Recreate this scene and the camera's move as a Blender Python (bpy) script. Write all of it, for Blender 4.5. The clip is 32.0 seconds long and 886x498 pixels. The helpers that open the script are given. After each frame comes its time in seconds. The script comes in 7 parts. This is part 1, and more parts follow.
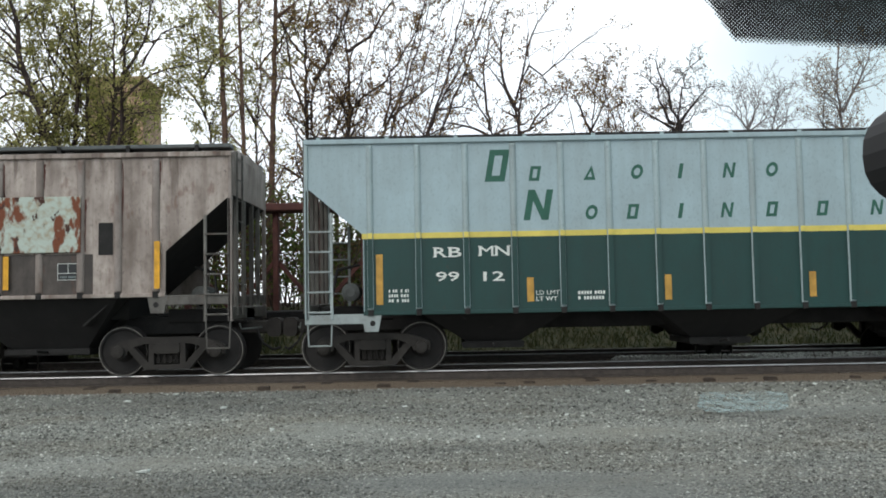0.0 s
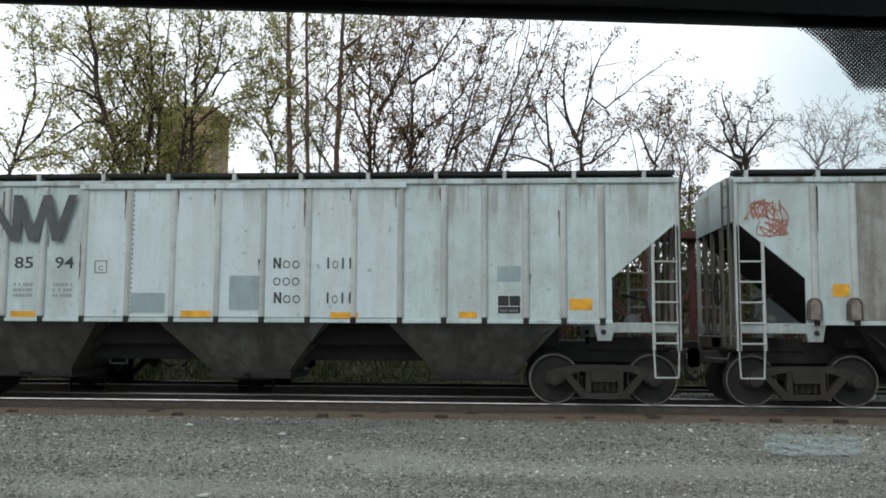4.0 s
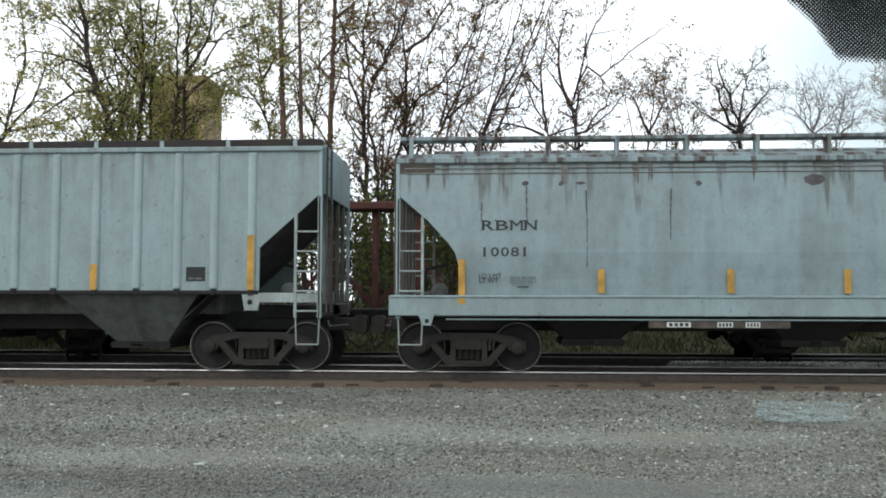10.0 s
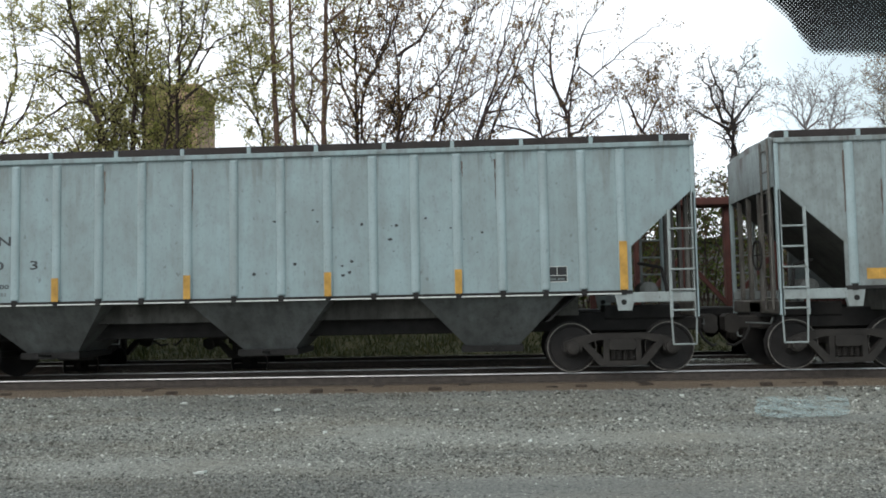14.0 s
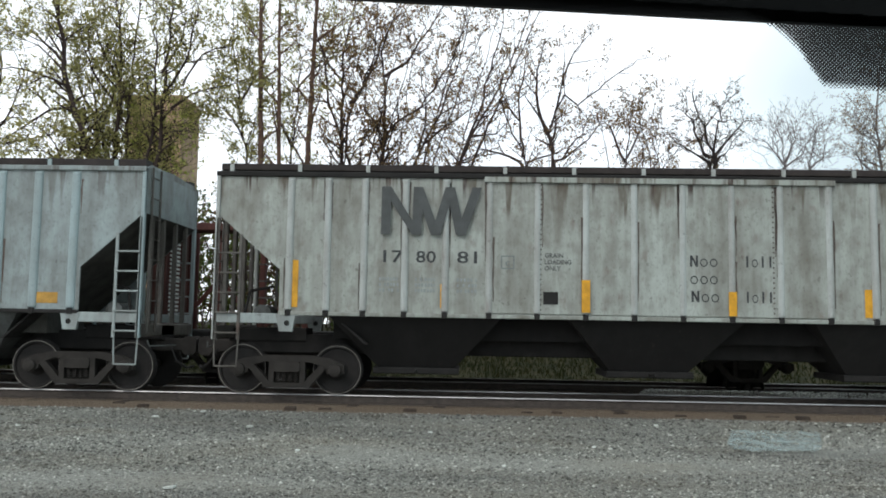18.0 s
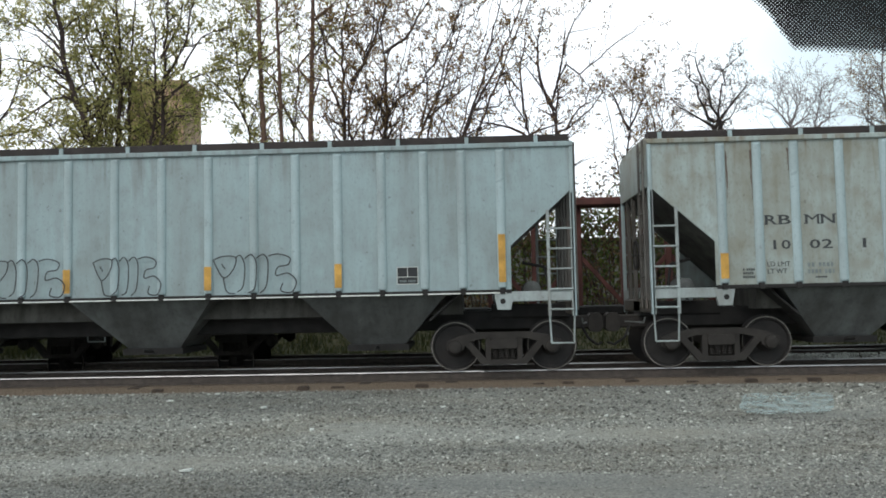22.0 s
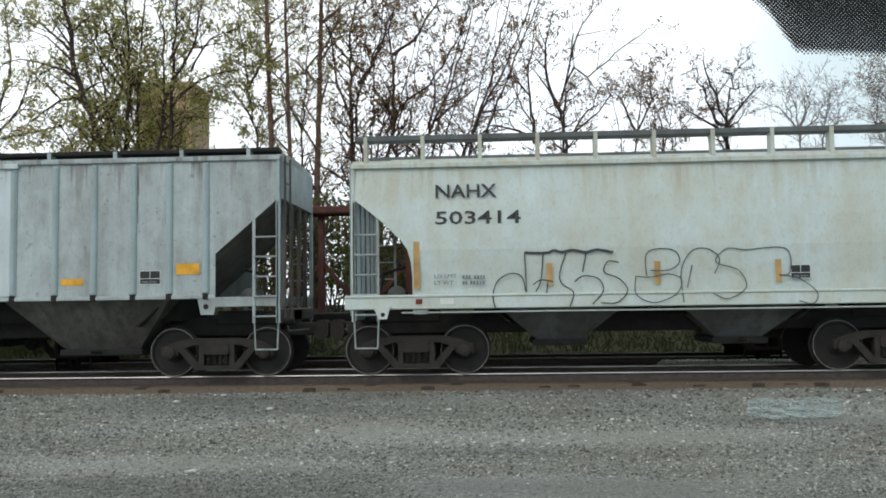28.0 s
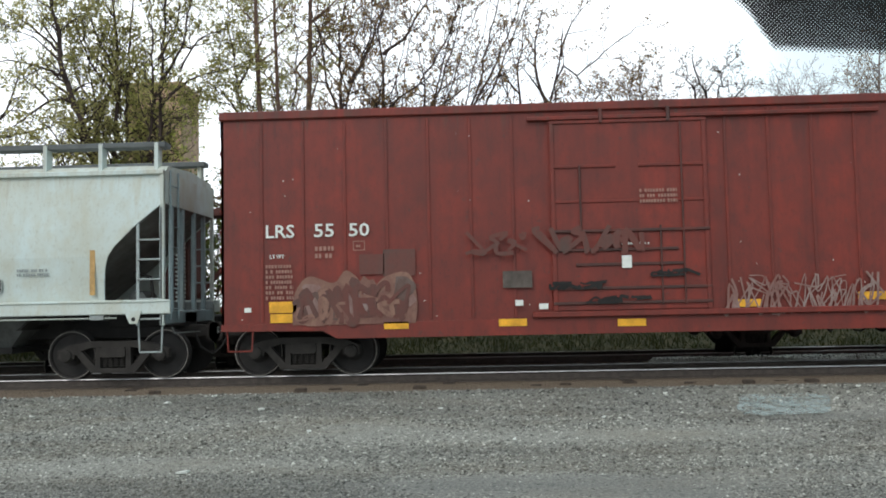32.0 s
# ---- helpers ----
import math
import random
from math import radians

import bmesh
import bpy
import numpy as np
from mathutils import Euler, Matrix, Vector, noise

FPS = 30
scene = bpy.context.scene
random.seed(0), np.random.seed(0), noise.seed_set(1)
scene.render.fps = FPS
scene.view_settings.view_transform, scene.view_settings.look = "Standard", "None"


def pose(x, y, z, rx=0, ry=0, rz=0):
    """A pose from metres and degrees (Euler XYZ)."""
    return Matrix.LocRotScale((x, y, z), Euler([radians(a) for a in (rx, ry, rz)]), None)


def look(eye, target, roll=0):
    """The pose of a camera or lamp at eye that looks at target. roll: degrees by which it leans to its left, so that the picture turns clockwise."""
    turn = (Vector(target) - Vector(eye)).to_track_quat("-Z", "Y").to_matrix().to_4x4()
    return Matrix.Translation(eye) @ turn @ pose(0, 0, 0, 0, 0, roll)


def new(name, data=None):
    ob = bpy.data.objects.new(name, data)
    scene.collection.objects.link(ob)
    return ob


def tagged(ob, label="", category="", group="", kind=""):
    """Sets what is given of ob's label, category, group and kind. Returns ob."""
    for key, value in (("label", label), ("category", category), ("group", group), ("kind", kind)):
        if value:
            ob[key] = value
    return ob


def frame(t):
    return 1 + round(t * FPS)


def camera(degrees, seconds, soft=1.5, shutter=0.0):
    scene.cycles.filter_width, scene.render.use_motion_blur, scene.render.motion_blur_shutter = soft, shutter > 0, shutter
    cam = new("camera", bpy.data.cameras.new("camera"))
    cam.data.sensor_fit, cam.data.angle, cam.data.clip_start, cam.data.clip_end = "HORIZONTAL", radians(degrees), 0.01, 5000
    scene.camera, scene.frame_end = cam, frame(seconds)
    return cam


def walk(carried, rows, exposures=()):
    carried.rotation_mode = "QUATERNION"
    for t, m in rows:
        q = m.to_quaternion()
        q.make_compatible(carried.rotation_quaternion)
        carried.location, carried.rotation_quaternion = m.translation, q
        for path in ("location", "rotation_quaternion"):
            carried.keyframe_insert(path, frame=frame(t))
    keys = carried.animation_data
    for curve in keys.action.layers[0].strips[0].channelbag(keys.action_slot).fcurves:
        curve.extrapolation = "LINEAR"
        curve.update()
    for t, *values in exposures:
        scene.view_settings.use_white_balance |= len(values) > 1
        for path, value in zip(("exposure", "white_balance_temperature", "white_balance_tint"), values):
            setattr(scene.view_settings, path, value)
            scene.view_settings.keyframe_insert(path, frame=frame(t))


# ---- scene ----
EYE = 1.31
cam = camera(2 * math.degrees(math.atan(784 / 1529)), 32.0, soft=1.8)
ROWS = [  # seconds, sideways, up, yaw, pitch, roll
    (0.0, 0.0145, -0.0112, -0.08, 3.40, -1.04),
    (0.5, -0.0054, -0.0183, 1.70, 4.65, 0.18),
    (1.0, -0.0322, -0.0195, 2.47, 4.06, 1.04),
    (1.5, -0.0365, -0.0211, 3.14, 4.28, 0.95),
    (2.0, -0.0364, -0.0159, 3.21, 4.07, 0.54),
    (2.5, -0.0180, -0.0112, 3.25, 4.25, -0.05),
    (3.0, -0.0053, -0.0075, 3.47, 4.79, -0.80),
    (3.5, -0.0108, -0.0009, 3.63, 5.40, -0.34),
    (5.5, -0.0335, -0.0049, 4.15, 5.43, 2.00),
    (6.0, -0.0446, -0.0072, 4.23, 5.40, 2.24),
    (6.5, -0.0346, -0.0048, 4.20, 5.33, 1.94),
    (7.0, -0.0289, -0.0026, 4.17, 5.46, 1.51),
    (7.5, -0.0230, -0.0134, 4.71, 3.73, -0.52),
    (8.0, -0.0111, -0.0015, 4.26, 3.08, -0.73),
    (8.5, -0.0050, 0.0031, 3.81, 3.67, -0.17),
    (9.0, -0.0070, 0.0004, 3.54, 3.42, -0.16),
    (9.5, -0.0082, -0.0010, 3.51, 3.39, -0.22),
    (10.0, -0.0069, -0.0001, 3.47, 3.43, 0.10),
    (10.5, -0.0031, -0.0019, 3.42, 3.55, -0.25),
    (11.0, -0.0023, -0.0015, 3.33, 3.55, -0.38),
    (11.5, 0.0003, -0.0015, 3.30, 3.56, -0.52),
    (12.0, 0.0007, 0.0013, 3.27, 3.48, -0.55),
    (12.5, 0.0011, 0.0014, 3.15, 3.61, -0.65),
    (13.0, 0.0000, 0.0000, 3.20, 3.65, -0.80),
    (13.5, 0.0012, -0.0007, 3.21, 3.62, -0.89),
    (14.0, 0.0018, -0.0012, 3.22, 3.64, -1.14),
    (14.5, 0.0033, -0.0032, 3.16, 3.64, -1.28),
    (16.5, 0.0026, -0.0002, 3.17, 3.48, -0.59),
    (17.0, -0.0018, -0.0008, 3.15, 4.79, -0.21),
    (17.5, -0.0033, 0.0048, 2.59, 5.67, 0.59),
    (18.0, -0.0151, -0.0050, 1.87, 5.09, 0.97),
    (18.5, -0.0092, -0.0067, 1.72, 5.21, 0.49),
    (19.0, -0.0043, -0.0086, 2.76, 4.21, -0.85),
    (19.5, -0.0074, -0.0022, 3.21, 3.69, -0.81),
    (20.0, -0.0002, -0.0015, 3.08, 3.54, -1.51),
    (20.5, -0.0019, -0.0022, 2.75, 3.37, -1.18),
    (21.0, 0.0004, -0.0024, 2.53, 3.42, -0.97),
    (21.5, 0.0011, -0.0027, 2.56, 3.40, -1.10),
    (22.0, 0.0043, -0.0028, 2.38, 3.44, -1.16),
    (22.5, 0.0091, -0.0023, 2.31, 3.54, -1.63),
    (23.0, 0.0079, -0.0049, 2.26, 3.60, -1.91),
    (23.5, 0.0086, -0.0060, 2.34, 3.54, -2.07),
    (24.0, 0.0079, -0.0064, 2.43, 3.43, -1.91),
    (24.5, 0.0076, -0.0048, 2.44, 3.42, -1.67),
    (25.0, 0.0085, -0.0028, 2.47, 3.37, -1.45),
    (25.5, 0.0077, -0.0039, 2.42, 3.45, -1.52),
    (27.5, 0.0058, -0.0047, 2.83, 3.48, -0.77),
    (28.0, 0.0079, -0.0037, 2.83, 3.61, -0.81),
    (28.5, 0.0095, -0.0025, 2.75, 4.14, -0.56),
    (29.0, 0.0107, -0.0017, 2.69, 4.31, -0.61),
    (29.5, 0.0117, -0.0008, 2.71, 4.34, -0.78),
    (30.0, 0.0122, -0.0021, 2.63, 4.14, -0.93),
    (30.5, 0.0107, -0.0034, 2.21, 3.72, -1.10),
    (31.0, 0.0118, -0.0035, 2.25, 3.54, -1.05),
    (31.5, 0.0126, -0.0046, 2.19, 3.61, -1.16),
    (32.0, 0.0137, -0.0042, 2.24, 3.54, -1.22),
]
# the clip's own exposure drifts a little
EXPOSURES = [(0, -0.08), (2, -0.1), (3, -0.19), (5.5, -0.35), (6, -0.38), (7, -0.42), (8, -0.22), (9, -0.17), (10, -0.08), (13, -0.08), (14, -0.09), (17, -0.02), (18, -0.12), (19, -0.16), (20, -0.04), (21, -0.02), (25, -0.02), (28, -0.14), (29, -0.22), (30, -0.3), (31, -0.3), (31.5, -0.12), (32, 0.06)]
walk(cam, [(t, Matrix.Translation((x, 0, EYE + z)) @ pose(0, 0, 0, 90 + p, 0, yaw) @ pose(0, 0, 0, 0, 0, roll)) for t, x, z, yaw, p, roll in ROWS], EXPOSURES)

# ---- world and sun ----
world = bpy.data.worlds.new("overcast_sky")
scene.world = world
world.use_nodes = True
wn, wl = world.node_tree.nodes, world.node_tree.links
bg = wn["Background"]
sky = wn.new("ShaderNodeTexSky")
sky.sky_type, sky.sun_disc, sky.sun_elevation, sky.sun_rotation = "NISHITA", False, radians(38), radians(150)
geo = wn.new("ShaderNodeTexCoord")
cloud = wn.new("ShaderNodeTexNoise")
cloud.inputs["Scale"].default_value, cloud.inputs["Detail"].default_value = 2.2, 4
ramp = wn.new("ShaderNodeMapRange")
ramp.inputs["From Min"].default_value, ramp.inputs["From Max"].default_value = 0.30, 0.52
ramp.inputs["To Min"].default_value, ramp.inputs["To Max"].default_value = 0.8, 1.0
mix = wn.new("ShaderNodeMix")
mix.data_type = "RGBA"
mix.inputs["B"].default_value = (9.4, 9.9, 10.35, 1)
wl.new(geo.outputs["Generated"], cloud.inputs["Vector"])
wl.new(cloud.outputs["Fac"], ramp.inputs["Value"])
wl.new(ramp.outputs["Result"], mix.inputs["Factor"])
wl.new(sky.outputs["Color"], mix.inputs["A"])
up = wn.new("ShaderNodeSeparateXYZ")
haze = wn.new("ShaderNodeMapRange")
haze.interpolation_type = "SMOOTHSTEP"
haze.inputs["From Min"].default_value, haze.inputs["From Max"].default_value = 0.25, 0.95
haze.inputs["To Min"].default_value, haze.inputs["To Max"].default_value = 1.28, 0.85
wl.new(geo.outputs["Generated"], up.inputs[0])
wl.new(up.outputs["Z"], haze.inputs["Value"])
glow = wn.new("ShaderNodeVectorMath")
glow.operation = "SCALE"
wl.new(mix.outputs["Result"], glow.inputs[0])
wl.new(haze.outputs["Result"], glow.inputs["Scale"])
# thinner, bluer cloud towards one side
side = wn.new("ShaderNodeMath")
side.operation = "MULTIPLY_ADD"
side.inputs[1].default_value = 0.45
wl.new(cloud.outputs["Fac"], side.inputs[0])
wl.new(up.outputs["X"], side.inputs[2])
thin = wn.new("ShaderNodeMapRange")
thin.interpolation_type = "SMOOTHSTEP"
thin.inputs["From Min"].default_value, thin.inputs["From Max"].default_value = 0.42, 0.70
wl.new(side.outputs[0], thin.inputs["Value"])
tint = wn.new("ShaderNodeMix")
tint.data_type = "RGBA"
tint.inputs["B"].default_value = (6.2, 7.6, 8.2, 1)
wl.new(thin.outputs["Result"], tint.inputs["Factor"])
wl.new(glow.outputs[0], tint.inputs["A"])
wl.new(tint.outputs["Result"], bg.inputs["Color"])
bg.inputs["Strength"].default_value = 0.12
sun = new("sun", bpy.data.lights.new("sun", "SUN"))
sun.data.energy, sun.data.angle, sun.data.color = 0.8, radians(20), (1, 0.95, 0.88)
sun.matrix_world = look((-20, -25, 40), (0, 17, 0))


# ---- materials ----
def rgb(r, g, b):
    """Linear colour from the 0-255 values of a paint chart."""
    return tuple(((c / 255) / 12.92 if c < 10 else ((c / 255 + 0.055) / 1.055) ** 2.4) for c in (r, g, b)) + (1,)


class Mat:
    """A small node builder round one Principled surface."""

    def __init__(self, name, rough=0.6, metal=0.0):
        self.m = bpy.data.materials.new(name)
        self.m.use_nodes = True
        self.n, self.l = self.m.node_tree.nodes, self.m.node_tree.links
        self.p = self.n["Principled BSDF"]
        self.p.inputs["Roughness"].default_value, self.p.inputs["Metallic"].default_value = rough, metal
        tc, oi = self.n.new("ShaderNodeTexCoord"), self.n.new("ShaderNodeObjectInfo")
        self.info = oi
        off = self.n.new("ShaderNodeVectorMath")
        off.operation = "MULTIPLY_ADD"
        self.l.new(oi.outputs["Random"], off.inputs[0])
        off.inputs[1].default_value = (37, 19, 11)
        self.l.new(tc.outputs["Object"], off.inputs[2])
        self.co, self.flat = off.outputs[0], tc.outputs["Object"]

    def noise(self, scale, stretch=(1, 1, 1), lo=0.35, hi=0.65, detail=4, own=True):
        mp, nz, rm = self.n.new("ShaderNodeMapping"), self.n.new("ShaderNodeTexNoise"), self.n.new("ShaderNodeMapRange")
        mp.inputs["Scale"].default_value = stretch
        nz.inputs["Scale"].default_value, nz.inputs["Detail"].default_value = scale, detail
        rm.inputs["From Min"].default_value, rm.inputs["From Max"].default_value = lo, hi
        self.l.new(self.co if own else self.flat, mp.inputs["Vector"])
        self.l.new(mp.outputs[0], nz.inputs["Vector"])
        self.l.new(nz.outputs["Fac"], rm.inputs["Value"])
        return rm.outputs["Result"]

    def times(self, a, k):
        x = self.n.new("ShaderNodeMath")
        x.operation = "MULTIPLY"
        self.l.new(a, x.inputs[0])
        if isinstance(k, (int, float)):
            x.inputs[1].default_value = k
        else:
            self.l.new(k, x.inputs[1])
        return x.outputs[0]

    def mix(self, a, b, fac):
        x = self.n.new("ShaderNodeMix")
        x.data_type = "RGBA"
        for sock, v in (("A", a), ("B", b)):
            if isinstance(v, tuple):
                x.inputs[sock].default_value = v
            else:
                self.l.new(v, x.inputs[sock])
        if isinstance(fac, (int, float)):
            x.inputs["Factor"].default_value = fac
        else:
            self.l.new(fac, x.inputs["Factor"])
        return x.outputs["Result"]

    def done(self, colour, bump=None, depth=0.01, strength=0.4):
        if isinstance(colour, tuple):
            self.p.inputs["Base Color"].default_value = colour
        else:
            self.l.new(colour, self.p.inputs["Base Color"])
        if bump is not None:
            b = self.n.new("ShaderNodeBump")
            b.inputs["Strength"].default_value, b.inputs["Distance"].default_value = strength, depth
            self.l.new(bump, b.inputs["Height"])
            self.l.new(b.outputs[0], self.p.inputs["Normal"])
        return self.m


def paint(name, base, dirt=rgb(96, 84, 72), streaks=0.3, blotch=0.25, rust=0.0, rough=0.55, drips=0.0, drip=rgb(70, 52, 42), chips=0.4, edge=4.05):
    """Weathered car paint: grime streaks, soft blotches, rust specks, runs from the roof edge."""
    k = Mat(name, rough)
    c = k.mix(base, dirt, k.times(k.noise(3.2, (1, 0.3, 0.10), 0.42, 0.72), streaks))
    c = k.mix(c, dirt, k.times(k.noise(0.9, (1, 1, 1), 0.40, 0.75), blotch))
    c = k.mix(c, tuple(min(1, x * 1.18) for x in base[:3]) + (1,), k.times(k.noise(1.4, (1, 1, 0.6), 0.5, 0.7), 0.4))
    c = k.mix(c, dirt, k.times(k.noise(7, (1, 1, 0.5), 0.48, 0.72, 6), blotch * 0.7))
    if chips:
        c = k.mix(c, rgb(58, 52, 48), k.times(k.noise(8.5, (1, 1, 0.8), 0.685, 0.705, 5), chips))
    c = k.mix(c, dirt, k.times(k.noise(3.0, (1, 1, 0.85), 0.47, 0.70, 4), blotch * 0.8))
    # tone from sheet to sheet, fine runs and specks
    c = k.mix(c, dirt, k.times(k.noise(1.25, (1, 0.1, 0.03), 0.42, 0.64, 2), blotch * 0.5))
    c = k.mix(c, dirt, k.times(k.noise(15, (1, 0.3, 0.05), 0.46, 0.76, 5), streaks * 0.4))
    c = k.mix(c, tuple(x * 0.55 for x in dirt[:3]) + (1,), k.times(k.noise(26, (1, 1, 0.6), 0.54, 0.78, 4), 0.16 + blotch * 0.45))
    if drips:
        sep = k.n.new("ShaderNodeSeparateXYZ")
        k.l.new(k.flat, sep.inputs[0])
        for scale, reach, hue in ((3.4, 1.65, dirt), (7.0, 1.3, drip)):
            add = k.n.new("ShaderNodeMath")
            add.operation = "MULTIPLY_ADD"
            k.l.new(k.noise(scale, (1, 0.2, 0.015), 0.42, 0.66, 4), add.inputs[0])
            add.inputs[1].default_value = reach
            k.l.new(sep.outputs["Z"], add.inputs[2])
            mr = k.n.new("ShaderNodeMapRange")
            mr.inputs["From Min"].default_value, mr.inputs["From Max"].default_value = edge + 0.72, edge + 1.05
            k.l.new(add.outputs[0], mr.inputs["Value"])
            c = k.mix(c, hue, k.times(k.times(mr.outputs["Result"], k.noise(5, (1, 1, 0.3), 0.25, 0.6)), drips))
    if rust:
        c = k.mix(c, rgb(92, 52, 34), k.times(k.noise(5.5, (1, 1, 0.45), 0.60, 0.70, 6), rust))
    return k.done(c, k.noise(1.6, (1, 1, 0.7), 0.3, 0.7), 0.02, 0.25)


def plain(name, base, var=0.25, scale=6, rough=0.7, metal=0.0, depth=0.004):
    k = Mat(name, rough, metal)
    dark = tuple(x * (1 - var) for x in base[:3]) + (1,)
    light = tuple(min(1, x * (1 + var)) for x in base[:3]) + (1,)
    c = k.mix(dark, light, k.noise(scale, lo=0.3, hi=0.7))
    c = k.mix(c, dark, k.times(k.noise(scale * 9, lo=0.45, hi=0.7), 0.5))
    return k.done(c, k.noise(scale * 6, lo=0.3, hi=0.7), depth, 0.4)


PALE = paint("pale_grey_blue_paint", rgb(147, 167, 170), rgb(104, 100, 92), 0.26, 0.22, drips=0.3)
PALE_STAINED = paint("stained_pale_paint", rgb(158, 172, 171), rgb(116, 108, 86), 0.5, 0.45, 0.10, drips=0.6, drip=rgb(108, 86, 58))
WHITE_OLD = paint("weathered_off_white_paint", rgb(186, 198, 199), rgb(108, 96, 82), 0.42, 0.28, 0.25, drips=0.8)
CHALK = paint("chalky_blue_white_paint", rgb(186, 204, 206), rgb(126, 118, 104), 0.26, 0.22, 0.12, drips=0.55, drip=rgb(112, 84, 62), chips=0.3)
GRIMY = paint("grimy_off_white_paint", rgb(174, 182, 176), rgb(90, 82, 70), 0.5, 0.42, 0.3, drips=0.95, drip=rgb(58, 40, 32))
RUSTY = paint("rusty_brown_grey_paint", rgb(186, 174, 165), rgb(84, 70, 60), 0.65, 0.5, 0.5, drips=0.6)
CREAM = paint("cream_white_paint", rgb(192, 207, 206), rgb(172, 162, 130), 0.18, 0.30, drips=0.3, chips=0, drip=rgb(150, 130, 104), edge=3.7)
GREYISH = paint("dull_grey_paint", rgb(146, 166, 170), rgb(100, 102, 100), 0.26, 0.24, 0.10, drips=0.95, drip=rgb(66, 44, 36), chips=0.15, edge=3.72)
GREEN = paint("dark_green_paint", rgb(19, 62, 58), rgb(26, 44, 42), 0.25, 0.2)
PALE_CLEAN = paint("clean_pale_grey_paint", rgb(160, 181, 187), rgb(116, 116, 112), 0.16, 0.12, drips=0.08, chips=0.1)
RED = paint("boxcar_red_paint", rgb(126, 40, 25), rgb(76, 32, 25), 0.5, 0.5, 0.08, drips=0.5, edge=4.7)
RED_SOOT = paint("sooty_red_door_paint", rgb(98, 42, 31), rgb(52, 36, 32), 0.7, 0.8, 0.10)
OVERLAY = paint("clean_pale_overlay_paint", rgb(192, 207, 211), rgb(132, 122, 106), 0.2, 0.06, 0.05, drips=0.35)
# Brightened grey: the light on the open slope sheets is put into it.
SLOPE_GREY = paint("lit_grey_slope_paint", rgb(146, 148, 143), rgb(74, 69, 62), 0.5, 0.5, 0.1)
RUSTY_RIB = paint("rusty_pale_rib_paint", rgb(158, 148, 142), rgb(92, 80, 70), 0.6, 0.5, 0.4)
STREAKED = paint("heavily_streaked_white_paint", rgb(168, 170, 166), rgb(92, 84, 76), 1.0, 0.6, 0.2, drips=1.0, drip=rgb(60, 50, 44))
GRIME_SHEET = paint("soot_brown_grime", rgb(88, 80, 74), rgb(44, 38, 34), 0.9, 0.8, 0.4)
POST = paint("sooty_end_post_paint", rgb(112, 110, 104), rgb(52, 46, 42), 0.6, 0.6, 0.3)
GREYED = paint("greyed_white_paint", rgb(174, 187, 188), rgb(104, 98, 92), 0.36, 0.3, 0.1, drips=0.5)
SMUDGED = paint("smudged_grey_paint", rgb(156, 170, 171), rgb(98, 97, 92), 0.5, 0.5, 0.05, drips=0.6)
PALE_RIB = paint("off_white_rib_paint", rgb(184, 192, 190), rgb(104, 92, 80), 0.35, 0.2, 0.15, chips=0.3)
RIB = paint("rib_paint", rgb(160, 179, 182), rgb(104, 100, 92), 0.25, 0.16, chips=0.2)
YELLOW = plain("yellow_reflective_tape", rgb(216, 158, 34), 0.28, 5, 0.5)
ORANGE = plain("orange_red_placard", rgb(222, 92, 44), 0.12, 9, 0.6)
STRIPE = plain("yellow_stripe_paint", rgb(214, 196, 96), 0.12, 4, 0.5)
BLACK = plain("faded_black_lettering", rgb(52, 56, 58), 0.25, 5, 0.6)
STENCIL = plain("black_stencil_paint", rgb(34, 37, 39), 0.25, 9, 0.6)
FAINT = plain("nearly_worn_off_lettering", rgb(140, 148, 147), 0.25, 8, 0.6)
FADED_RED = plain("faded_red_spray_paint", rgb(158, 104, 88), 0.25, 8, 0.6)
BRACKET_LIT = plain("lit_grey_bracket_steel", rgb(122, 114, 107), 0.4, 7, 0.85)
GREY_LETTER = plain("faded_grey_lettering", rgb(112, 122, 122), 0.2, 8, 0.6)
LETTER_GREEN = plain("green_lettering", rgb(40, 92, 76), 0.15, 5, 0.6)
LETTER_WHITE = plain("white_lettering", rgb(214, 218, 212), 0.1, 8, 0.6)
LETTER_GRAY_RED = plain("washed_out_lettering", rgb(150, 112, 100), 0.2, 8, 0.7)
DARK_BOARD = plain("dark_brown_running_board", rgb(52, 46, 44), 0.3, 4, 0.85)
BOARD_GREY = plain("dull_dark_grey_board", rgb(92, 96, 96), 0.25, 4, 0.8)
UNDER = plain("grimy_dark_steel", rgb(36, 35, 34), 0.35, 4, 0.9)
BAY = paint("grimy_grey_bay_steel", rgb(105, 110, 109), rgb(52, 50, 47), 0.45, 0.5, rough=0.85)
LADDER = paint("dulled_ladder_paint", rgb(162, 174, 174), rgb(98, 92, 84), 0.4, 0.3)
RUN = paint("faint_rust_run", rgb(132, 140, 141), rgb(92, 74, 66), 1.0, 0.9, 0.1)
RUN_DARK = paint("brown_rust_run", rgb(112, 100, 90), rgb(74, 54, 44), 1.0, 0.9, 0.2)
SPOT = plain("dark_grease_stain", rgb(88, 84, 86), 0.4, 9, 0.8)
TAPE_FADED = plain("faded_tan_tape", rgb(176, 142, 88), 0.3, 5, 0.6)
TAPE_DULL = plain("dulled_orange_tape", rgb(190, 146, 66), 0.3, 5, 0.6)
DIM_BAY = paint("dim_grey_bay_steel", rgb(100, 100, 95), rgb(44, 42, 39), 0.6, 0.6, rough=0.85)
# Near-black: the shade under the cars is put into this grimy steel.
SHADE_BAY = paint("shade_black_bay_steel", rgb(34, 33, 32), rgb(20, 19, 18), 0.5, 0.6, rough=0.95)
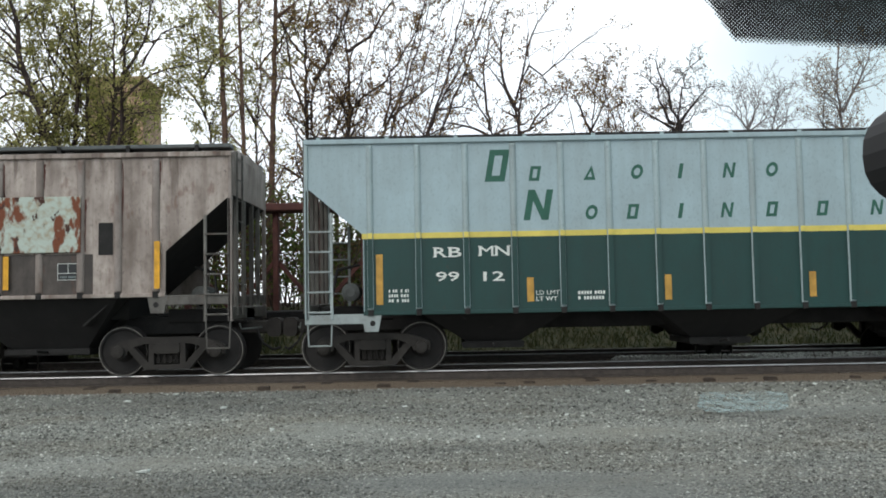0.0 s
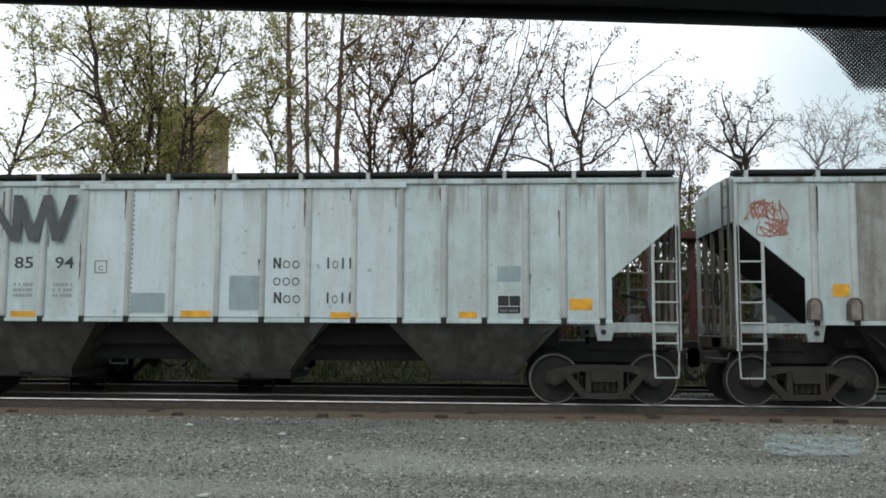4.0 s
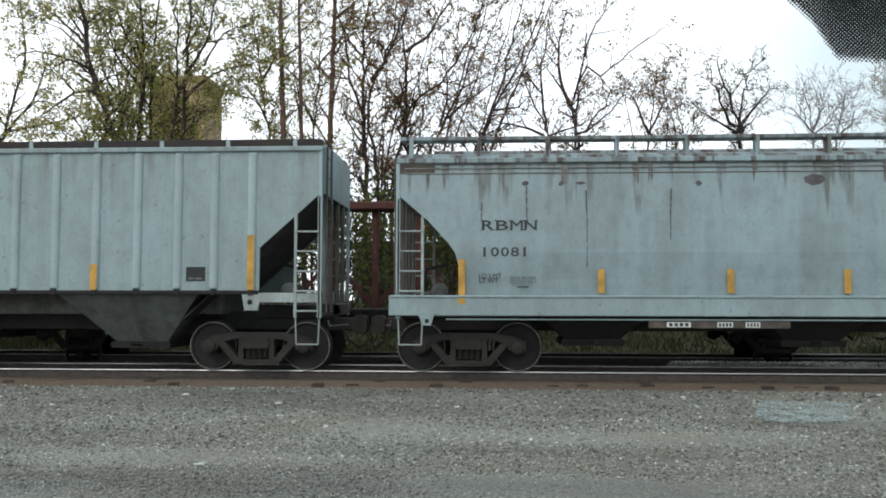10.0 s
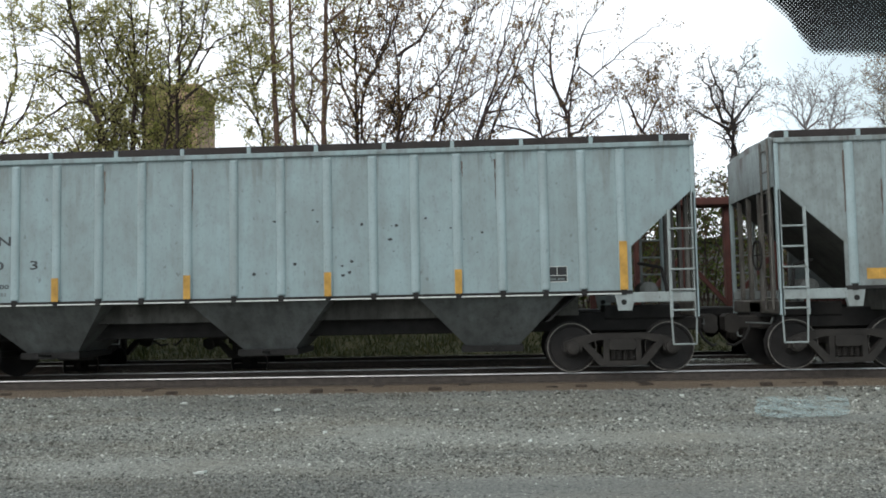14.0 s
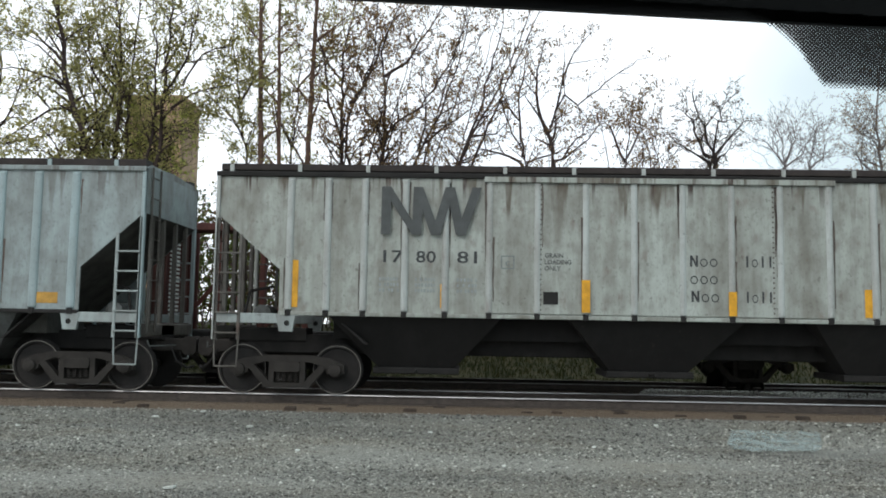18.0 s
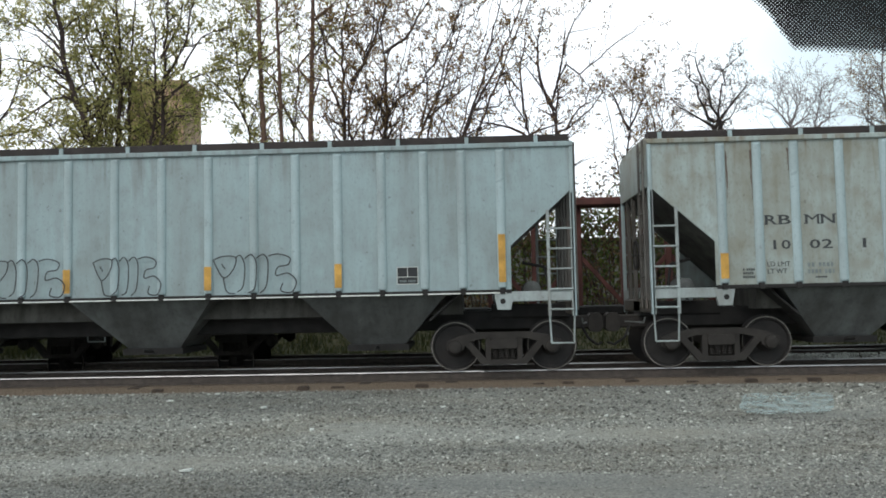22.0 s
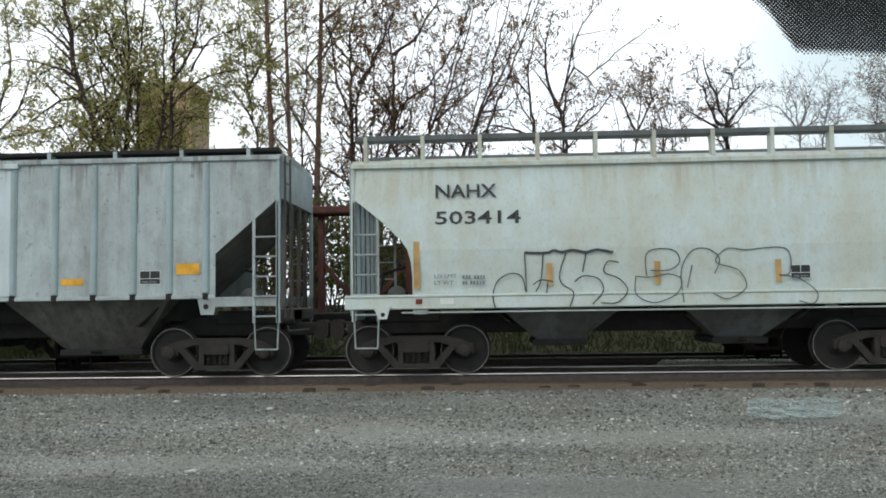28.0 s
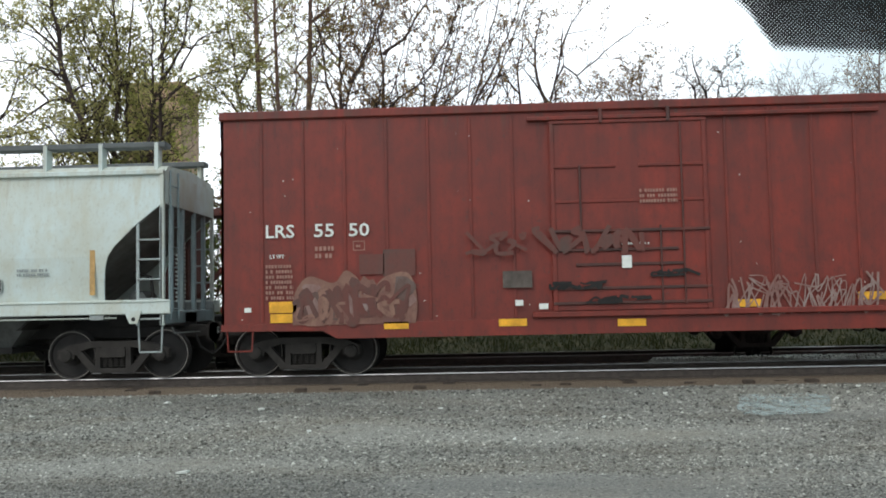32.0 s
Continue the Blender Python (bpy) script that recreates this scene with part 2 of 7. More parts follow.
EMBLEM = plain("worn_dark_grey_emblem", rgb(74, 78, 78), 0.22, 5, 0.65)
BRACKET = plain("rusty_dark_bracket_steel", rgb(86, 78, 72), 0.4, 6, 0.8)
TRUCK = plain("brown_black_cast_steel", rgb(46, 43, 40), 0.35, 5, 0.9)
WHEEL = plain("wheel_steel", rgb(34, 32, 31), 0.3, 5, 0.85)
RIM = plain("worn_bright_wheel_rim", rgb(126, 122, 116), 0.4, 5, 0.5, 0.2)
RAIL_SIDE = plain("brown_rail_steel", rgb(70, 63, 58), 0.3, 9, 0.8)
RAIL_TOP = plain("polished_rail_head", rgb(178, 178, 178), 0.25, 3, 0.4, 1.0)
TIE = plain("weathered_brown_tie_timber", rgb(64, 54, 45), 0.45, 7, 0.9, 0, 0.02)
RUST = plain("rusty_red_bulkhead_steel", rgb(82, 48, 42), 0.35, 3, 0.85)
BARK = plain("grey_brown_bark", rgb(66, 54, 50), 0.35, 6, 0.95, 0, 0.02)
# Bark lightened for distance: the haze before the far trees is in the colour.
HAZED_BARK = plain("hazed_grey_bark", rgb(122, 116, 116), 0.3, 6, 0.95, 0, 0.02)
DARK_BARK = plain("dark_grey_bark", rgb(50, 44, 44), 0.3, 6, 0.95, 0, 0.02)
PINE_BARK = plain("reddish_bark", rgb(104, 82, 70), 0.35, 4, 0.95, 0, 0.02)
BRICK = plain("old_brown_brick", rgb(186, 156, 128), 0.25, 2, 0.9, 0, 0.02)
WALL = plain("pale_rendered_wall", rgb(128, 128, 122), 0.12, 1.5, 0.9)
FRIT = plain("black_ceramic_frit", rgb(10, 10, 12), 0.1, 40, 0.6, 0, 0.0)


def leaf_mat(name, a, b):
    k = Mat(name, 0.6)
    gi = k.n.new("ShaderNodeNewGeometry")
    c = k.mix(a, b, gi.outputs["Random Per Island"])
    k.p.inputs["Subsurface Weight"].default_value = 0.0
    tr = k.n.new("ShaderNodeBsdfTranslucent")
    k.l.new(c, tr.inputs["Color"])
    mx = k.n.new("ShaderNodeMixShader")
    mx.inputs[0].default_value = 0.68
    k.l.new(k.p.outputs[0], mx.inputs[1])
    k.l.new(tr.outputs[0], mx.inputs[2])
    k.l.new(mx.outputs[0], k.n["Material Output"].inputs["Surface"])
    return k.done(c)


LEAF_GREEN = leaf_mat("olive_green_leaves", rgb(140, 142, 84), rgb(192, 184, 122))
LEAF_IVY = leaf_mat("fresh_green_foliage", rgb(162, 174, 86), rgb(208, 208, 122))
LEAF_BROWN = leaf_mat("brown_autumn_leaves", rgb(112, 86, 62), rgb(160, 134, 88))
LEAF_BUSH = leaf_mat("bush_green_leaves", rgb(62, 84, 38), rgb(112, 120, 62))
LEAF_RUST = leaf_mat("dull_russet_leaves", rgb(84, 66, 50), rgb(120, 102, 70))
GRASS = leaf_mat("trackside_grass", rgb(40, 52, 26), rgb(78, 78, 46))


def gravel_mat():
    k = Mat("grey_gravel_and_grit", 0.92)
    vo = k.n.new("ShaderNodeTexVoronoi")
    vo.inputs["Scale"].default_value = 26
    k.l.new(k.flat, vo.inputs["Vector"])
    c = k.mix(rgb(102, 103, 98), rgb(161, 163, 154), k.noise(34, lo=0.3, hi=0.7, own=False))
    c = k.mix(c, rgb(122, 112, 92), k.times(k.noise(0.9, (0.6, 1.2, 1), 0.45, 0.7, own=False), 0.25))
    c = k.mix(c, rgb(78, 80, 80), k.times(k.noise(0.35, (0.35, 1.4, 1), 0.46, 0.62, own=False), 0.32))
    c = k.mix(c, rgb(158, 162, 152), k.times(k.noise(48, lo=0.60, hi=0.68, own=False), 0.7))
    c = k.mix(c, rgb(56, 56, 52), k.times(k.noise(22, (0.6, 1, 1), 0.57, 0.68, own=False), 0.7))
    sep, mr = k.n.new("ShaderNodeSeparateXYZ"), k.n.new("ShaderNodeMapRange")
    k.l.new(k.flat, sep.inputs[0])
    mr.inputs["From Min"].default_value, mr.inputs["From Max"].default_value = 15.35, 15.5
    k.l.new(sep.outputs["Y"], mr.inputs["Value"])
    lane = k.n.new("ShaderNodeMapRange")
    lane.interpolation_type = "SMOOTHSTEP"
    lane.inputs["From Min"].default_value, lane.inputs["From Max"].default_value = 9.4, 7.4
    k.l.new(sep.outputs["Y"], lane.inputs["Value"])
    damp = k.times(lane.outputs["Result"], k.noise(0.5, (0.5, 1.6, 1), 0.28, 0.52, own=False))
    c = k.mix(c, rgb(66, 70, 72), k.times(damp, 0.35))
    c = k.mix(c, rgb(98, 81, 64), k.times(mr.outputs["Result"], 0.85))
    bank = k.n.new("ShaderNodeMapRange")
    bank.inputs["From Min"].default_value, bank.inputs["From Max"].default_value = 23.8, 24.6
    k.l.new(sep.outputs["Y"], bank.inputs["Value"])
    c = k.mix(c, k.mix(rgb(44, 50, 28), rgb(70, 66, 42), k.noise(3, lo=0.35, hi=0.65, own=False)), bank.outputs["Result"])
    return k.done(c, vo.outputs["Distance"], 0.03, 0.8)


GRAVEL = gravel_mat()


def stone_mat():
    k = Mat("ballast_stones", 0.9)
    gi = k.n.new("ShaderNodeNewGeometry")
    ramp_ = k.n.new("ShaderNodeValToRGB")
    ramp_.color_ramp.elements[0].color, ramp_.color_ramp.elements[1].color = rgb(66, 67, 64), rgb(216, 218, 210)
    for pos, c in ((0.2, rgb(101, 101, 96)), (0.6, rgb(148, 149, 141)), (0.95, rgb(179, 180, 171))):
        ramp_.color_ramp.elements.new(pos).color = c
    k.l.new(gi.outputs["Random Per Island"], ramp_.inputs[0])
    c = k.mix(ramp_.outputs[0], rgb(122, 110, 88), k.times(k.noise(0.9, (0.6, 1.2, 1), 0.45, 0.7, own=False), 0.25))
    c = k.mix(c, rgb(62, 63, 60), k.times(k.noise(0.35, (0.35, 1.4, 1), 0.46, 0.62, own=False), 0.32))
    sep, mr = k.n.new("ShaderNodeSeparateXYZ"), k.n.new("ShaderNodeMapRange")
    k.l.new(k.flat, sep.inputs[0])
    mr.inputs["From Min"].default_value, mr.inputs["From Max"].default_value = 15.4, 15.55
    k.l.new(sep.outputs["Y"], mr.inputs["Value"])
    lane = k.n.new("ShaderNodeMapRange")
    lane.interpolation_type = "SMOOTHSTEP"
    lane.inputs["From Min"].default_value, lane.inputs["From Max"].default_value = 9.4, 7.4
    k.l.new(sep.outputs["Y"], lane.inputs["Value"])
    damp = k.times(lane.outputs["Result"], k.noise(0.5, (0.5, 1.6, 1), 0.28, 0.52, own=False))
    c = k.mix(c, rgb(66, 70, 72), k.times(damp, 0.2))
    return k.done(k.mix(c, rgb(94, 79, 63), k.times(mr.outputs["Result"], 0.75)))


STONE = stone_mat()
PALE_STONE = plain("pale_limestone_chips", rgb(168, 172, 166), 0.35, 14, 0.9)


# ---- mesh building ----
class Mesh:
    """Collects vertices and faces; put() links them as one object."""

    def __init__(self):
        self.v, self.f = [], []

    def add(self, vs, fs):
        n = len(self.v)
        self.v += [tuple(p) for p in vs]
        self.f += [tuple(n + i for i in face) for face in fs]
        return self

    def box(self, x0, x1, y0, y1, z0, z1, c=0.0):
        """A block; c: chamfer of its four edges along its longest side."""
        if not c:
            vs = [(x, y, z) for x in (x0, x1) for y in (y0, y1) for z in (z0, z1)]
            return self.add(vs, [(0, 1, 3, 2), (4, 6, 7, 5), (0, 4, 5, 1), (2, 3, 7, 6), (0, 2, 6, 4), (1, 5, 7, 3)])
        dims = (x1 - x0, y1 - y0, z1 - z0)
        ax = dims.index(max(dims))
        lo, hi = (x0, y0, z0), (x1, y1, z1)
        u, w = [i for i in range(3) if i != ax]
        ring = [(lo[u] + c, lo[w]), (hi[u] - c, lo[w]), (hi[u], lo[w] + c), (hi[u], hi[w] - c),
                (hi[u] - c, hi[w]), (lo[u] + c, hi[w]), (lo[u], hi[w] - c), (lo[u], lo[w] + c)]
        vs = []
        for a in (lo[ax], hi[ax]):
            for p, q in ring:
                co = [0, 0, 0]
                co[ax], co[u], co[w] = a, p, q
                vs.append(co)
        return self.add(vs, [tuple(range(8)), tuple(range(15, 7, -1))] + [(i, (i + 1) % 8, 8 + (i + 1) % 8, 8 + i) for i in range(8)])

    def prism(self, poly, y0, y1):
        """A flat outline in x and z, thick from y0 to y1."""
        n = len(poly)
        vs = [(x, y0, z) for x, z in poly] + [(x, y1, z) for x, z in poly]
        return self.add(vs, [tuple(range(n)), tuple(range(2 * n - 1, n - 1, -1))] + [(i, (i + 1) % n, n + (i + 1) % n, n + i) for i in range(n)])

    def tube(self, p, q, r, r2=None, n=6, caps=True):
        p, q = Vector(p), Vector(q)
        d = (q - p).normalized()
        a = d.orthogonal().normalized()
        b = d.cross(a)
        r2 = r if r2 is None else r2
        vs = [p + (a * math.cos(k * math.tau / n) + b * math.sin(k * math.tau / n)) * r for k in range(n)]
        vs += [q + (a * math.cos(k * math.tau / n) + b * math.sin(k * math.tau / n)) * r2 for k in range(n)]
        fs = [(i, (i + 1) % n, n + (i + 1) % n, n + i) for i in range(n)]
        return self.add(vs, fs + ([tuple(range(n))[::-1], tuple(range(n, 2 * n))] if caps else []))

    def bent(self, pts, r, n=6):
        for p, q in zip(pts, pts[1:]):
            self.tube(p, q, r, n=n)
        return self

    def lathe(self, rows, c, n=20):
        """Rings of (y, radius) round an axle along y through c."""
        vs = [(c[0] + r * math.cos(k * math.tau / n), c[1] + y, c[2] + r * math.sin(k * math.tau / n)) for y, r in rows for k in range(n)]
        fs = [(i * n + k, i * n + (k + 1) % n, (i + 1) * n + (k + 1) % n, (i + 1) * n + k) for i in range(len(rows) - 1) for k in range(n)]
        return self.add(vs, fs + [tuple(range(n)), tuple(range(len(rows) * n - 1, (len(rows) - 1) * n - 1, -1))])

    def mesh(self, name, *mats):
        me = bpy.data.meshes.new(name)
        me.from_pydata(self.v, [], self.f)
        for m in mats:
            me.materials.append(m)
        bm = bmesh.new()
        bm.from_mesh(me)
        bmesh.ops.recalc_face_normals(bm, faces=bm.faces)
        bm.to_mesh(me)
        bm.free()
        return me


def part(name, mesh, material, parent, label=""):
    """Links a Mesh or mesh data as one object under a thing or a part."""
    me = mesh.mesh(name, material) if isinstance(mesh, Mesh) else mesh
    ob = new(name, me)
    ob.parent = parent
    return tagged(ob, label)


def thing(name, label, category, group="", kind="", at=None):
    ob = new(name)
    ob.empty_display_size = 0.3
    if at is not None:
        ob.matrix_world = at
    return tagged(ob, label, category, group, kind)


def bars(name, x, z, width, height, rows, y, material, parent, seed=1):
    """Writing too small to read: rows of short plain bars."""
    rnd, m = random.Random(seed), Mesh()
    step = height / rows
    for r in range(rows):
        a = 0.0
        while a < width - 0.01:
            w = step * rnd.uniform(0.32, 0.44)
            m.box(x + a, x + min(width, a + w), y - 0.003, y, z + r * step, z + r * step + step * 0.62)
            a += w * (1.45 if rnd.random() < 0.8 else 2.6)
    return tagged(part(name, m, material, parent), kind="stuff")


# ---- ground and tracks ----
def shoulder(y):
    """How far the gravel rises towards the track's edge."""
    u = min(1, max(0, (y - 14.2) / 1.2))
    return 0.085 * u * u * (3 - 2 * u)


def ground():
    m = Mesh()
    xs = [-2500, -300, -60] + [-30 + 1.5 * i for i in range(41)] + [60, 300, 2500]
    ys = [-2500, -200, -20, 0, 4] + [5 + 0.5 * i for i in range(21)] + [15.40, 15.52, 15.62] + [16 + 0.5 * i for i in range(22)] + [30, 36, 60, 150, 600, 3000]
    for y in ys:
        for x in xs:
            z = -0.34 + shoulder(y) + 0.03 * noise.noise((x * 0.4, y * 0.7, 0))
            if 15.5 < y < 23.5:
                z = (-0.235 if y < 15.6 else -0.166 if y < 16.2 else -0.19) + 0.012 * noise.noise((x, y, 3))
            if y > 24:
                z = -0.3 + min(1.6, (y - 24) * 0.24) + 0.1 * noise.noise((x * 0.5, y * 0.5, 7))
            m.v.append((x, y, z))
    n = len(xs)
    m.f = [(j * n + i, j * n + i + 1, (j + 1) * n + i + 1, (j + 1) * n + i) for j in range(len(ys) - 1) for i in range(n - 1)]
    ob = new("ground", m.mesh("ground", GRAVEL))
    for poly in ob.data.polygons:
        poly.use_smooth = True
    tagged(ob, "flat grey gravel ground beside the railway tracks", "ground", kind="structure")


ground()


def stones(name, count, near, far, level, scale, seed, label, narrow=0.62):
    """Loose stones on the ground, finer and denser towards the near end."""
    rng = np.random.default_rng(seed)
    base = np.array([(1, 0, 0), (-1, 0, 0), (0, 1, 0), (0, -1, 0), (0, 0, 1), (0, 0, -0.6)], float)
    tri = np.array([(0, 2, 4), (2, 1, 4), (1, 3, 4), (3, 0, 4), (2, 0, 5), (1, 2, 5), (3, 1, 5), (0, 3, 5)])
    y = 1 / (rng.uniform(0, 1, count) * (1 / near - 1 / far) + 1 / far)
    x = rng.uniform(-1, 1, count) * (narrow * y + 1.5)
    s = y * rng.uniform(*scale, count) * rng.choice([0.7, 1, 1, 1.7], count)
    u = np.clip((y - 14.2) / 1.2, 0, 1) * (y < 15.6)
    rise = 0.085 * u * u * (3 - 2 * u)
    a = rng.uniform(0, 6.28, count)
    v = base[None] * rng.uniform(0.6, 1.2, (count, 6, 1)) * s[:, None, None] * np.array([1, 0.8, 0.6])
    c, d = np.cos(a)[:, None], np.sin(a)[:, None]
    v = np.stack([v[..., 0] * c - v[..., 1] * d + x[:, None], v[..., 0] * d + v[..., 1] * c + y[:, None], v[..., 2] + level + s[:, None] * 0.1 + rise[:, None]], -1)
    f = (tri[None] + 6 * np.arange(count)[:, None, None]).reshape(-1, 3)
    me = bpy.data.meshes.new(name)
    me.vertices.add(count * 6)
    me.vertices.foreach_set("co", v.ravel())
    me.loops.add(len(f) * 3)
    me.loops.foreach_set("vertex_index", f.ravel())
    me.polygons.add(len(f))
    me.polygons.foreach_set("loop_start", np.arange(0, len(f) * 3, 3))
    me.update(calc_edges=True)
    me.materials.append(STONE)
    return tagged(new(name, me), label, "gravel", kind="stuff")


stones("ballast_stones", 165000, 4.8, 15.45, -0.336, (0.0007, 0.0020), 1, "loose grey gravel stones on the ground")
stones("track_ballast", 16000, 15.62, 23.6, -0.18, (0.0008, 0.0016), 3, "dark ballast stones between the rails")

TRACK_Y = 16.97
FAR_TRACK_Y = 21.35


def pale_ballast():
    """Fresh pale stones spilled between the two tracks."""
    rnd, m = random.Random(31), Mesh()
    for _ in range(5200):
        x, y = rnd.uniform(3.8, 15.0), rnd.uniform(18.3, 19.75)
        if noise.noise((x * 0.55, y * 1.2, 4)) < -0.12:
            continue
        s, a = rnd.uniform(0.012, 0.035), rnd.uniform(0, 6.28)
        c, d = math.cos(a) * s, math.sin(a) * s
        z = -0.16 + 0.17 * max(0, 1 - abs(y - 19.1) / 0.75)
        m.add([(x + c, y + d, z), (x - d, y + c, z - 0.004), (x - c, y - d, z), (x + d, y - c, z + 0.004), (x, y, z + s * 0.8), (x, y, z - 0.05)],
              [(0, 1, 4), (1, 2, 4), (2, 3, 4), (3, 0, 4), (1, 0, 5), (2, 1, 5), (3, 2, 5), (0, 3, 5)])
    me = bpy.data.meshes.new("pale_ballast")
    me.from_pydata(m.v, [], m.f)
    me.materials.append(PALE_STONE)
    tagged(new("pale_ballast", me), "spilled pale stones between the two tracks", "gravel", kind="stuff")


pale_ballast()


def track(name, yc, label):
    top = thing(name, label, "railway track", kind="structure", at=Matrix.Translation((0, yc, 0)))
    prof = [(-0.036, 0.0), (0.036, 0.0), (0.036, -0.03), (0.010, -0.045), (0.009, -0.13), (0.07, -0.155), (0.07, -0.17),
            (-0.07, -0.17), (-0.07, -0.155), (-0.009, -0.13), (-0.010, -0.045), (-0.036, -0.03)]
    for side in (-0.755, 0.755):
        m = Mesh()
        n = len(prof)
        vs = [(x, side + y, z) for x in (-320, 320) for y, z in prof]
        m.add(vs, [(i, (i + 1) % n, n + (i + 1) % n, n + i) for i in range(n)])
        rail = part("rail", m, RAIL_SIDE, top, "rail with a polished bright head")
        cap = [(-0.041, -0.017), (-0.0365, -0.003), (-0.026, 0.003), (0.026, 0.003), (0.0365, -0.003), (0.041, -0.017)]
        part("running_surface", Mesh().add([(x, side + y, z) for x in (-320, 320) for y, z in cap], [(i, i + 1, 7 + i, 6 + i) for i in range(5)]), RAIL_TOP, rail, "polished bright rail head")
    rnd = random.Random(5)
    shape = [Mesh().box(-0.12 + rnd.uniform(-0.03, 0.02), 0.11 + rnd.uniform(-0.03, 0.02), -1.43 + rnd.uniform(-0.05, 0.13), 1.42, -0.30, -0.172, 0.02).mesh("tie", TIE) for _ in range(9)]
    rest = Mesh()
    for i in range(-520, 521):
        x = i * 0.53
        if abs(x) < 26:
            ob = part("tie", shape[rnd.randrange(9)], TIE, top)
            ob.location, ob.rotation_euler = (x + rnd.uniform(-0.03, 0.03), rnd.uniform(-0.05, 0.07), rnd.uniform(-0.03, 0.012)), (0, 0, rnd.uniform(-0.03, 0.03))
        else:
            rest.box(x - 0.11, x + 0.11, -1.3, 1.3, -0.36, -0.172)
    tagged(part("far_ties", rest, TIE, top), kind="stuff")
    plates = Mesh()
    for i in range(-50, 51):
        for side in (-0.755, 0.755):
            plates.box(i * 0.53 - 0.09, i * 0.53 + 0.09, side - 0.16, side + 0.16, -0.172, -0.160)
    tagged(part("tie_plates", plates, RAIL_SIDE, top), kind="stuff")


track("main_track", TRACK_Y, "main railway track with timber ties and bright rails")
track("siding_track", FAR_TRACK_Y, "siding track behind the main line")


def turnout():
    """Rails that leave the siding towards the bank."""
    top = thing("turnout_rails", "pair of rails curving away from the siding", "railway track", kind="structure", at=Matrix.Translation((0, FAR_TRACK_Y, 0)))
    prof = [(-0.036, 0.001), (0.036, 0.001), (0.036, -0.03), (0.010, -0.045), (0.009, -0.13), (0.07, -0.155), (0.07, -0.169), (-0.07, -0.169), (-0.07, -0.155), (-0.009, -0.13), (-0.010, -0.045), (-0.036, -0.03)]
    cap = [(-0.041, -0.016), (-0.0365, -0.002), (-0.026, 0.004), (0.026, 0.004), (0.0365, -0.002), (0.041, -0.016)]
    xs = [6.5 + 1.5 * k for k in range(20)]
    for side in (-0.755, 0.755):
        for name, ring, material in (("rail", prof, RAIL_SIDE), ("running_surface", cap, RAIL_TOP)):
            m, n = Mesh(), len(ring)
            m.v = [(x, side + y + 0.09 + 0.0045 * (x - 6.5) ** 2, z) for x in xs for y, z in ring]
            m.f = [(j * n + i, j * n + (i + 1) % n, (j + 1) * n + (i + 1) % n, (j + 1) * n + i) for j in range(len(xs) - 1) for i in range(n if ring is prof else n - 1)]
            part(name, m, material, top, "curving rail with a bright head" if ring is prof else "polished bright rail head")


turnout()


# ---- rolling stock ----
WHEEL_R = 0.457
WHEELSETS = []
SHARED = {}


def shared(key, make, *mats):
    if key not in SHARED:
        SHARED[key] = make().mesh(key, *mats)
    return SHARED[key]


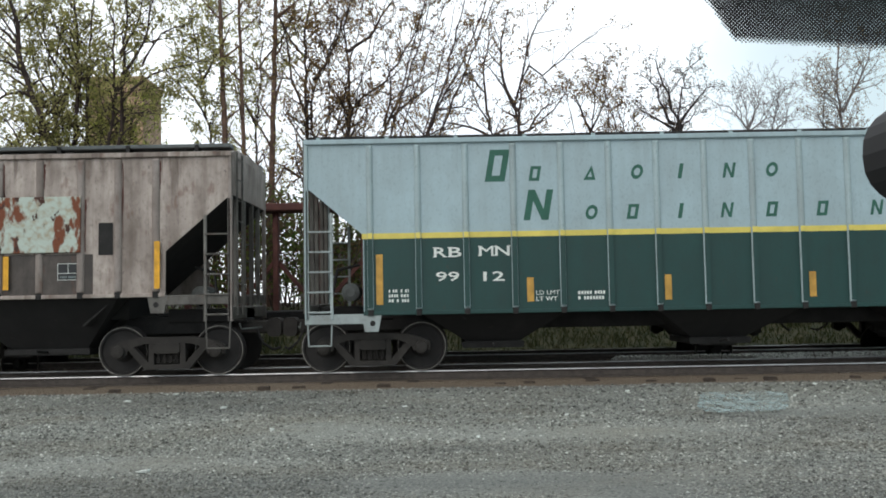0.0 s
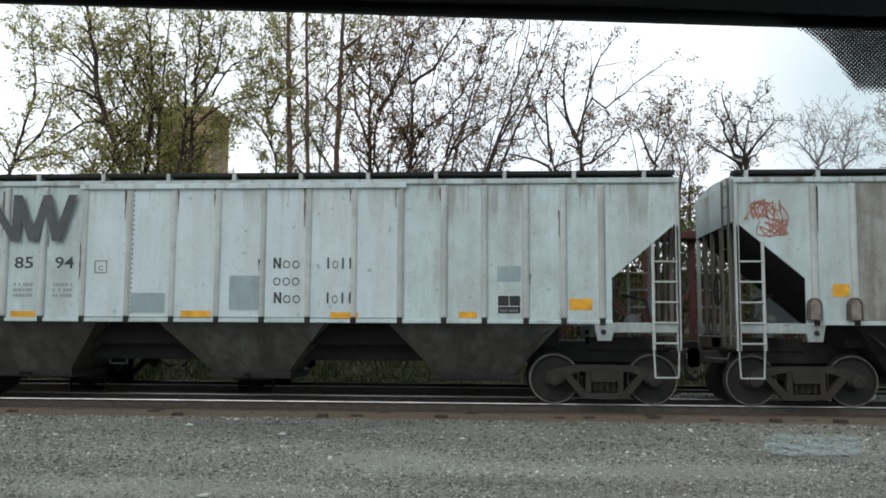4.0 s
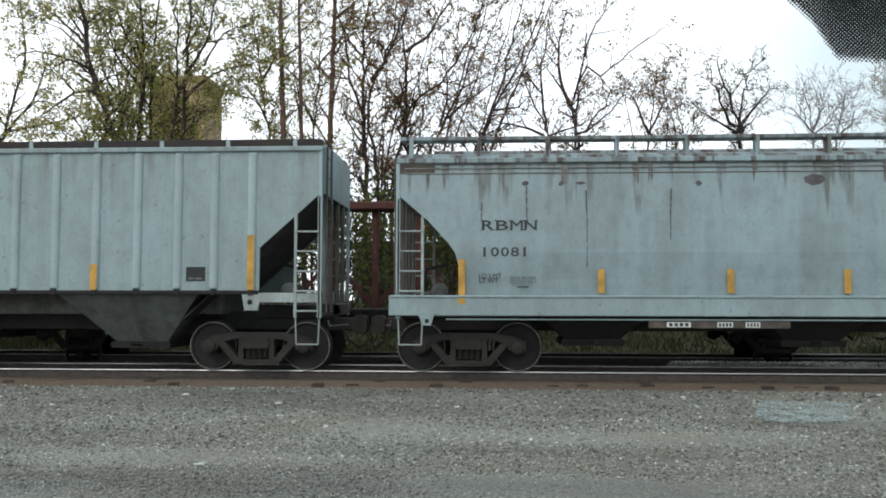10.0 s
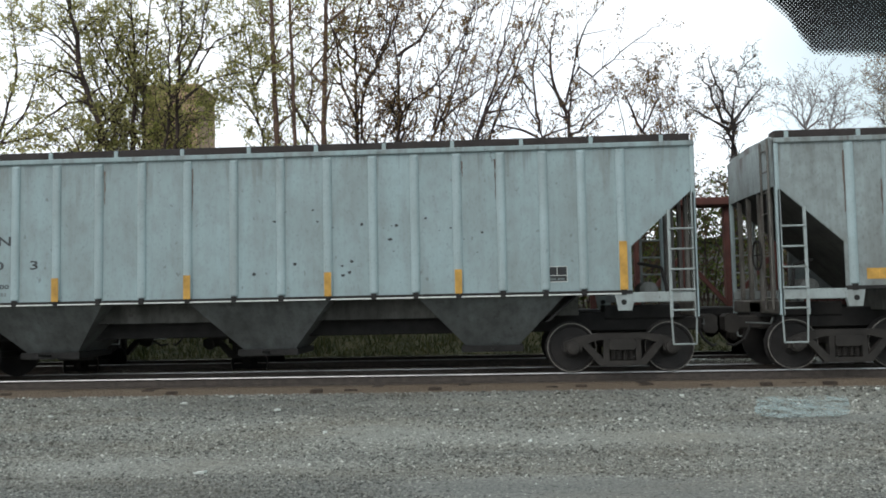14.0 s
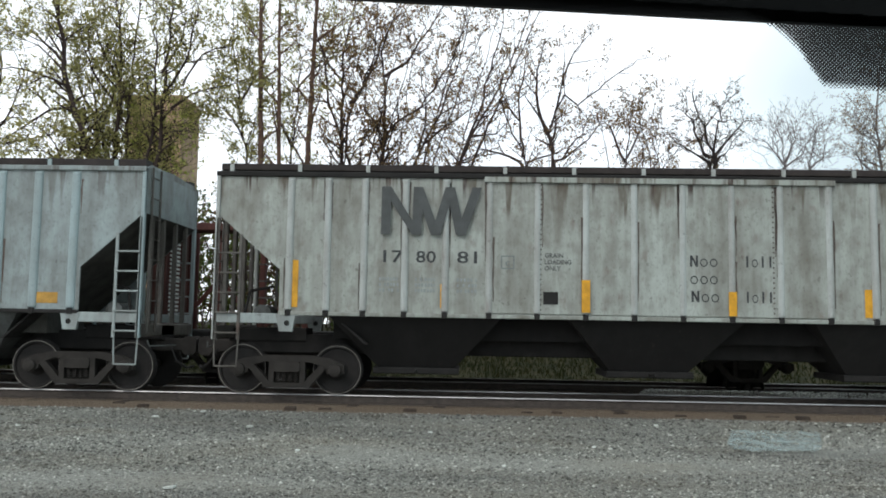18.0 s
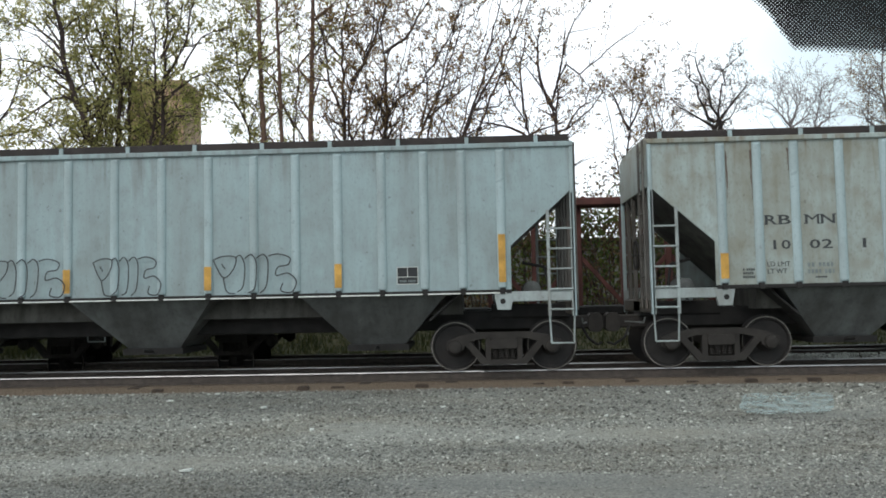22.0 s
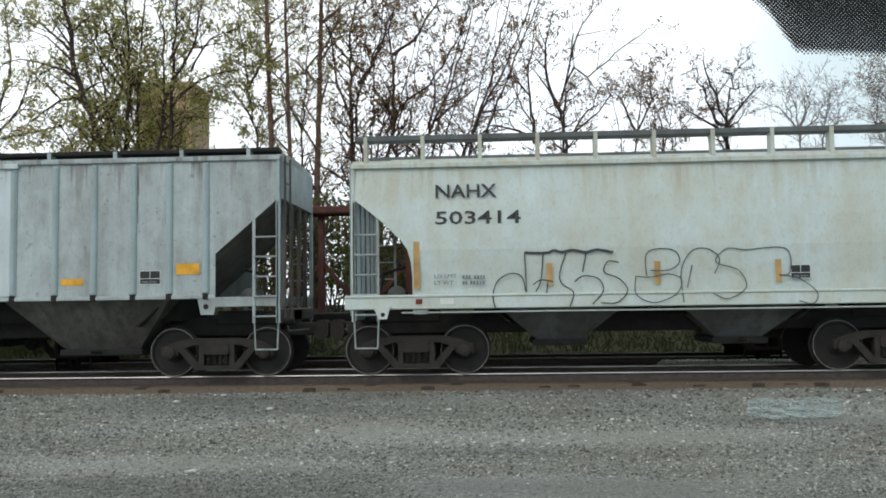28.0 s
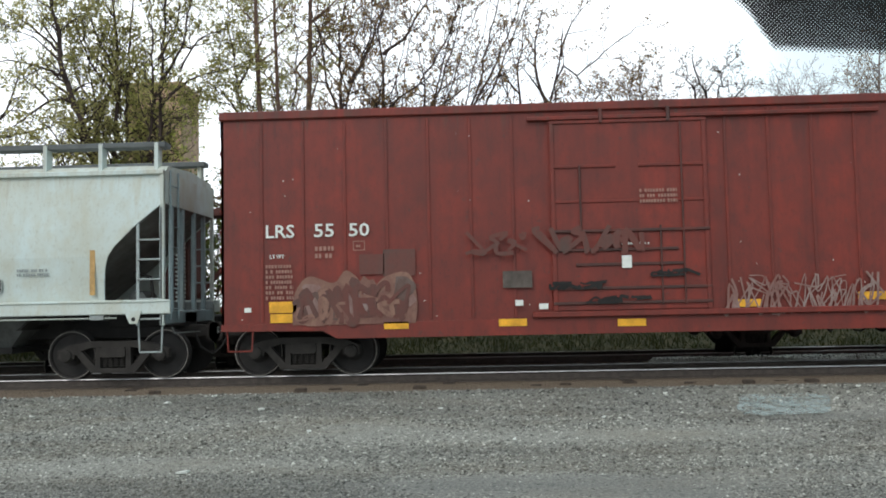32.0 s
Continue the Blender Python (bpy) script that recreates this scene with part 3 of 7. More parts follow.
def bogie(car, x):
    """A three-piece freight truck, its middle x metres along the car."""
    def frames():
        m = Mesh()
        for y in (0.0,):
            a, b = y - 0.07, y + 0.07
            m.prism([(-1.05, 0.40), (-1.05, 0.56), (-0.80, 0.66), (-0.45, 0.72), (0.45, 0.72), (0.80, 0.66), (1.05, 0.56), (1.05, 0.40),
                     (0.74, 0.40), (0.70, 0.52), (0.42, 0.60), (-0.42, 0.60), (-0.70, 0.52), (-0.74, 0.40)], a, b)
            m.prism([(-0.74, 0.52), (-0.60, 0.54), (-0.31, 0.22), (0.31, 0.22), (0.60, 0.54), (0.74, 0.52), (0.41, 0.13), (-0.41, 0.13)], a, b)
            for s in (-1, 1):
                m.prism([(s * 0.34, 0.22), (s * 0.24, 0.22), (s * 0.24, 0.62), (s * 0.33, 0.62)], a, b)
        return m

    bg_ = part("truck_bolster", shared("bolster", lambda: Mesh().box(-0.24, 0.24, -1.10, 1.10, 0.42, 0.60, 0.03), TRUCK), TRUCK, car, "cast steel freight truck")
    bg_.location = (x, 0, 0)

    def coil():
        m, n, turns = Mesh(), 30, 5
        for k in range(n + 1):
            a, z = k * turns * math.tau / n, 0.23 + 0.20 * k / n
            m.v += [((0.045 + dx) * math.cos(a), (0.045 + dx) * math.sin(a), z + dz) for dx, dz in ((0.014, 0), (0, 0.014), (-0.014, 0), (0, -0.014))]
        m.f += [(k * 4 + i, k * 4 + (i + 1) % 4, k * 4 + 4 + (i + 1) % 4, k * 4 + 4 + i) for k in range(n) for i in range(4)]
        return m

    for y in (-1.0, 1.0):
        part("side_frame", shared("side_frame", frames, TRUCK), TRUCK, bg_).location = (0, y, 0)
        for k in (-0.165, -0.055, 0.055, 0.165):
            part("coil_spring", shared("coil_spring", coil, TRUCK), TRUCK, bg_).location = (k, y, 0)
        for s in (-0.89, 0.89):
            cap = part("bearing_cap", shared("bearing_cap", lambda: Mesh().lathe([(-0.11, 0.05), (-0.09, 0.11), (0.0, 0.13), (0.09, 0.11), (0.11, 0.05)], (0, 0, 0), 14), TRUCK), TRUCK, bg_)
            cap.location = (s, y * 1.04, WHEEL_R)

    def wheels():
        m = Mesh()
        for s in (-1, 1):
            y = s * 0.76
            rows = [(s * -0.07, 0.10), (s * -0.065, WHEEL_R + 0.025), (s * -0.035, WHEEL_R + 0.02), (s * -0.03, WHEEL_R), (s * 0.07, WHEEL_R - 0.006),
                    (s * 0.072, WHEEL_R - 0.05), (s * 0.03, WHEEL_R - 0.07), (s * 0.02, 0.2), (s * 0.07, 0.14), (s * 0.075, 0.08)]
            m.lathe([(y + a, r) for a, r in rows], (0, 0, 0), 28)
        m.lathe([(-0.95, 0.07), (0.95, 0.07)], (0, 0, 0), 10)
        return m

    def rims():
        m = Mesh()
        for s in (-1, 1):
            y = s * 0.834
            m.lathe([(y, WHEEL_R - 0.020), (y + s * 0.002, WHEEL_R - 0.019), (y + s * 0.002, WHEEL_R - 0.008), (y, WHEEL_R - 0.006)], (0, 0, 0), 28)
        return m

    def wheelset_mesh():
        m = wheels()
        n = len(m.f)
        r = rims()
        m.add(r.v, [f for f in r.f if len(f) == 4])
        me = m.mesh("wheelset", WHEEL, RIM)
        for p in me.polygons:
            if p.index >= n:
                p.material_index = 1
        return me

    if "wheelset" not in SHARED:
        SHARED["wheelset"] = wheelset_mesh()
    for s in (-0.89, 0.89):
        w = part("wheelset", SHARED["wheelset"], WHEEL, bg_, "steel wheelset with a worn bright rim")
        w.matrix_parent_inverse = Matrix.Translation((s, 0, WHEEL_R))
        WHEELSETS.append(w)


def rungs(car, name, xs, y, z0, z1, zs, material, r=0.018):
    """A ladder flat against a car side: two stiles and its rungs."""
    m = Mesh()
    for x, top in zip(xs, z1 if isinstance(z1, tuple) else (z1, z1)):
        m.box(x - 0.028, x + 0.028, y - 0.02, y + 0.02, z0, top, 0.008)
    lad = part(name, m, material, car)
    for z in zs:
        part("rung", Mesh().tube((xs[0], y - 0.03, z), (xs[1], y - 0.03, z), r), material, lad)
    return lad


def end_ladder(car, x, y, z0, z1, material):
    m = Mesh()
    for k in (0, 0.42):
        m.tube((x, y + k, z0), (x, y + k, z1), 0.022)
    lad = part("end_ladder", m, material, car)
    z = z0 + 0.2
    while z < z1:
        part("rung", Mesh().tube((x, y, z), (x, y + 0.42, z), 0.014), material, lad)
        z += 0.38
    return lad


def couplers(car, L):
    for x, s in ((0, -1), (L, 1)):
        m = Mesh().box(min(x - s * 1.6, x + s * 0.36), max(x - s * 1.6, x + s * 0.36), -0.12, 0.12, 0.72, 0.98, 0.03)
        m.box(min(x + s * 0.36, x + s * 0.63), max(x + s * 0.36, x + s * 0.63), -0.2, 0.2, 0.66, 1.02, 0.06)
        part("coupler", m, TRUCK, car, "dark steel knuckle coupler")
        h = Mesh().bent([(x + s * 0.2, -0.35, 0.8), (x + s * 0.32, -0.4, 0.55), (x + s * 0.5, -0.3, 0.42), (x + s * 0.6, -0.15, 0.45)], 0.025)
        part("air_hose", h, UNDER, car)
        lever = Mesh().bent([(x + s * 0.1, -1.35, 0.95), (x + s * 0.12, -1.3, 0.85), (x + s * 0.3, -0.4, 0.85)], 0.015)
        part("uncoupling_lever", lever, BAY, car)


def hopper(spec):
    """A covered hopper car: side shell with cut-back ends, roof, slope sheets, bays, trucks and fittings."""
    L, zs, ze, zt = spec["L"], spec["sill"], spec["eave"], spec["top"]
    W = 1.46
    car = thing("hopper_car", spec["label"], "freight car", spec.get("bits", "cars of the passing train"))
    body, rib = spec["mat"], spec.get("rib_mat", RIB)
    cut, z1, z2 = spec.get("cut", 1.15), spec.get("z1", 3.3), spec.get("z2", 2.27)
    round_ = spec.get("round", False)

    def side_x(z):
        if z >= z1:
            return 0.0
        if z >= z2:
            return cut * (z1 - z) / (z1 - z2)
        return cut

    if round_:
        sec = [(W, zs), (W + 0.02, zs + 0.3), (W + 0.05, z2 - 0.3), (W + 0.07, z2 - 0.08), (W + 0.07, z2 + 0.1), (W + 0.06, (z1 + z2) / 2), (W + 0.03, z1 - 0.06), (W + 0.02, z1 + 0.06),
               (W - 0.02, ze - 0.05), (W - 0.04, ze), (W - 0.20, ze + 0.12), (W - 0.55, zt - 0.06), (0, zt)]
    else:
        sec = [(W, zs), (W, z2 - 0.01), (W, z2), (W, (z1 + z2) / 2), (W, z1), (W, z1 + 0.01), (W, ze), (W - 0.25, ze + 0.10), (W - 0.7, zt), (0, zt + 0.03)]
    # Side shells and roof
    for sgn, nm in ((-1, "side_sheet"), (1, "side_sheet")):
        for lo, hi, nme in ((0, [i for i, s in enumerate(sec) if abs(s[1] - ze) < 1e-6][0], nm),):
            m = Mesh()
            cols = 24
            rows_ = sec[lo:hi + 1]
            for y, z in rows_:
                a = side_x(z)
                if round_ and z2 - 0.35 < z < z2 + 0.15:
                    a = cut * (0.98 if z < z2 - 0.2 else 0.93 if z < z2 else 0.82)
                for k in range(cols + 1):
                    x = a + (L - 2 * a) * k / cols
                    m.v.append((x, sgn * y, z))
            m.f = [(j * (cols + 1) + i, j * (cols + 1) + i + 1, (j + 1) * (cols + 1) + i + 1, (j + 1) * (cols + 1) + i) for j in range(len(rows_) - 1) for i in range(cols)]
            ob = part(nme, m, spec.get("upper", body), car)
            so = ob.modifiers.new("thickness", "SOLIDIFY")
            so.thickness, so.offset = 0.03, 0
    hi = [i for i, s in enumerate(sec) if abs(s[1] - ze) < 1e-6][0]
    m = Mesh()
    arch = sec[hi:] + [(-y, z) for y, z in sec[hi:-1]][::-1]
    vs = [(x, -y, z) for x in (0, L) for y, z in arch]
    n = len(arch)
    m.add(vs, [(i, i + 1, n + i + 1, n + i) for i in range(n - 1)] + [tuple(range(n)), tuple(range(2 * n - 1, n - 1, -1))])
    part("roof", m, spec.get("roof_mat", body), car)
    if spec.get("gutter"):
        for sgn in (-1, 1):
            part("gutter", Mesh().box(0.02, L - 0.02, sgn * (W + 0.03) - 0.03, sgn * (W + 0.03) + 0.03, ze - 0.05, ze + 0.03, 0.01), rib, car)
    # Ends and slope sheets
    for s, x in ((1, 0.0), (-1, L)):
        m = Mesh().box(min(x, x + s * 0.03), max(x, x + s * 0.03), -W + 0.02, W - 0.02, z1 - 0.02, ze)
        part("end_sheet", m, spec.get("upper", body), car)
        z3 = 0.95
        run = (z1 - z3) * cut / (z1 - z2)
        z4 = zs - 0.03
        mid = (z1 - z4) * cut / (z1 - z2)
        m = Mesh().prism([(x, z1), (x + s * mid, z4), (x + s * (mid + 0.05), z4), (x + s * 0.05, z1 + 0.02)], -W + 0.03, W - 0.03)
        # Lower run of the slope sheet, coloured darker as shade below the sill.
        part("hopper_toe", Mesh().prism([(x + s * mid, z4 - 0.004), (x + s * run, z3), (x + s * (run + 0.05), z3), (x + s * (mid + 0.05), z4 - 0.004)], -W + 0.2, W - 0.2), UNDER, car)
        # slope_mat differs by car and holds that end's light or shade in its tone.
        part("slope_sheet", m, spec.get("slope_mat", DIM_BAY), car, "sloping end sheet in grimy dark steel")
        web = [(x + s * (cut - 0.42), 1.22), (x + s * (cut + 0.1), 1.22), (x + s * (cut + 0.1), z4 - 0.01), (x + s * (cut + 0.02), z2 - 0.12), (x + s * (cut - 0.42), z2 + 0.42 * (z1 - z2) / cut - 0.12)]
        if s > 0 and spec.get("web"):
            part("bolster_web", Mesh().prism(web, -1.12, -1.06), DIM_BAY, car, "grey upright web plate under the slope sheet")
        # End platform and its posts
        part("end_platform", Mesh().box(min(x, x + s * 1.5), max(x, x + s * 1.5), -0.34, 0.34, 0.95, 1.22, 0.03), UNDER, car)
        part("end_sill", Mesh().box(min(x, x + s * 0.09), max(x, x + s * 0.09), -W, W, 1.02, 1.26, 0.02), spec.get("post_mat", POST), car)
        for y in (-0.95, -0.35, 0.35, 0.95):
            part("end_post", Mesh().box(min(x + s * 0.02, x + s * 0.10), max(x + s * 0.02, x + s * 0.10), y - 0.045, y + 0.045, 1.26, z1 + 0.02, 0.012), spec.get("post_mat", POST), car)
        for sgn in (-1, 1):
            part("side_sill", Mesh().box(min(x, x + s * (cut + 0.1)), max(x, x + s * (cut + 0.1)), sgn * (W - 0.02) - 0.05, sgn * (W - 0.02) + 0.05, zs - 0.20, zs - 0.02, 0.012), spec.get("pad_mat", LADDER), car)
            part("corner_post", Mesh().box(min(x, x + s * 0.07), max(x, x + s * 0.07), sgn * W - 0.05, sgn * W + 0.05, 1.0, ze - 0.02, 0.012), rib, car)
            part("jacking_pad", Mesh().prism([(x + s * (cut - 0.05), zs - 0.02), (x + s * (cut + 0.32), zs - 0.02), (x + s * (cut + 0.26), zs - 0.34), (x + s * (cut + 0.02), zs - 0.34)], sgn * W - 0.04, sgn * W + 0.04), spec.get("pad_mat", LADDER), car)
            part("pad_hole", Mesh().lathe([(-0.045, 0.05), (0.045, 0.05)], (x + s * (cut + 0.16), sgn * W, zs - 0.19), 12), UNDER, car)
            part("stirrup_step", Mesh().bent([(x + s * 0.04, sgn * W, 1.02), (x + s * 0.06, sgn * W, 0.52), (x + s * 0.46, sgn * W, 0.52), (x + s * 0.48, sgn * W, 1.02)], 0.016), spec.get("ladder_mat", LADDER), car)
            rungs(car, "side_ladder", (x + s * 0.05, x + s * 0.48), sgn * (W + 0.03), 1.0, (z1 - 0.1, 2.9), [1.12 + 0.36 * k for k in range(5)], spec.get("ladder_mat", LADDER))
        end_ladder(car, x - s * 0.04, -W + 0.2, 1.1, ze + 0.05, spec.get("post_mat", POST))
        part("brake_pipe", Mesh().bent([(x + s * 0.4, -0.9, 1.3), (x + s * 0.5, -0.8, 1.9), (x + s * 0.9, -0.6, 2.0)], 0.03), UNDER, car)
        part("bracket_tank", Mesh().lathe([(-0.35, 0.08), (-0.3, 0.17), (0.3, 0.17), (0.35, 0.08)], (x + s * 0.75, -0.55, 1.48), 14), BAY, car, "air reservoir on the end platform")
    wheel = Mesh().lathe([(-0.012, 0.26), (-0.012, 0.29), (0.012, 0.29), (0.012, 0.26)], (0, 0, 0), 18)
    wheel.f = [f for f in wheel.f if len(f) == 4]
    for a in range(4):
        wheel.tube((0, 0, 0), (0.27 * math.cos(a * math.pi / 2), 0, 0.27 * math.sin(a * math.pi / 2)), 0.014)
    bw = part("brake_wheel", wheel, UNDER, car)
    bw.matrix_local = pose(-0.08, -0.55, 2.1, 0, 0, 90)
    # Bays under the floor and the centre sill
    part("centre_sill", Mesh().box(0.3, L - 0.3, -0.3, 0.3, 0.74, 1.10, 0.02), UNDER, car)
    run_in = (z1 - zs) * cut / (z1 - z2)
    # Added slab closes the gaps between bays; its dark colour stands for shade.
    part("floor_sheet", Mesh().box(run_in, L - run_in, -0.8, 0.8, 1.05, zs - 0.02), spec.get("floor_mat", SHADE_BAY), car, "dark floor sheet between the bays")
    for c in spec["bays"]:
        a, b = spec.get("bay_top", 1.36), spec.get("bay_low", 0.5)
        zb = spec.get("bay_z", 0.52)
        m = Mesh()
        yt, yb = W - 0.06, 0.62
        vs = [(c - a, -yt, zs), (c + a, -yt, zs), (c + a, yt, zs), (c - a, yt, zs), (c - b, -yb, zb), (c + b, -yb, zb), (c + b, yb, zb), (c - b, yb, zb)]
        m.add(vs, [(0, 1, 5, 4), (1, 2, 6, 5), (2, 3, 7, 6), (3, 0, 4, 7), (4, 5, 6, 7)])
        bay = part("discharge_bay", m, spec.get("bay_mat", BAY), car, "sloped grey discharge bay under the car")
        part("outlet_gate", Mesh().box(c - b - 0.08, c + b + 0.08, -yb - 0.1, yb + 0.1, zb - 0.12, zb, 0.02), UNDER, bay)
        part("gate_crank", Mesh().tube((c, -yb - 0.1, zb - 0.06), (c, -1.2, zb - 0.02), 0.03), UNDER, bay)
    if spec.get("sill_band"):
        for sgn in (-1, 1):
            part("sill_band", Mesh().box(-0.12, L + 0.12, sgn * (W + 0.05) - 0.03, sgn * (W + 0.05) + 0.03, zs - spec.get("band_h", 0.36), zs, 0.015), spec["sill_band"], car, "long side sill channel")
            for xe, se in ((0.55, 1), (L - 0.55, -1)):
                low = zs - spec.get("band_h", 0.36)
                lug = part("lifting_lug", Mesh().prism([(xe - 0.16, low + 0.06), (xe + 0.16, low + 0.06), (xe + 0.09, low - 0.17), (xe - 0.05, low - 0.17)], sgn * (W + 0.10) - 0.015, sgn * (W + 0.10) + 0.015), spec["sill_band"], car, "small lifting lug with a hole")
                part("lug_hole", Mesh().lathe([(-0.018, 0.04), (0.018, 0.04)], (xe + 0.02, sgn * (W + 0.10), low - 0.09), 10), UNDER, lug)
            part("sill_ridge", Mesh().box(-0.1, L + 0.1, sgn * (W + 0.085) - 0.02, sgn * (W + 0.085) + 0.02, zs - 0.035, zs + 0.01, 0.01), spec["sill_band"], car)
            part("sill_lip", Mesh().box(0.9, L - 0.9, sgn * (W - 0.02) - 0.03, sgn * (W - 0.02) + 0.03, zs - spec.get("band_h", 0.36) - 0.075, zs - spec.get("band_h", 0.36) - 0.045, 0.008), spec["sill_band"], car)
    else:
        for sgn in (-1, 1):
            part("bottom_rail", Mesh().box(cut, L - cut, sgn * W - 0.05, sgn * W + 0.05, zs - 0.05, zs + 0.02, 0.01), spec.get("rail_mat", body), car)
        if spec.get("line"):
            part("white_line", Mesh().box(cut + 0.1, L - cut - 0.1, -W - 0.058, -W - 0.05, zs - 0.05, zs - 0.027), LETTER_WHITE, car, "thin white line along the bottom edge")
    # Ribs
    for x in spec["ribs"]:
        for sgn in (-1, 1):
            zlo = zs if cut < x < L - cut else z2
            zlo += 0.02
            key = "rib %.2f %d" % (zlo, sgn) + rib.name + str(spec.get("rib_w"))
            w = spec.get("rib_w", 0.07)

            def make(zlo=zlo, sgn=sgn, w=w):
                m, n = Mesh(), 7
                ring = [(-w * 1.2 * math.cos(math.pi * k / (n - 1)), sgn * (W + 0.008 + 0.062 * math.sin(math.pi * k / (n - 1)))) for k in range(n)]
                levels = ((zlo, 0.25), (zlo + 0.05, 1.0), (ze - 0.12, 1.0), (ze - 0.05, 0.2))
                m.v = [(px, sgn * W + (py - sgn * W) * d, pz) for pz, d in levels for px, py in ring]
                m.f = [(j * n + i, j * n + i + 1, (j + 1) * n + i + 1, (j + 1) * n + i) for j in range(3) for i in range(n - 1)] + [tuple(range(n)), tuple(range(4 * n - 1, 3 * n - 1, -1))]
                return m
            part("rib", shared(key, make, rib), rib, car).location = (x, 0, 0)
            part("rib_foot", shared("rib_foot%d" % sgn, lambda sgn=sgn: Mesh().box(-0.05, 0.05, sgn * (W + 0.035) - 0.03, sgn * (W + 0.035) + 0.03, -0.06, 0.05, 0.01), UNDER), UNDER, car).location = (x, 0, zlo - 0.02)
    # Top chord and running board
    for sgn in (-1, 1):
        part("top_chord", Mesh().box(0, L, sgn * (W + 0.02) - 0.05, sgn * (W + 0.02) + 0.05, ze - 0.06, ze + 0.03, 0.012), spec.get("chord_mat", body), car)
    zr = spec["run"]
    yr = spec.get("run_y", 1.25)
    bt = spec.get("run_t", 0.06)
    board = part("running_board", Mesh().box(0.05, L - 0.05, -yr - 0.16, -yr + 0.16, zr - bt, zr, 0.01), spec.get("run_mat", UNDER), car, "grated running board along the roof edge")
    board2 = part("running_board", Mesh().box(0.05, L - 0.05, yr - 0.16, yr + 0.16, zr - bt, zr, 0.01), spec.get("run_mat", UNDER), car)
    k, step = 0.25, spec.get("run_step", 1.25)
    while k < L:
        for bd, sgn in ((board, -1), (board2, 1)):
            part("support", Mesh().box(k - 0.035, k + 0.035, sgn * yr - 0.17 * (sgn < 0) - 0.02, sgn * yr + 0.17 * (sgn > 0) + 0.02, ze + 0.02, zr - 0.02), spec.get("support_mat", rib), bd)
        k += step
    part("roof_hatch", Mesh().box(0.6, L - 0.6, -0.32, 0.32, zt, zt + 0.10, 0.03), spec.get("roof_mat", body), car, "long trough hatch along the roof")
    for x in (spec.get('truck', 1.3), L - spec.get('truck', 1.3)):
        bogie(car, x)
    couplers(car, L)
    side = -W - (0.08 if round_ else 0.018)
    for x, w, h, z in spec.get("tapes", ()):
        part("reflector_tape", Mesh().box(x, x + w, side - 0.004, side, z, z + h), TAPE_DULL, car, "yellow reflective strip")
    return car, side


def a_ribs(L):
    return [x * L / 15.8 for x in (1.29, 1.93, 2.58, 3.37, 4.15, 4.95, 5.76, 6.62, 7.48, 8.35, 9.21, 10.04, 10.80, 11.57, 12.36, 13.12, 13.80, 14.50)]


LEFTS = {1: -19.85, 2: -2.65, 3: 13.85, 4: 30.65, 5: 47.77, 6: 64.9, 7: 81.4, 8: 98.6, 9: 115.76, 10: 133.0, 11: 150.22, 12: 167.35, 13: 184.5, 14: 196.4, 15: 208.4}
CARS = {}


def pale_car(i, right, mat, label, line=None):
    L = right - LEFTS[i]
    spec = dict(L=L, sill=1.47, eave=4.10, top=4.2, run=4.28, mat=mat, label=label, ribs=a_ribs(L), bays=(3.65, L / 2, L - 3.65), run_mat=DARK_BOARD, run_t=0.13, rail_mat=UNDER, line=line, floor_mat=DIM_BAY, web=i == 5)
    car, y = hopper(spec)
    CARS[i] = (car, y, L)
    return car, y, L


pale_car(5, 63.55, PALE, "pale grey-blue ribbed covered hopper car with a scrawled tag")
pale_car(7, 97.2, PALE, "pale grey ribbed covered hopper car with dark roof edge", LETTER_WHITE)
pale_car(8, 114.45, SMUDGED, "pale grey covered hopper car with brown blotches between its ribs")
pale_car(10, 148.9, PALE, "clean pale grey covered hopper car with three black tags", LETTER_WHITE)
pale_car(11, 166.05, PALE_STAINED, "pale grey covered hopper car with rust-brown streaks between its ribs")


def nw_car(i, right, mat, label, clean=None, board=None, thick=0.07, post=POST):
    L = right - LEFTS[i]
    ends = [1.37, 2.05, 2.72, 3.46, 4.19]
    ribs = ends + [L - x for x in ends] + [4.98 + k * (L - 9.96) / 7 for k in range(8)]
    spec = dict(L=L, sill=1.50, eave=4.03, top=4.15, run=4.22, cut=1.2, mat=mat, label=label, ribs=ribs, bays=(3.65, L / 2, L - 3.65), rib_w=0.056, run_mat=board or UNDER, run_t=thick, bay_mat=DIM_BAY if i in (3, 12) else SHADE_BAY, bay_top=1.6, bay_low=0.72, ladder_mat=post, chord_mat=UNDER if i == 9 else mat)
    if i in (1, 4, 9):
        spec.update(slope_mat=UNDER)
    if i == 9:
        spec.update(rib_mat=PALE_RIB)
    if i in (3, 4):
        spec.update(ladder_mat=PALE_RIB, rib_mat=PALE_RIB)
    if i == 12:
        spec.update(slope_mat=SLOPE_GREY)
    if i == 1:
        spec.update(rib_mat=RUSTY_RIB, rib_w=0.06, pad_mat=POST, run_mat=BOARD_GREY, support_mat=UNDER)
    car, y = hopper(spec)
    for sgn in (-1, 1):
        part("overlay_panel", Mesh().box(4.92, L - 4.92, min(sgn * 1.475, sgn * 1.50), max(sgn * 1.475, sgn * 1.50), 1.54, 3.93, 0.008), clean or mat, car, "raised flat panel welded over the middle of the side")
        part("panel_trim", Mesh().box(4.88, L - 4.88, min(sgn * 1.475, sgn * 1.56), max(sgn * 1.475, sgn * 1.56), 3.90, 4.00, 0.008), clean or mat, car)
    CARS[i] = (car, y, L)
    return car, y, L


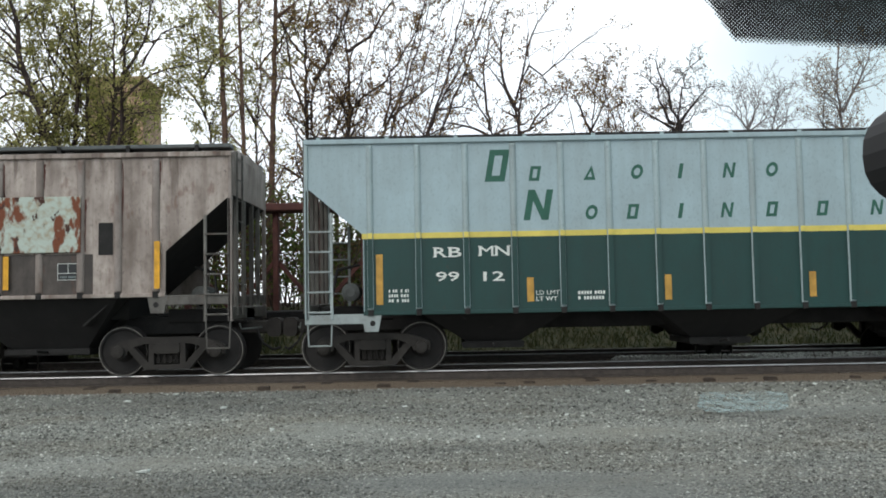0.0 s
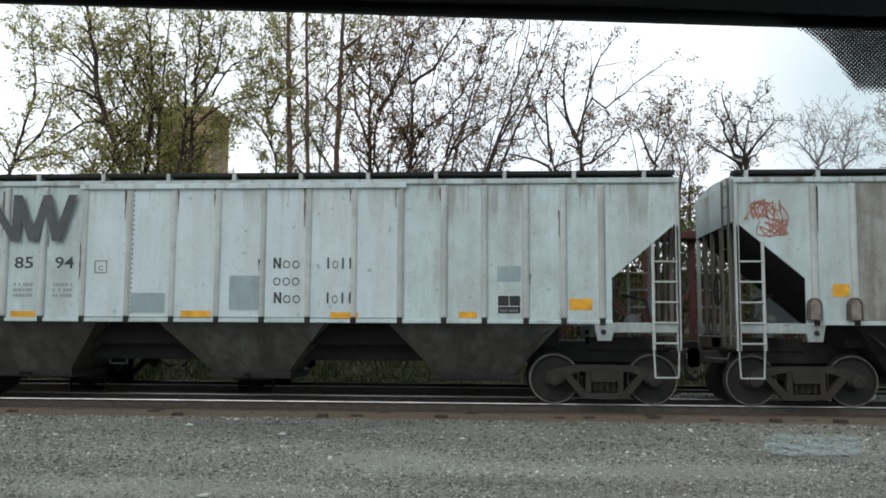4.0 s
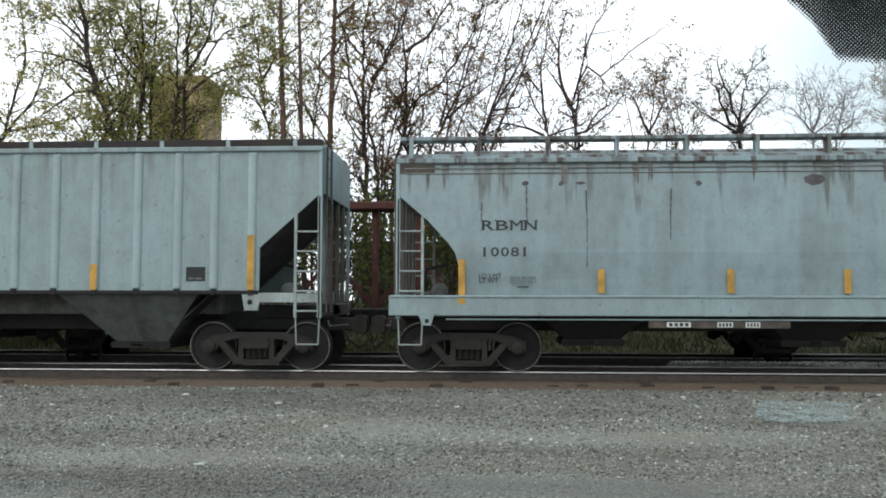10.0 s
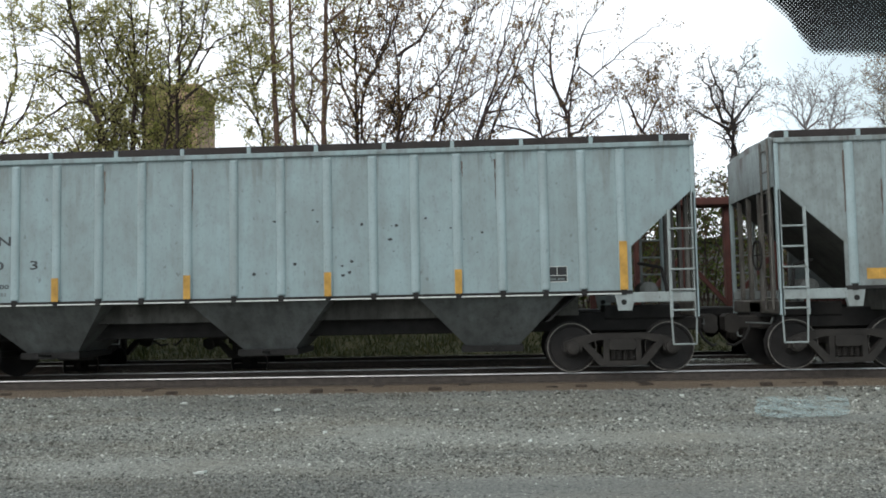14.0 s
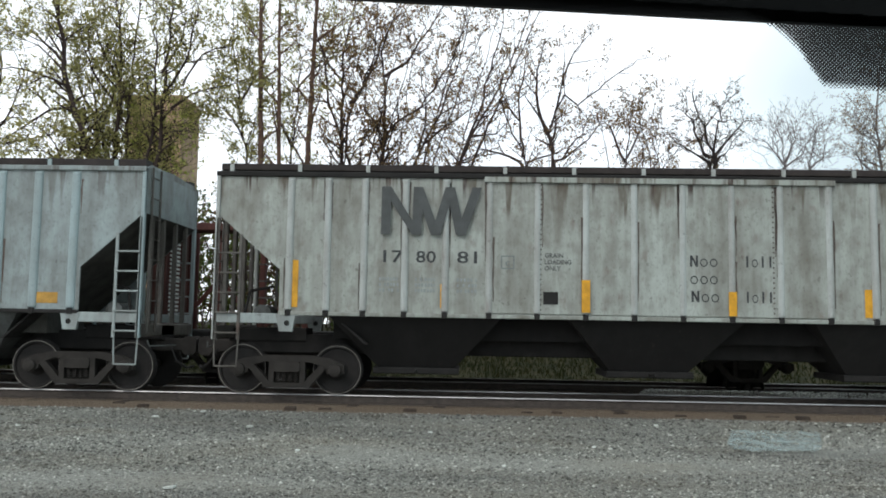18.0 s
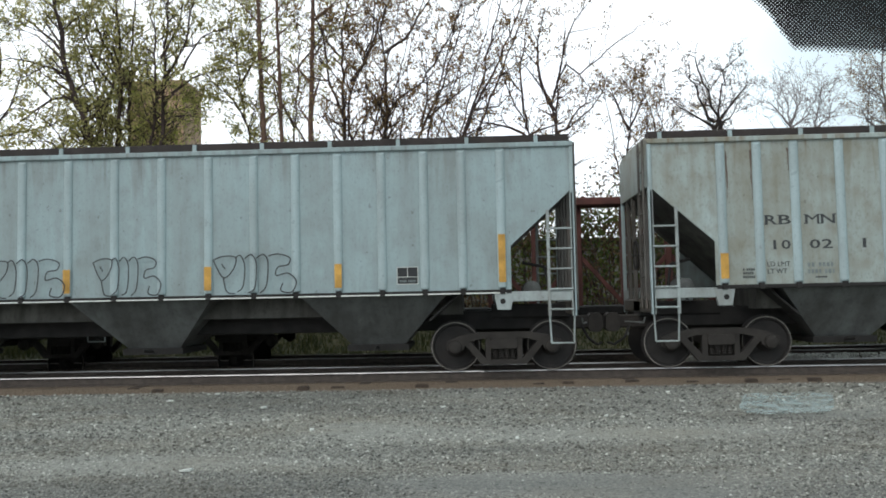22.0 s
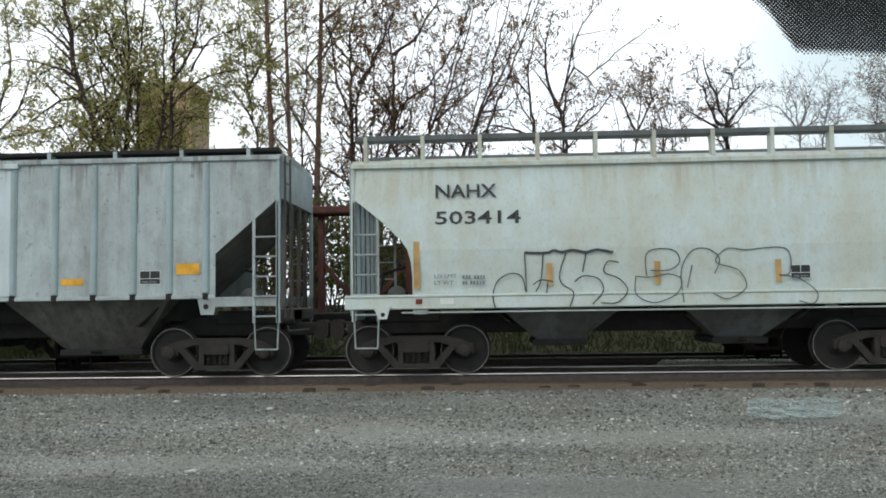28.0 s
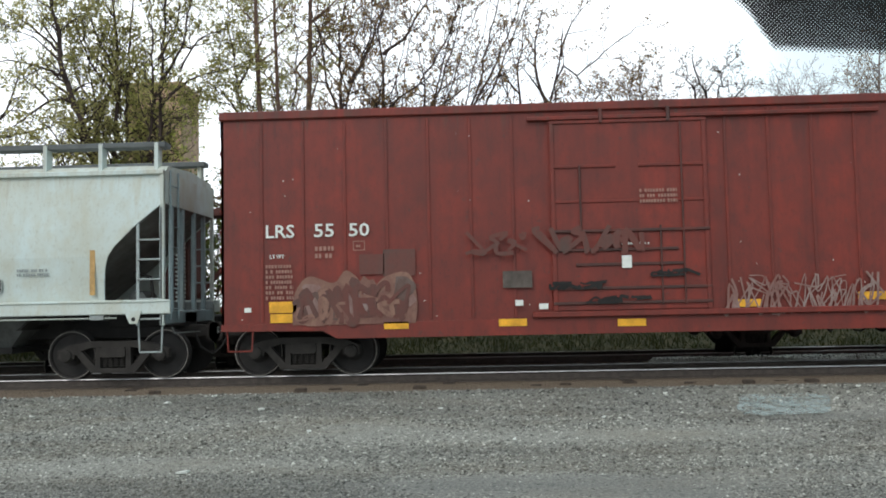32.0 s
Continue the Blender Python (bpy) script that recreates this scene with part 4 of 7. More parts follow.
nw_car(3, 29.7, CHALK, "off-white covered hopper car with raised middle panel, dark emblem", OVERLAY)
nw_car(4, 46.6, CHALK, "dirty white covered hopper car with rust streaks and tags", OVERLAY)
nw_car(9, 131.75, GRIMY, "grimy brown-white covered hopper car with dark emblem and yellow strips", None, DARK_BOARD, 0.12)
nw_car(12, 183.2, GREYED, "pale grey covered hopper car with dark striped emblem and tapes", OVERLAY, post=LADDER)
nw_car(1, -3.95, RUSTY, "rusty brown-grey covered hopper car with a peeling white patch")

# Two-tone green car
L2 = 15.3
spec = dict(L=L2, sill=1.10, eave=4.20, top=4.25, run=4.30, mat=GREEN, upper=PALE_CLEAN, roof_mat=PALE_CLEAN, chord_mat=PALE_CLEAN, label="pale grey and dark green hopper car with yellow stripe", ribs=[1.18 + 0.863 * k for k in range(16)],
            bays=(3.4, L2 / 2, L2 - 3.4), bay_mat=SHADE_BAY, z1=3.4, z2=2.5, cut=1.05, rib_w=0.05, truck=1.17)
CARS[2] = (*hopper(spec), L2)

# Rounded cars
L6 = 80.1 - 64.9
spec = dict(L=L6, sill=1.40, eave=3.85, top=4.12, run=4.32, mat=GREYISH, round=True, label="dull grey smooth-sided covered hopper car with rusty stains", ribs=(), bays=(3.6, L6 / 2, L6 - 3.6), bay_mat=UNDER, bay_z=0.6,
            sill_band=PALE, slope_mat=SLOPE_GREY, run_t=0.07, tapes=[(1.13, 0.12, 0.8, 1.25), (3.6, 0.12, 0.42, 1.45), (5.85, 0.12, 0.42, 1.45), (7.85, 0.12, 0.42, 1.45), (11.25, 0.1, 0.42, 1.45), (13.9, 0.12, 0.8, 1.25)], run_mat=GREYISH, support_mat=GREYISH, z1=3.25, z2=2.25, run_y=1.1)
CARS[6] = (*hopper(spec), L6)
for i, right, lab in ((13, 195.3, "cream-white smooth two-bay hopper car with long black tags"), (14, 207.35, "cream-white smooth two-bay hopper car with small blue tag")):
    L = right - LEFTS[i]
    spec = dict(L=L, sill=1.46, band_h=0.25, eave=3.82, top=4.02, run=4.40, mat=CREAM, round=True, gutter=True, label=lab, ribs=(), bays=(3.78, L - 3.72), bay_top=1.42, bay_low=0.42, bay_z=0.62, sill_band=CREAM, slope_mat=SLOPE_GREY, run_t=0.1, run_mat=BOARD_GREY, support_mat=CREAM,
                z1=3.25, z2=2.35, cut=1.1, run_y=1.15, run_step=1.05, rib_mat=CREAM, post_mat=GREYISH, truck=1.12)
    CARS[i] = (*hopper(spec), L)


def boxcar():
    L = 16.2
    W = 1.47
    car = thing("boxcar", "rust-red ribbed boxcar with sliding door and painted tags", "freight car", "cars of the passing train")
    for sgn in (-1, 1):
        part("side_wall", Mesh().box(0, L, min(sgn * W, sgn * (W - 0.05)), max(sgn * W, sgn * (W - 0.05)), 0.98, 4.80), RED, car)
        part("side_sill", Mesh().prism([(0.0, 0.98), (0.0, 0.86), (1.85, 0.84), (2.1, 0.70), (L - 2.1, 0.70), (L - 1.85, 0.84), (L, 0.86), (L, 0.98)], sgn * W - 0.03, sgn * W + 0.03), RED, car)
        x = 0.75
        while x < L - 0.3:
            if not 5.7 < x < 9.0:
                part("rib", shared("box_rib%d" % sgn, lambda sgn=sgn: Mesh().box(-0.028, 0.028, min(sgn * W, sgn * (W + 0.02)), max(sgn * W, sgn * (W + 0.02)), 1.02, 4.66, 0.009), RED), RED, car).location = (x, 0, 0)
            x += 0.76
        part("top_rail", Mesh().box(-0.02, L + 0.02, sgn * W - 0.06, sgn * W + 0.06, 4.70, 4.86, 0.02), RED, car)
        y0, y1 = sgn * (W + 0.02), sgn * (W + 0.075)
        door = part("door", Mesh().box(6.0, 8.75, min(y0, y1), max(y0, y1), 1.12, 4.52, 0.01), RED, car, "wide rust-red sliding door")
        for z, a, b, deep in ((1.24, 5.98, 8.77, 0.04), (1.50, 5.98, 8.77, 0.03), (1.92, 6.4, 8.3, 0.03), (2.18, 6.1, 8.2, 0.04), (2.52, 5.98, 8.77, 0.05), (3.05, 5.98, 8.77, 0.02), (3.68, 6.05, 7.15, 0.03), (3.68, 7.55, 8.7, 0.03), (4.48, 5.98, 8.77, 0.03)):
            part("door_rail", Mesh().box(a, b, min(y1, y1 + sgn * deep), max(y1, y1 + sgn * deep), z - 0.028, z + 0.028, 0.01), RED_SOOT if z < 3 else RED, door)
        for x, top in ((6.02, 4.5), (8.72, 4.5)):
            part("door_stile", Mesh().box(x - 0.04, x + 0.04, min(y1, y1 + sgn * 0.025), max(y1, y1 + sgn * 0.025), 1.12, top, 0.01), RED, door)
        for x, lo, hi in ((6.5, 2.5, 3.7), (7.9, 1.2, 2.6), (8.3, 1.2, 4.45)):
            part("lock_bar", Mesh().tube((x, y1 + sgn * 0.035, lo), (x, y1 + sgn * 0.035, hi), 0.018), RED_SOOT, door)
        for x in (6.9, 8.1):
            part("roller_bracket", Mesh().box(x - 0.03, x + 0.03, min(y1, y1 + sgn * 0.06), max(y1, y1 + sgn * 0.06), 4.46, 4.72, 0.01), RED_SOOT, door)
        part("door_track", Mesh().box(5.6, 11.8, min(y0, y0 + sgn * 0.10), max(y0, y0 + sgn * 0.10), 1.00, 1.10, 0.012), RED, car)
        part("upper_track", Mesh().box(5.6, 11.8, min(y0, y0 + sgn * 0.08), max(y0, y0 + sgn * 0.08), 4.53, 4.60, 0.012), RED, car)
    part("roof", Mesh().add([(x, y, z) for x in (0, L) for y, z in ((-W, 4.78), (-W, 4.86), (0, 4.95), (W, 4.86), (W, 4.78))], [(0, 1, 2, 3, 4), (9, 8, 7, 6, 5), (0, 5, 6, 1), (1, 6, 7, 2), (2, 7, 8, 3), (3, 8, 9, 4), (4, 9, 5, 0)]), GREYISH, car)
    for x, s in ((0, 1), (L, -1)):
        part("end_wall", Mesh().box(min(x, x + s * 0.05), max(x, x + s * 0.05), -W, W, 0.98, 4.40), RED, car)
        part("end_gable", Mesh().box(min(x - s * 0.01, x + s * 0.05), max(x - s * 0.01, x + s * 0.05), -W, W, 4.40, 4.84), WHITE_OLD, car, "pale upper end panel")
        for k in range(9):
            z = 1.25 + k * 0.36
            m = Mesh().add([(x, -W + 0.1, z - 0.13), (x, W - 0.1, z - 0.13), (x - s * 0.09, W - 0.2, z), (x - s * 0.09, -W + 0.2, z), (x, -W + 0.1, z + 0.13), (x, W - 0.1, z + 0.13)], [(0, 1, 2, 3), (3, 2, 5, 4), (0, 3, 4), (1, 5, 2), (0, 4, 5, 1)])
            part("corrugation", m, RED, car)
        part("stirrup_step", Mesh().bent([(x + s * 0.1, -W, 0.9), (x + s * 0.12, -W, 0.5), (x + s * 0.55, -W, 0.5), (x + s * 0.57, -W, 0.88)], 0.016), RED, car)
    part("floor", Mesh().box(0.05, L - 0.05, -W + 0.06, W - 0.06, 0.98, 1.06), UNDER, car)
    part("centre_sill", Mesh().box(0.3, L - 0.3, -0.3, 0.3, 0.7, 0.98), UNDER, car)
    for x in (1.4, L - 1.4):
        bogie(car, x)
    couplers(car, L)
    y = -W - 0.04
    for x, w, h, z in ((0.88, 0.5, 0.2, 1.18), (0.9, 0.4, 0.16, 1.0), (2.95, 0.44, 0.13, 0.85), (5.0, 0.5, 0.13, 0.86), (7.1, 0.5, 0.13, 0.82), (9.2, 0.42, 0.13, 1.12), (11.3, 0.5, 0.14, 1.2)):
        part("reflector_tape", Mesh().box(x, x + w, y - 0.006, y, z, z + h), YELLOW, car, "yellow reflective strip")
    CARS[15] = (car, y, L)


boxcar()

# ---- lettering, stencils and tags ----
SERIFS = {"R": ((0, 0), (0.9, 0), (0.02, 1)), "B": ((0, 0), (0, 1)), "M": ((0, 0), (1, 0), (0, 1), (1, 1)), "N": ((0, 0), (0, 1), (1, 1)), "1": ((0.75, 0),), "0": (), "9": (), "2": (), "3": (), "8": ()}


def put_text(car, text, x, z, w, h, y, material=BLACK, name="lettering", serif=False):
    """Letters that fill a box w by h, lower left corner at x, z; serif adds slab feet."""
    out = Mesh()
    gap = 0.18 * h if serif else 0
    cell = (w - gap * (len(text) - 1)) / len(text)
    for k, word in enumerate(text if serif else [text]):
        cu = bpy.data.curves.new(name, "FONT")
        cu.body, cu.extrude, cu.resolution_u, cu.offset = word, 0.002, 2, 0.0 if "M" in word else 0.012 if serif or h < 0.15 else 0.012
        tmp = bpy.data.objects.new("tmp", cu)
        me = bpy.data.meshes.new_from_object(tmp)
        bpy.data.objects.remove(tmp)
        vs, fs = [v.co.copy() for v in me.vertices], [tuple(p.vertices) for p in me.polygons]
        bpy.data.meshes.remove(me)
        xs, ys = [v.x for v in vs], [v.y for v in vs]
        ww, x0 = (cell * (0.30 if word == "1" else 1.0), x + k * (cell + gap) + (cell * 0.3 if word == "1" else 0)) if serif else (w, x)
        sx, sy = ww / (max(xs) - min(xs)), h / (max(ys) - min(ys))
        for shift in ((0, 0.05 * h) if "M" in word and serif else (0,)):
            out.add([(x0 + shift + (v.x - min(xs)) * sx * (1 - shift / ww), y - v.z - shift * 0.05, z + (v.y - min(ys)) * sy) for v in vs], fs)
        for px, pz in SERIFS.get(word, ()) if serif else ():
            cx, cz, half = x0 + px * ww, z + pz * h * 0.91, 0.17 * h
            out.box(cx - half + 0.05 * h * (1 - 2 * px), cx + half + 0.05 * h * (1 - 2 * px), y - 0.003, y + 0.001, cz, cz + 0.09 * h)
    return part(name, out.mesh(name, material), material, car)


def smooth(pts, n=6):
    """A curve through the points."""
    p = [pts[0]] + list(pts) + [pts[-1]]
    out = []
    for a, b, c, d in zip(p, p[1:], p[2:], p[3:]):
        for k in range(n):
            t = k / n
            out.append(tuple(0.5 * (2 * b[i] + (c[i] - a[i]) * t + (2 * a[i] - 5 * b[i] + 4 * c[i] - d[i]) * t * t + (3 * b[i] - a[i] - 3 * c[i] + d[i]) * t ** 3) for i in (0, 1)))
    return out + [tuple(pts[-1])]


def ribbon(m, pts, width, y):
    """A painted line of that width along the points (x, z)."""
    vs, n = [], len(pts)
    for i, (x, z) in enumerate(pts):
        a, b = pts[max(0, i - 1)], pts[min(n - 1, i + 1)]
        d = math.hypot(b[0] - a[0], b[1] - a[1]) or 1
        nx, nz = -(b[1] - a[1]) / d * width / 2, (b[0] - a[0]) / d * width / 2
        vs += [(x + nx, y - 0.0006 * i, z + nz), (x - nx, y - 0.0006 * i, z - nz)]
    m.add(vs, [(2 * i, 2 * i + 1, 2 * i + 3, 2 * i + 2) for i in range(n - 1)])


GLYPHS = {  # pen strokes in a unit box
    "bubble": [[(0.2, 0), (0.0, 0.45), (0.05, 0.9), (0.4, 1.0), (0.8, 0.9), (0.85, 0.6), (0.6, 0.5), (0.9, 0.35), (0.85, 0.02), (0.5, -0.03), (0.2, 0)], [(0.35, 0.62), (0.5, 0.8)], [(0.4, 0.15), (0.6, 0.3)]],
    "tooth": [[(0.1, 1.0), (0.0, 0.5), (0.15, 0.02), (0.7, 0.0), (0.9, 0.4), (0.95, 0.95), (0.65, 1.0), (0.55, 0.45), (0.4, 0.4), (0.4, 0.98), (0.1, 1.0)]],
    "ess": [[(0.95, 0.9), (0.5, 1.02), (0.05, 0.8), (0.15, 0.5), (0.7, 0.45), (0.95, 0.25), (0.7, 0.0), (0.2, 0.0), (0.05, 0.2)], [(0.4, 0.72), (0.9, 0.74)], [(0.1, 0.3), (0.55, 0.24)]],
    "pillar": [[(0.1, 0), (0.05, 0.5), (0.0, 0.9), (0.3, 1.0), (0.65, 0.95), (0.6, 0.5), (0.75, 0)]],
    "hump": [[(0, 0), (0.02, 0.7), (0.4, 1.0), (0.85, 0.85), (0.95, 0.4), (1, 0)], [(0.4, 0.25), (0.42, 0.6), (0.6, 0.55)]],
    "wedge": [[(0.0, 1.0), (0.95, 0.98), (0.8, 0.5), (0.5, 0.05), (0.3, 0.0), (0.22, 0.45), (0, 1.0)], [(0.45, 0.4), (0.5, 0.75)]],
    "loop": [[(0.05, 0.95), (0.5, 0.8), (0.95, 0.85), (0.7, 0.6), (0.35, 0.55), (0.05, 0.3), (0.2, 0.02), (0.7, 0.02), (1.0, 0.3), (0.85, 0.55), (0.5, 0.6)], [(0.3, 0.15), (0.55, 0.42), (0.7, 0.35), (0.3, 0.15)]],
    "curl": [[(0.0, 0.3), (0.1, 0.75), (0.5, 1.0), (0.9, 0.8), (0.95, 0.45), (0.6, 0.3), (0.4, 0.5), (0.6, 0.7)], [(0.1, 0.0), (0.6, 0.2), (1.0, 0.0)]],
    "box": [[(0.0, 0.25), (0.02, 1.0), (1.0, 1.0), (0.98, 0.3)], [(0.1, 0.3), (0.5, 0.35), (0.95, 0.0)]],
    "claw": [[(0.0, 0.88), (0.12, 0.97), (0.27, 0.93), (0.24, 0.62), (0.12, 0.42), (0.0, 0.88)], [(0.1, 0.78), (0.14, 0.64)], [(0.12, 0.42), (0.16, 0.06), (0.26, 0.0)], [(0.27, 0.93), (0.33, 0.98), (0.38, 0.7), (0.36, 0.2), (0.29, 0.04)],
             [(0.38, 0.9), (0.46, 1.0), (0.52, 0.75), (0.5, 0.15), (0.42, 0.02)], [(0.52, 0.9), (0.6, 1.0), (0.66, 0.8), (0.64, 0.2), (0.56, 0.0)], [(0.66, 0.95), (0.78, 1.0), (0.92, 0.9), (0.9, 0.72), (0.78, 0.66), (0.76, 0.45), (0.9, 0.5), (1.0, 0.3), (0.95, 0.02), (0.82, 0.05), (0.84, 0.25)]],
    "fist": [[(0.0, 0.99), (0.09, 0.82), (0.13, 0.66), (0.15, 0.48), (0.21, 0.39), (0.27, 0.5), (0.31, 0.66), (0.35, 0.72), (0.26, 0.88), (0.27, 0.99), (0.13, 0.97), (0.0, 0.99)], [(0.23, 0.84), (0.24, 0.66)], [(0.27, 0.99), (0.38, 1.0), (0.46, 0.95), (0.46, 0.84), (0.42, 0.72), (0.37, 0.48), (0.27, 0.36), (0.21, 0.39)], [(0.5, 0.99), (0.58, 0.98), (0.58, 0.89), (0.52, 0.73), (0.5, 0.52), (0.42, 0.3), (0.35, 0.24), (0.27, 0.3)], [(0.58, 0.88), (0.65, 0.92), (0.69, 0.88), (0.6, 0.7), (0.55, 0.45), (0.5, 0.23), (0.42, 0.17), (0.37, 0.24)], [(0.69, 0.88), (0.78, 0.8), (0.88, 0.68), (1.0, 0.7), (0.92, 0.63), (0.89, 0.52), (0.79, 0.5)], [(0.56, 0.32), (0.67, 0.45), (0.81, 0.48), (0.93, 0.43), (0.97, 0.32), (0.92, 0.18), (0.81, 0.05), (0.67, 0.01), (0.54, 0.05), (0.49, 0.14), (0.56, 0.32)], [(0.83, 0.45), (0.73, 0.36), (0.62, 0.16), (0.71, 0.17), (0.83, 0.34), (0.83, 0.45)]],
    "long_hook": [[(0.02, 0), (0, 0.25), (0.04, 0.5), (0.14, 0.62), (0.22, 0.55), (0.25, 0.3), (0.24, 0.95)], [(0.38, 0.95), (0.36, 0.5), (0.32, 0.3)], [(0.30, 0.42), (0.36, 0.5), (0.45, 0.47)], [(0.41, 0.45), (0.40, 0.26)],
                  [(0.55, 0.95), (0.5, 0.6), (0.52, 0.42), (0.6, 0.28), (0.57, 0.04)], [(0.70, 0.95), (0.67, 0.62)], [(0.61, 0.46), (0.68, 0.56), (0.79, 0.5), (0.82, 0.3), (0.74, 0.08)], [(0.94, 0.78), (0.86, 0.8), (0.83, 0.62), (0.94, 0.5), (1.0, 0.3), (0.92, 0.1), (0.8, 0.1)]],
    "heavy_top": [[(0.24, 0.97), (0.40, 0.96), (0.46, 1.0), (0.52, 0.97), (0.60, 1.0), (0.70, 0.96), (0.78, 1.0), (0.90, 0.95)]],
    "long_bubble": [[(0.08, 0.52), (0.08, 0.9), (0.15, 1.0), (0.24, 0.95), (0.26, 0.75), (0.2, 0.62), (0.1, 0.62)], [(0.02, 0.52), (0.1, 0.5), (0.2, 0.55), (0.27, 0.45), (0.24, 0.2), (0.12, 0.05), (0.02, 0.2), (0.02, 0.52)],
                    [(0.28, 0.05), (0.27, 0.6), (0.33, 0.95), (0.42, 0.98), (0.48, 0.8), (0.45, 0.55)], [(0.33, 0.7), (0.3, 0.3)], [(0.62, 0.95), (0.52, 0.98), (0.46, 0.75), (0.58, 0.6), (0.62, 0.3), (0.52, 0.1), (0.44, 0.2)], [(0.62, 0.95), (0.84, 0.97), (0.86, 0.55), (0.8, 0.5), (0.9, 0.45), (1.0, 0.2), (0.98, 0.0), (0.9, 0.05)]],
    "flat_top": [[(0, 0), (0.1, 0.95), (0.5, 1.0), (1, 0.95)], [(0.45, 1), (0.35, 0.5), (0.5, 0.0)], [(0.95, 0.95), (0.9, 0.65), (0.6, 0.6)]],
}


def tag(car, glyphs, x, z, w, h, y, material, width=0.028, slant=0.0, name="painted_tag", label="hand-sprayed tag in thin lines"):
    m, step = Mesh(), w / len(glyphs)
    for k, g in enumerate(glyphs):
        lift = 0.04 * h * ((k * 7) % 3 - 1)
        for stroke in GLYPHS[g]:
            ribbon(m, smooth([(x + (k + px * 1.08 + slant * pz) * step, z + lift + pz * h) for px, pz in stroke]), width, y)
    return part(name, m, material, car, label)


def scribble(car, x, z, w, h, y, material, lines, seed, width=0.03, name="painted_tag", label="jagged faded sprayed tag"):
    """Overlapping jagged sprayed strokes."""
    rnd, m = random.Random(seed), Mesh()
    for k in range(lines):
        a, pts = x + w * k / lines, []
        for j in range(rnd.randint(3, 6)):
            pts.append((a + rnd.uniform(-0.1, 0.32), z + h * rnd.choice((0.0, 0.1, 0.55, 0.8, 1.0)) * rnd.uniform(0.8, 1.1)))
        ribbon(m, smooth(pts, 4), width * rnd.uniform(0.5, 1.3), y - 0.0004 * k)
    return part(name, m, material, car, label)


def sign_shape(car, x, z, w, h, y, material, slant=0.18, stroke=0.22, name="company_emblem"):
    """One letter of a company name as a plain slanted outline."""
    m, s = Mesh(), stroke * w

    def at(px, pz):
        return (x + px * w + slant * pz * h, y, z + pz * h)
    a, b = s / w, s / h
    outer, inner = [(0, 0), (1, 0), (1, 1), (0, 1)], [(a, b), (1 - a, b), (1 - a, 1 - b), (a, 1 - b)]
    m.add([at(*p) for p in outer] + [at(*p) for p in inner], [(i, (i + 1) % 4, 4 + (i + 1) % 4, 4 + i) for i in range(4)])
    return part(name, m, material, car)


EMBLEM_BENDS = ((0.05, 0), (0.05, 1), (0.36, 0), (0.37, 1), (0.55, 0), (0.69, 1), (0.80, 0), (0.96, 1))


def zigzag(car, x, z, w, h, y, material, bends=EMBLEM_BENDS, band=0.17, slant=0.0, name="company_emblem"):
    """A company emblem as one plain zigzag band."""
    m, half = Mesh(), band / 2
    for k, (a, p) in enumerate(bends):
        m.v += [(x + a * w + slant * p * h + o, y - 0.0005 * k, z + p * h) for o in (-half, half)]
    m.f = [(2 * k, 2 * k + 1, 2 * k + 3, 2 * k + 2) for k in range(len(bends) - 1)]
    return part(name, m, material, car, "large dark zigzag company emblem" if h > 0.6 else "")


def ring_shape(car, x, z, w, h, y, material, slant=0.18, stroke=0.24, sides=14):
    """A plain slanted ring, triangle (sides=3) or bar (sides=2) for one letter of a company name."""
    m = Mesh()
    if sides == 2:
        m.add([(x + w * 0.38 + slant * p * h + q, y, z + p * h) for p, q in ((0, 0), (0, w * 0.32), (1, w * 0.32), (1, 0))], [(0, 1, 2, 3)])
    else:
        turn = math.pi / 2
        rings = []
        for r in (1.0, 1.0 - 2 * stroke * (1.3 if sides == 3 else 1)):
            rings.append([(0.5 + 0.5 * r * math.cos(turn + k * math.tau / sides), 0.5 + 0.5 * r * math.sin(turn + k * math.tau / sides)) for k in range(sides)])
        if sides == 3:
            low = min(q for _, q in rings[0])
            rings = [[(0.5 + (p - 0.5) * 1.15, (q - low) / (1 - low)) for p, q in ring] for ring in rings]
        m.add([(x + p * w + slant * q * h, y, z + q * h) for ring in rings for p, q in ring], [(k, (k + 1) % sides, sides + (k + 1) % sides, sides + k) for k in range(sides)])
    return part("company_letter_shape", m, material, car)


def word_blocks(car, x, z, w, h, n, y, material, capital=True):
    """A company word as a row of plain rings and bars, one a letter."""
    for k in range(n):
        a, wide, tall = x + k * w / n, w / n * 0.78, h * (1.0 if (k == 0 and (capital or n == 4)) or (n == 4 and k > 1) else 0.74)
        if k == 0 and n == 3 and capital:
            zigzag(car, a, z, wide, tall, y, material, ((0.12, 0), (0.12, 1), (0.88, 0), (0.88, 1)), 0.036, 0.0, "company_letter_shape")
        elif tall > h * 0.9:
            ring_shape(car, a, z, wide, tall, y, material, 0.0, sides=2)
        else:
            ring_shape(car, a, z, wide, tall, y, material, 0.0, 0.13)


def panel(car, name, x, z, w, h, y, material, label=""):
    return part(name, Mesh().box(x, x + w, y - 0.004, y, z, z + h), material, car, label)


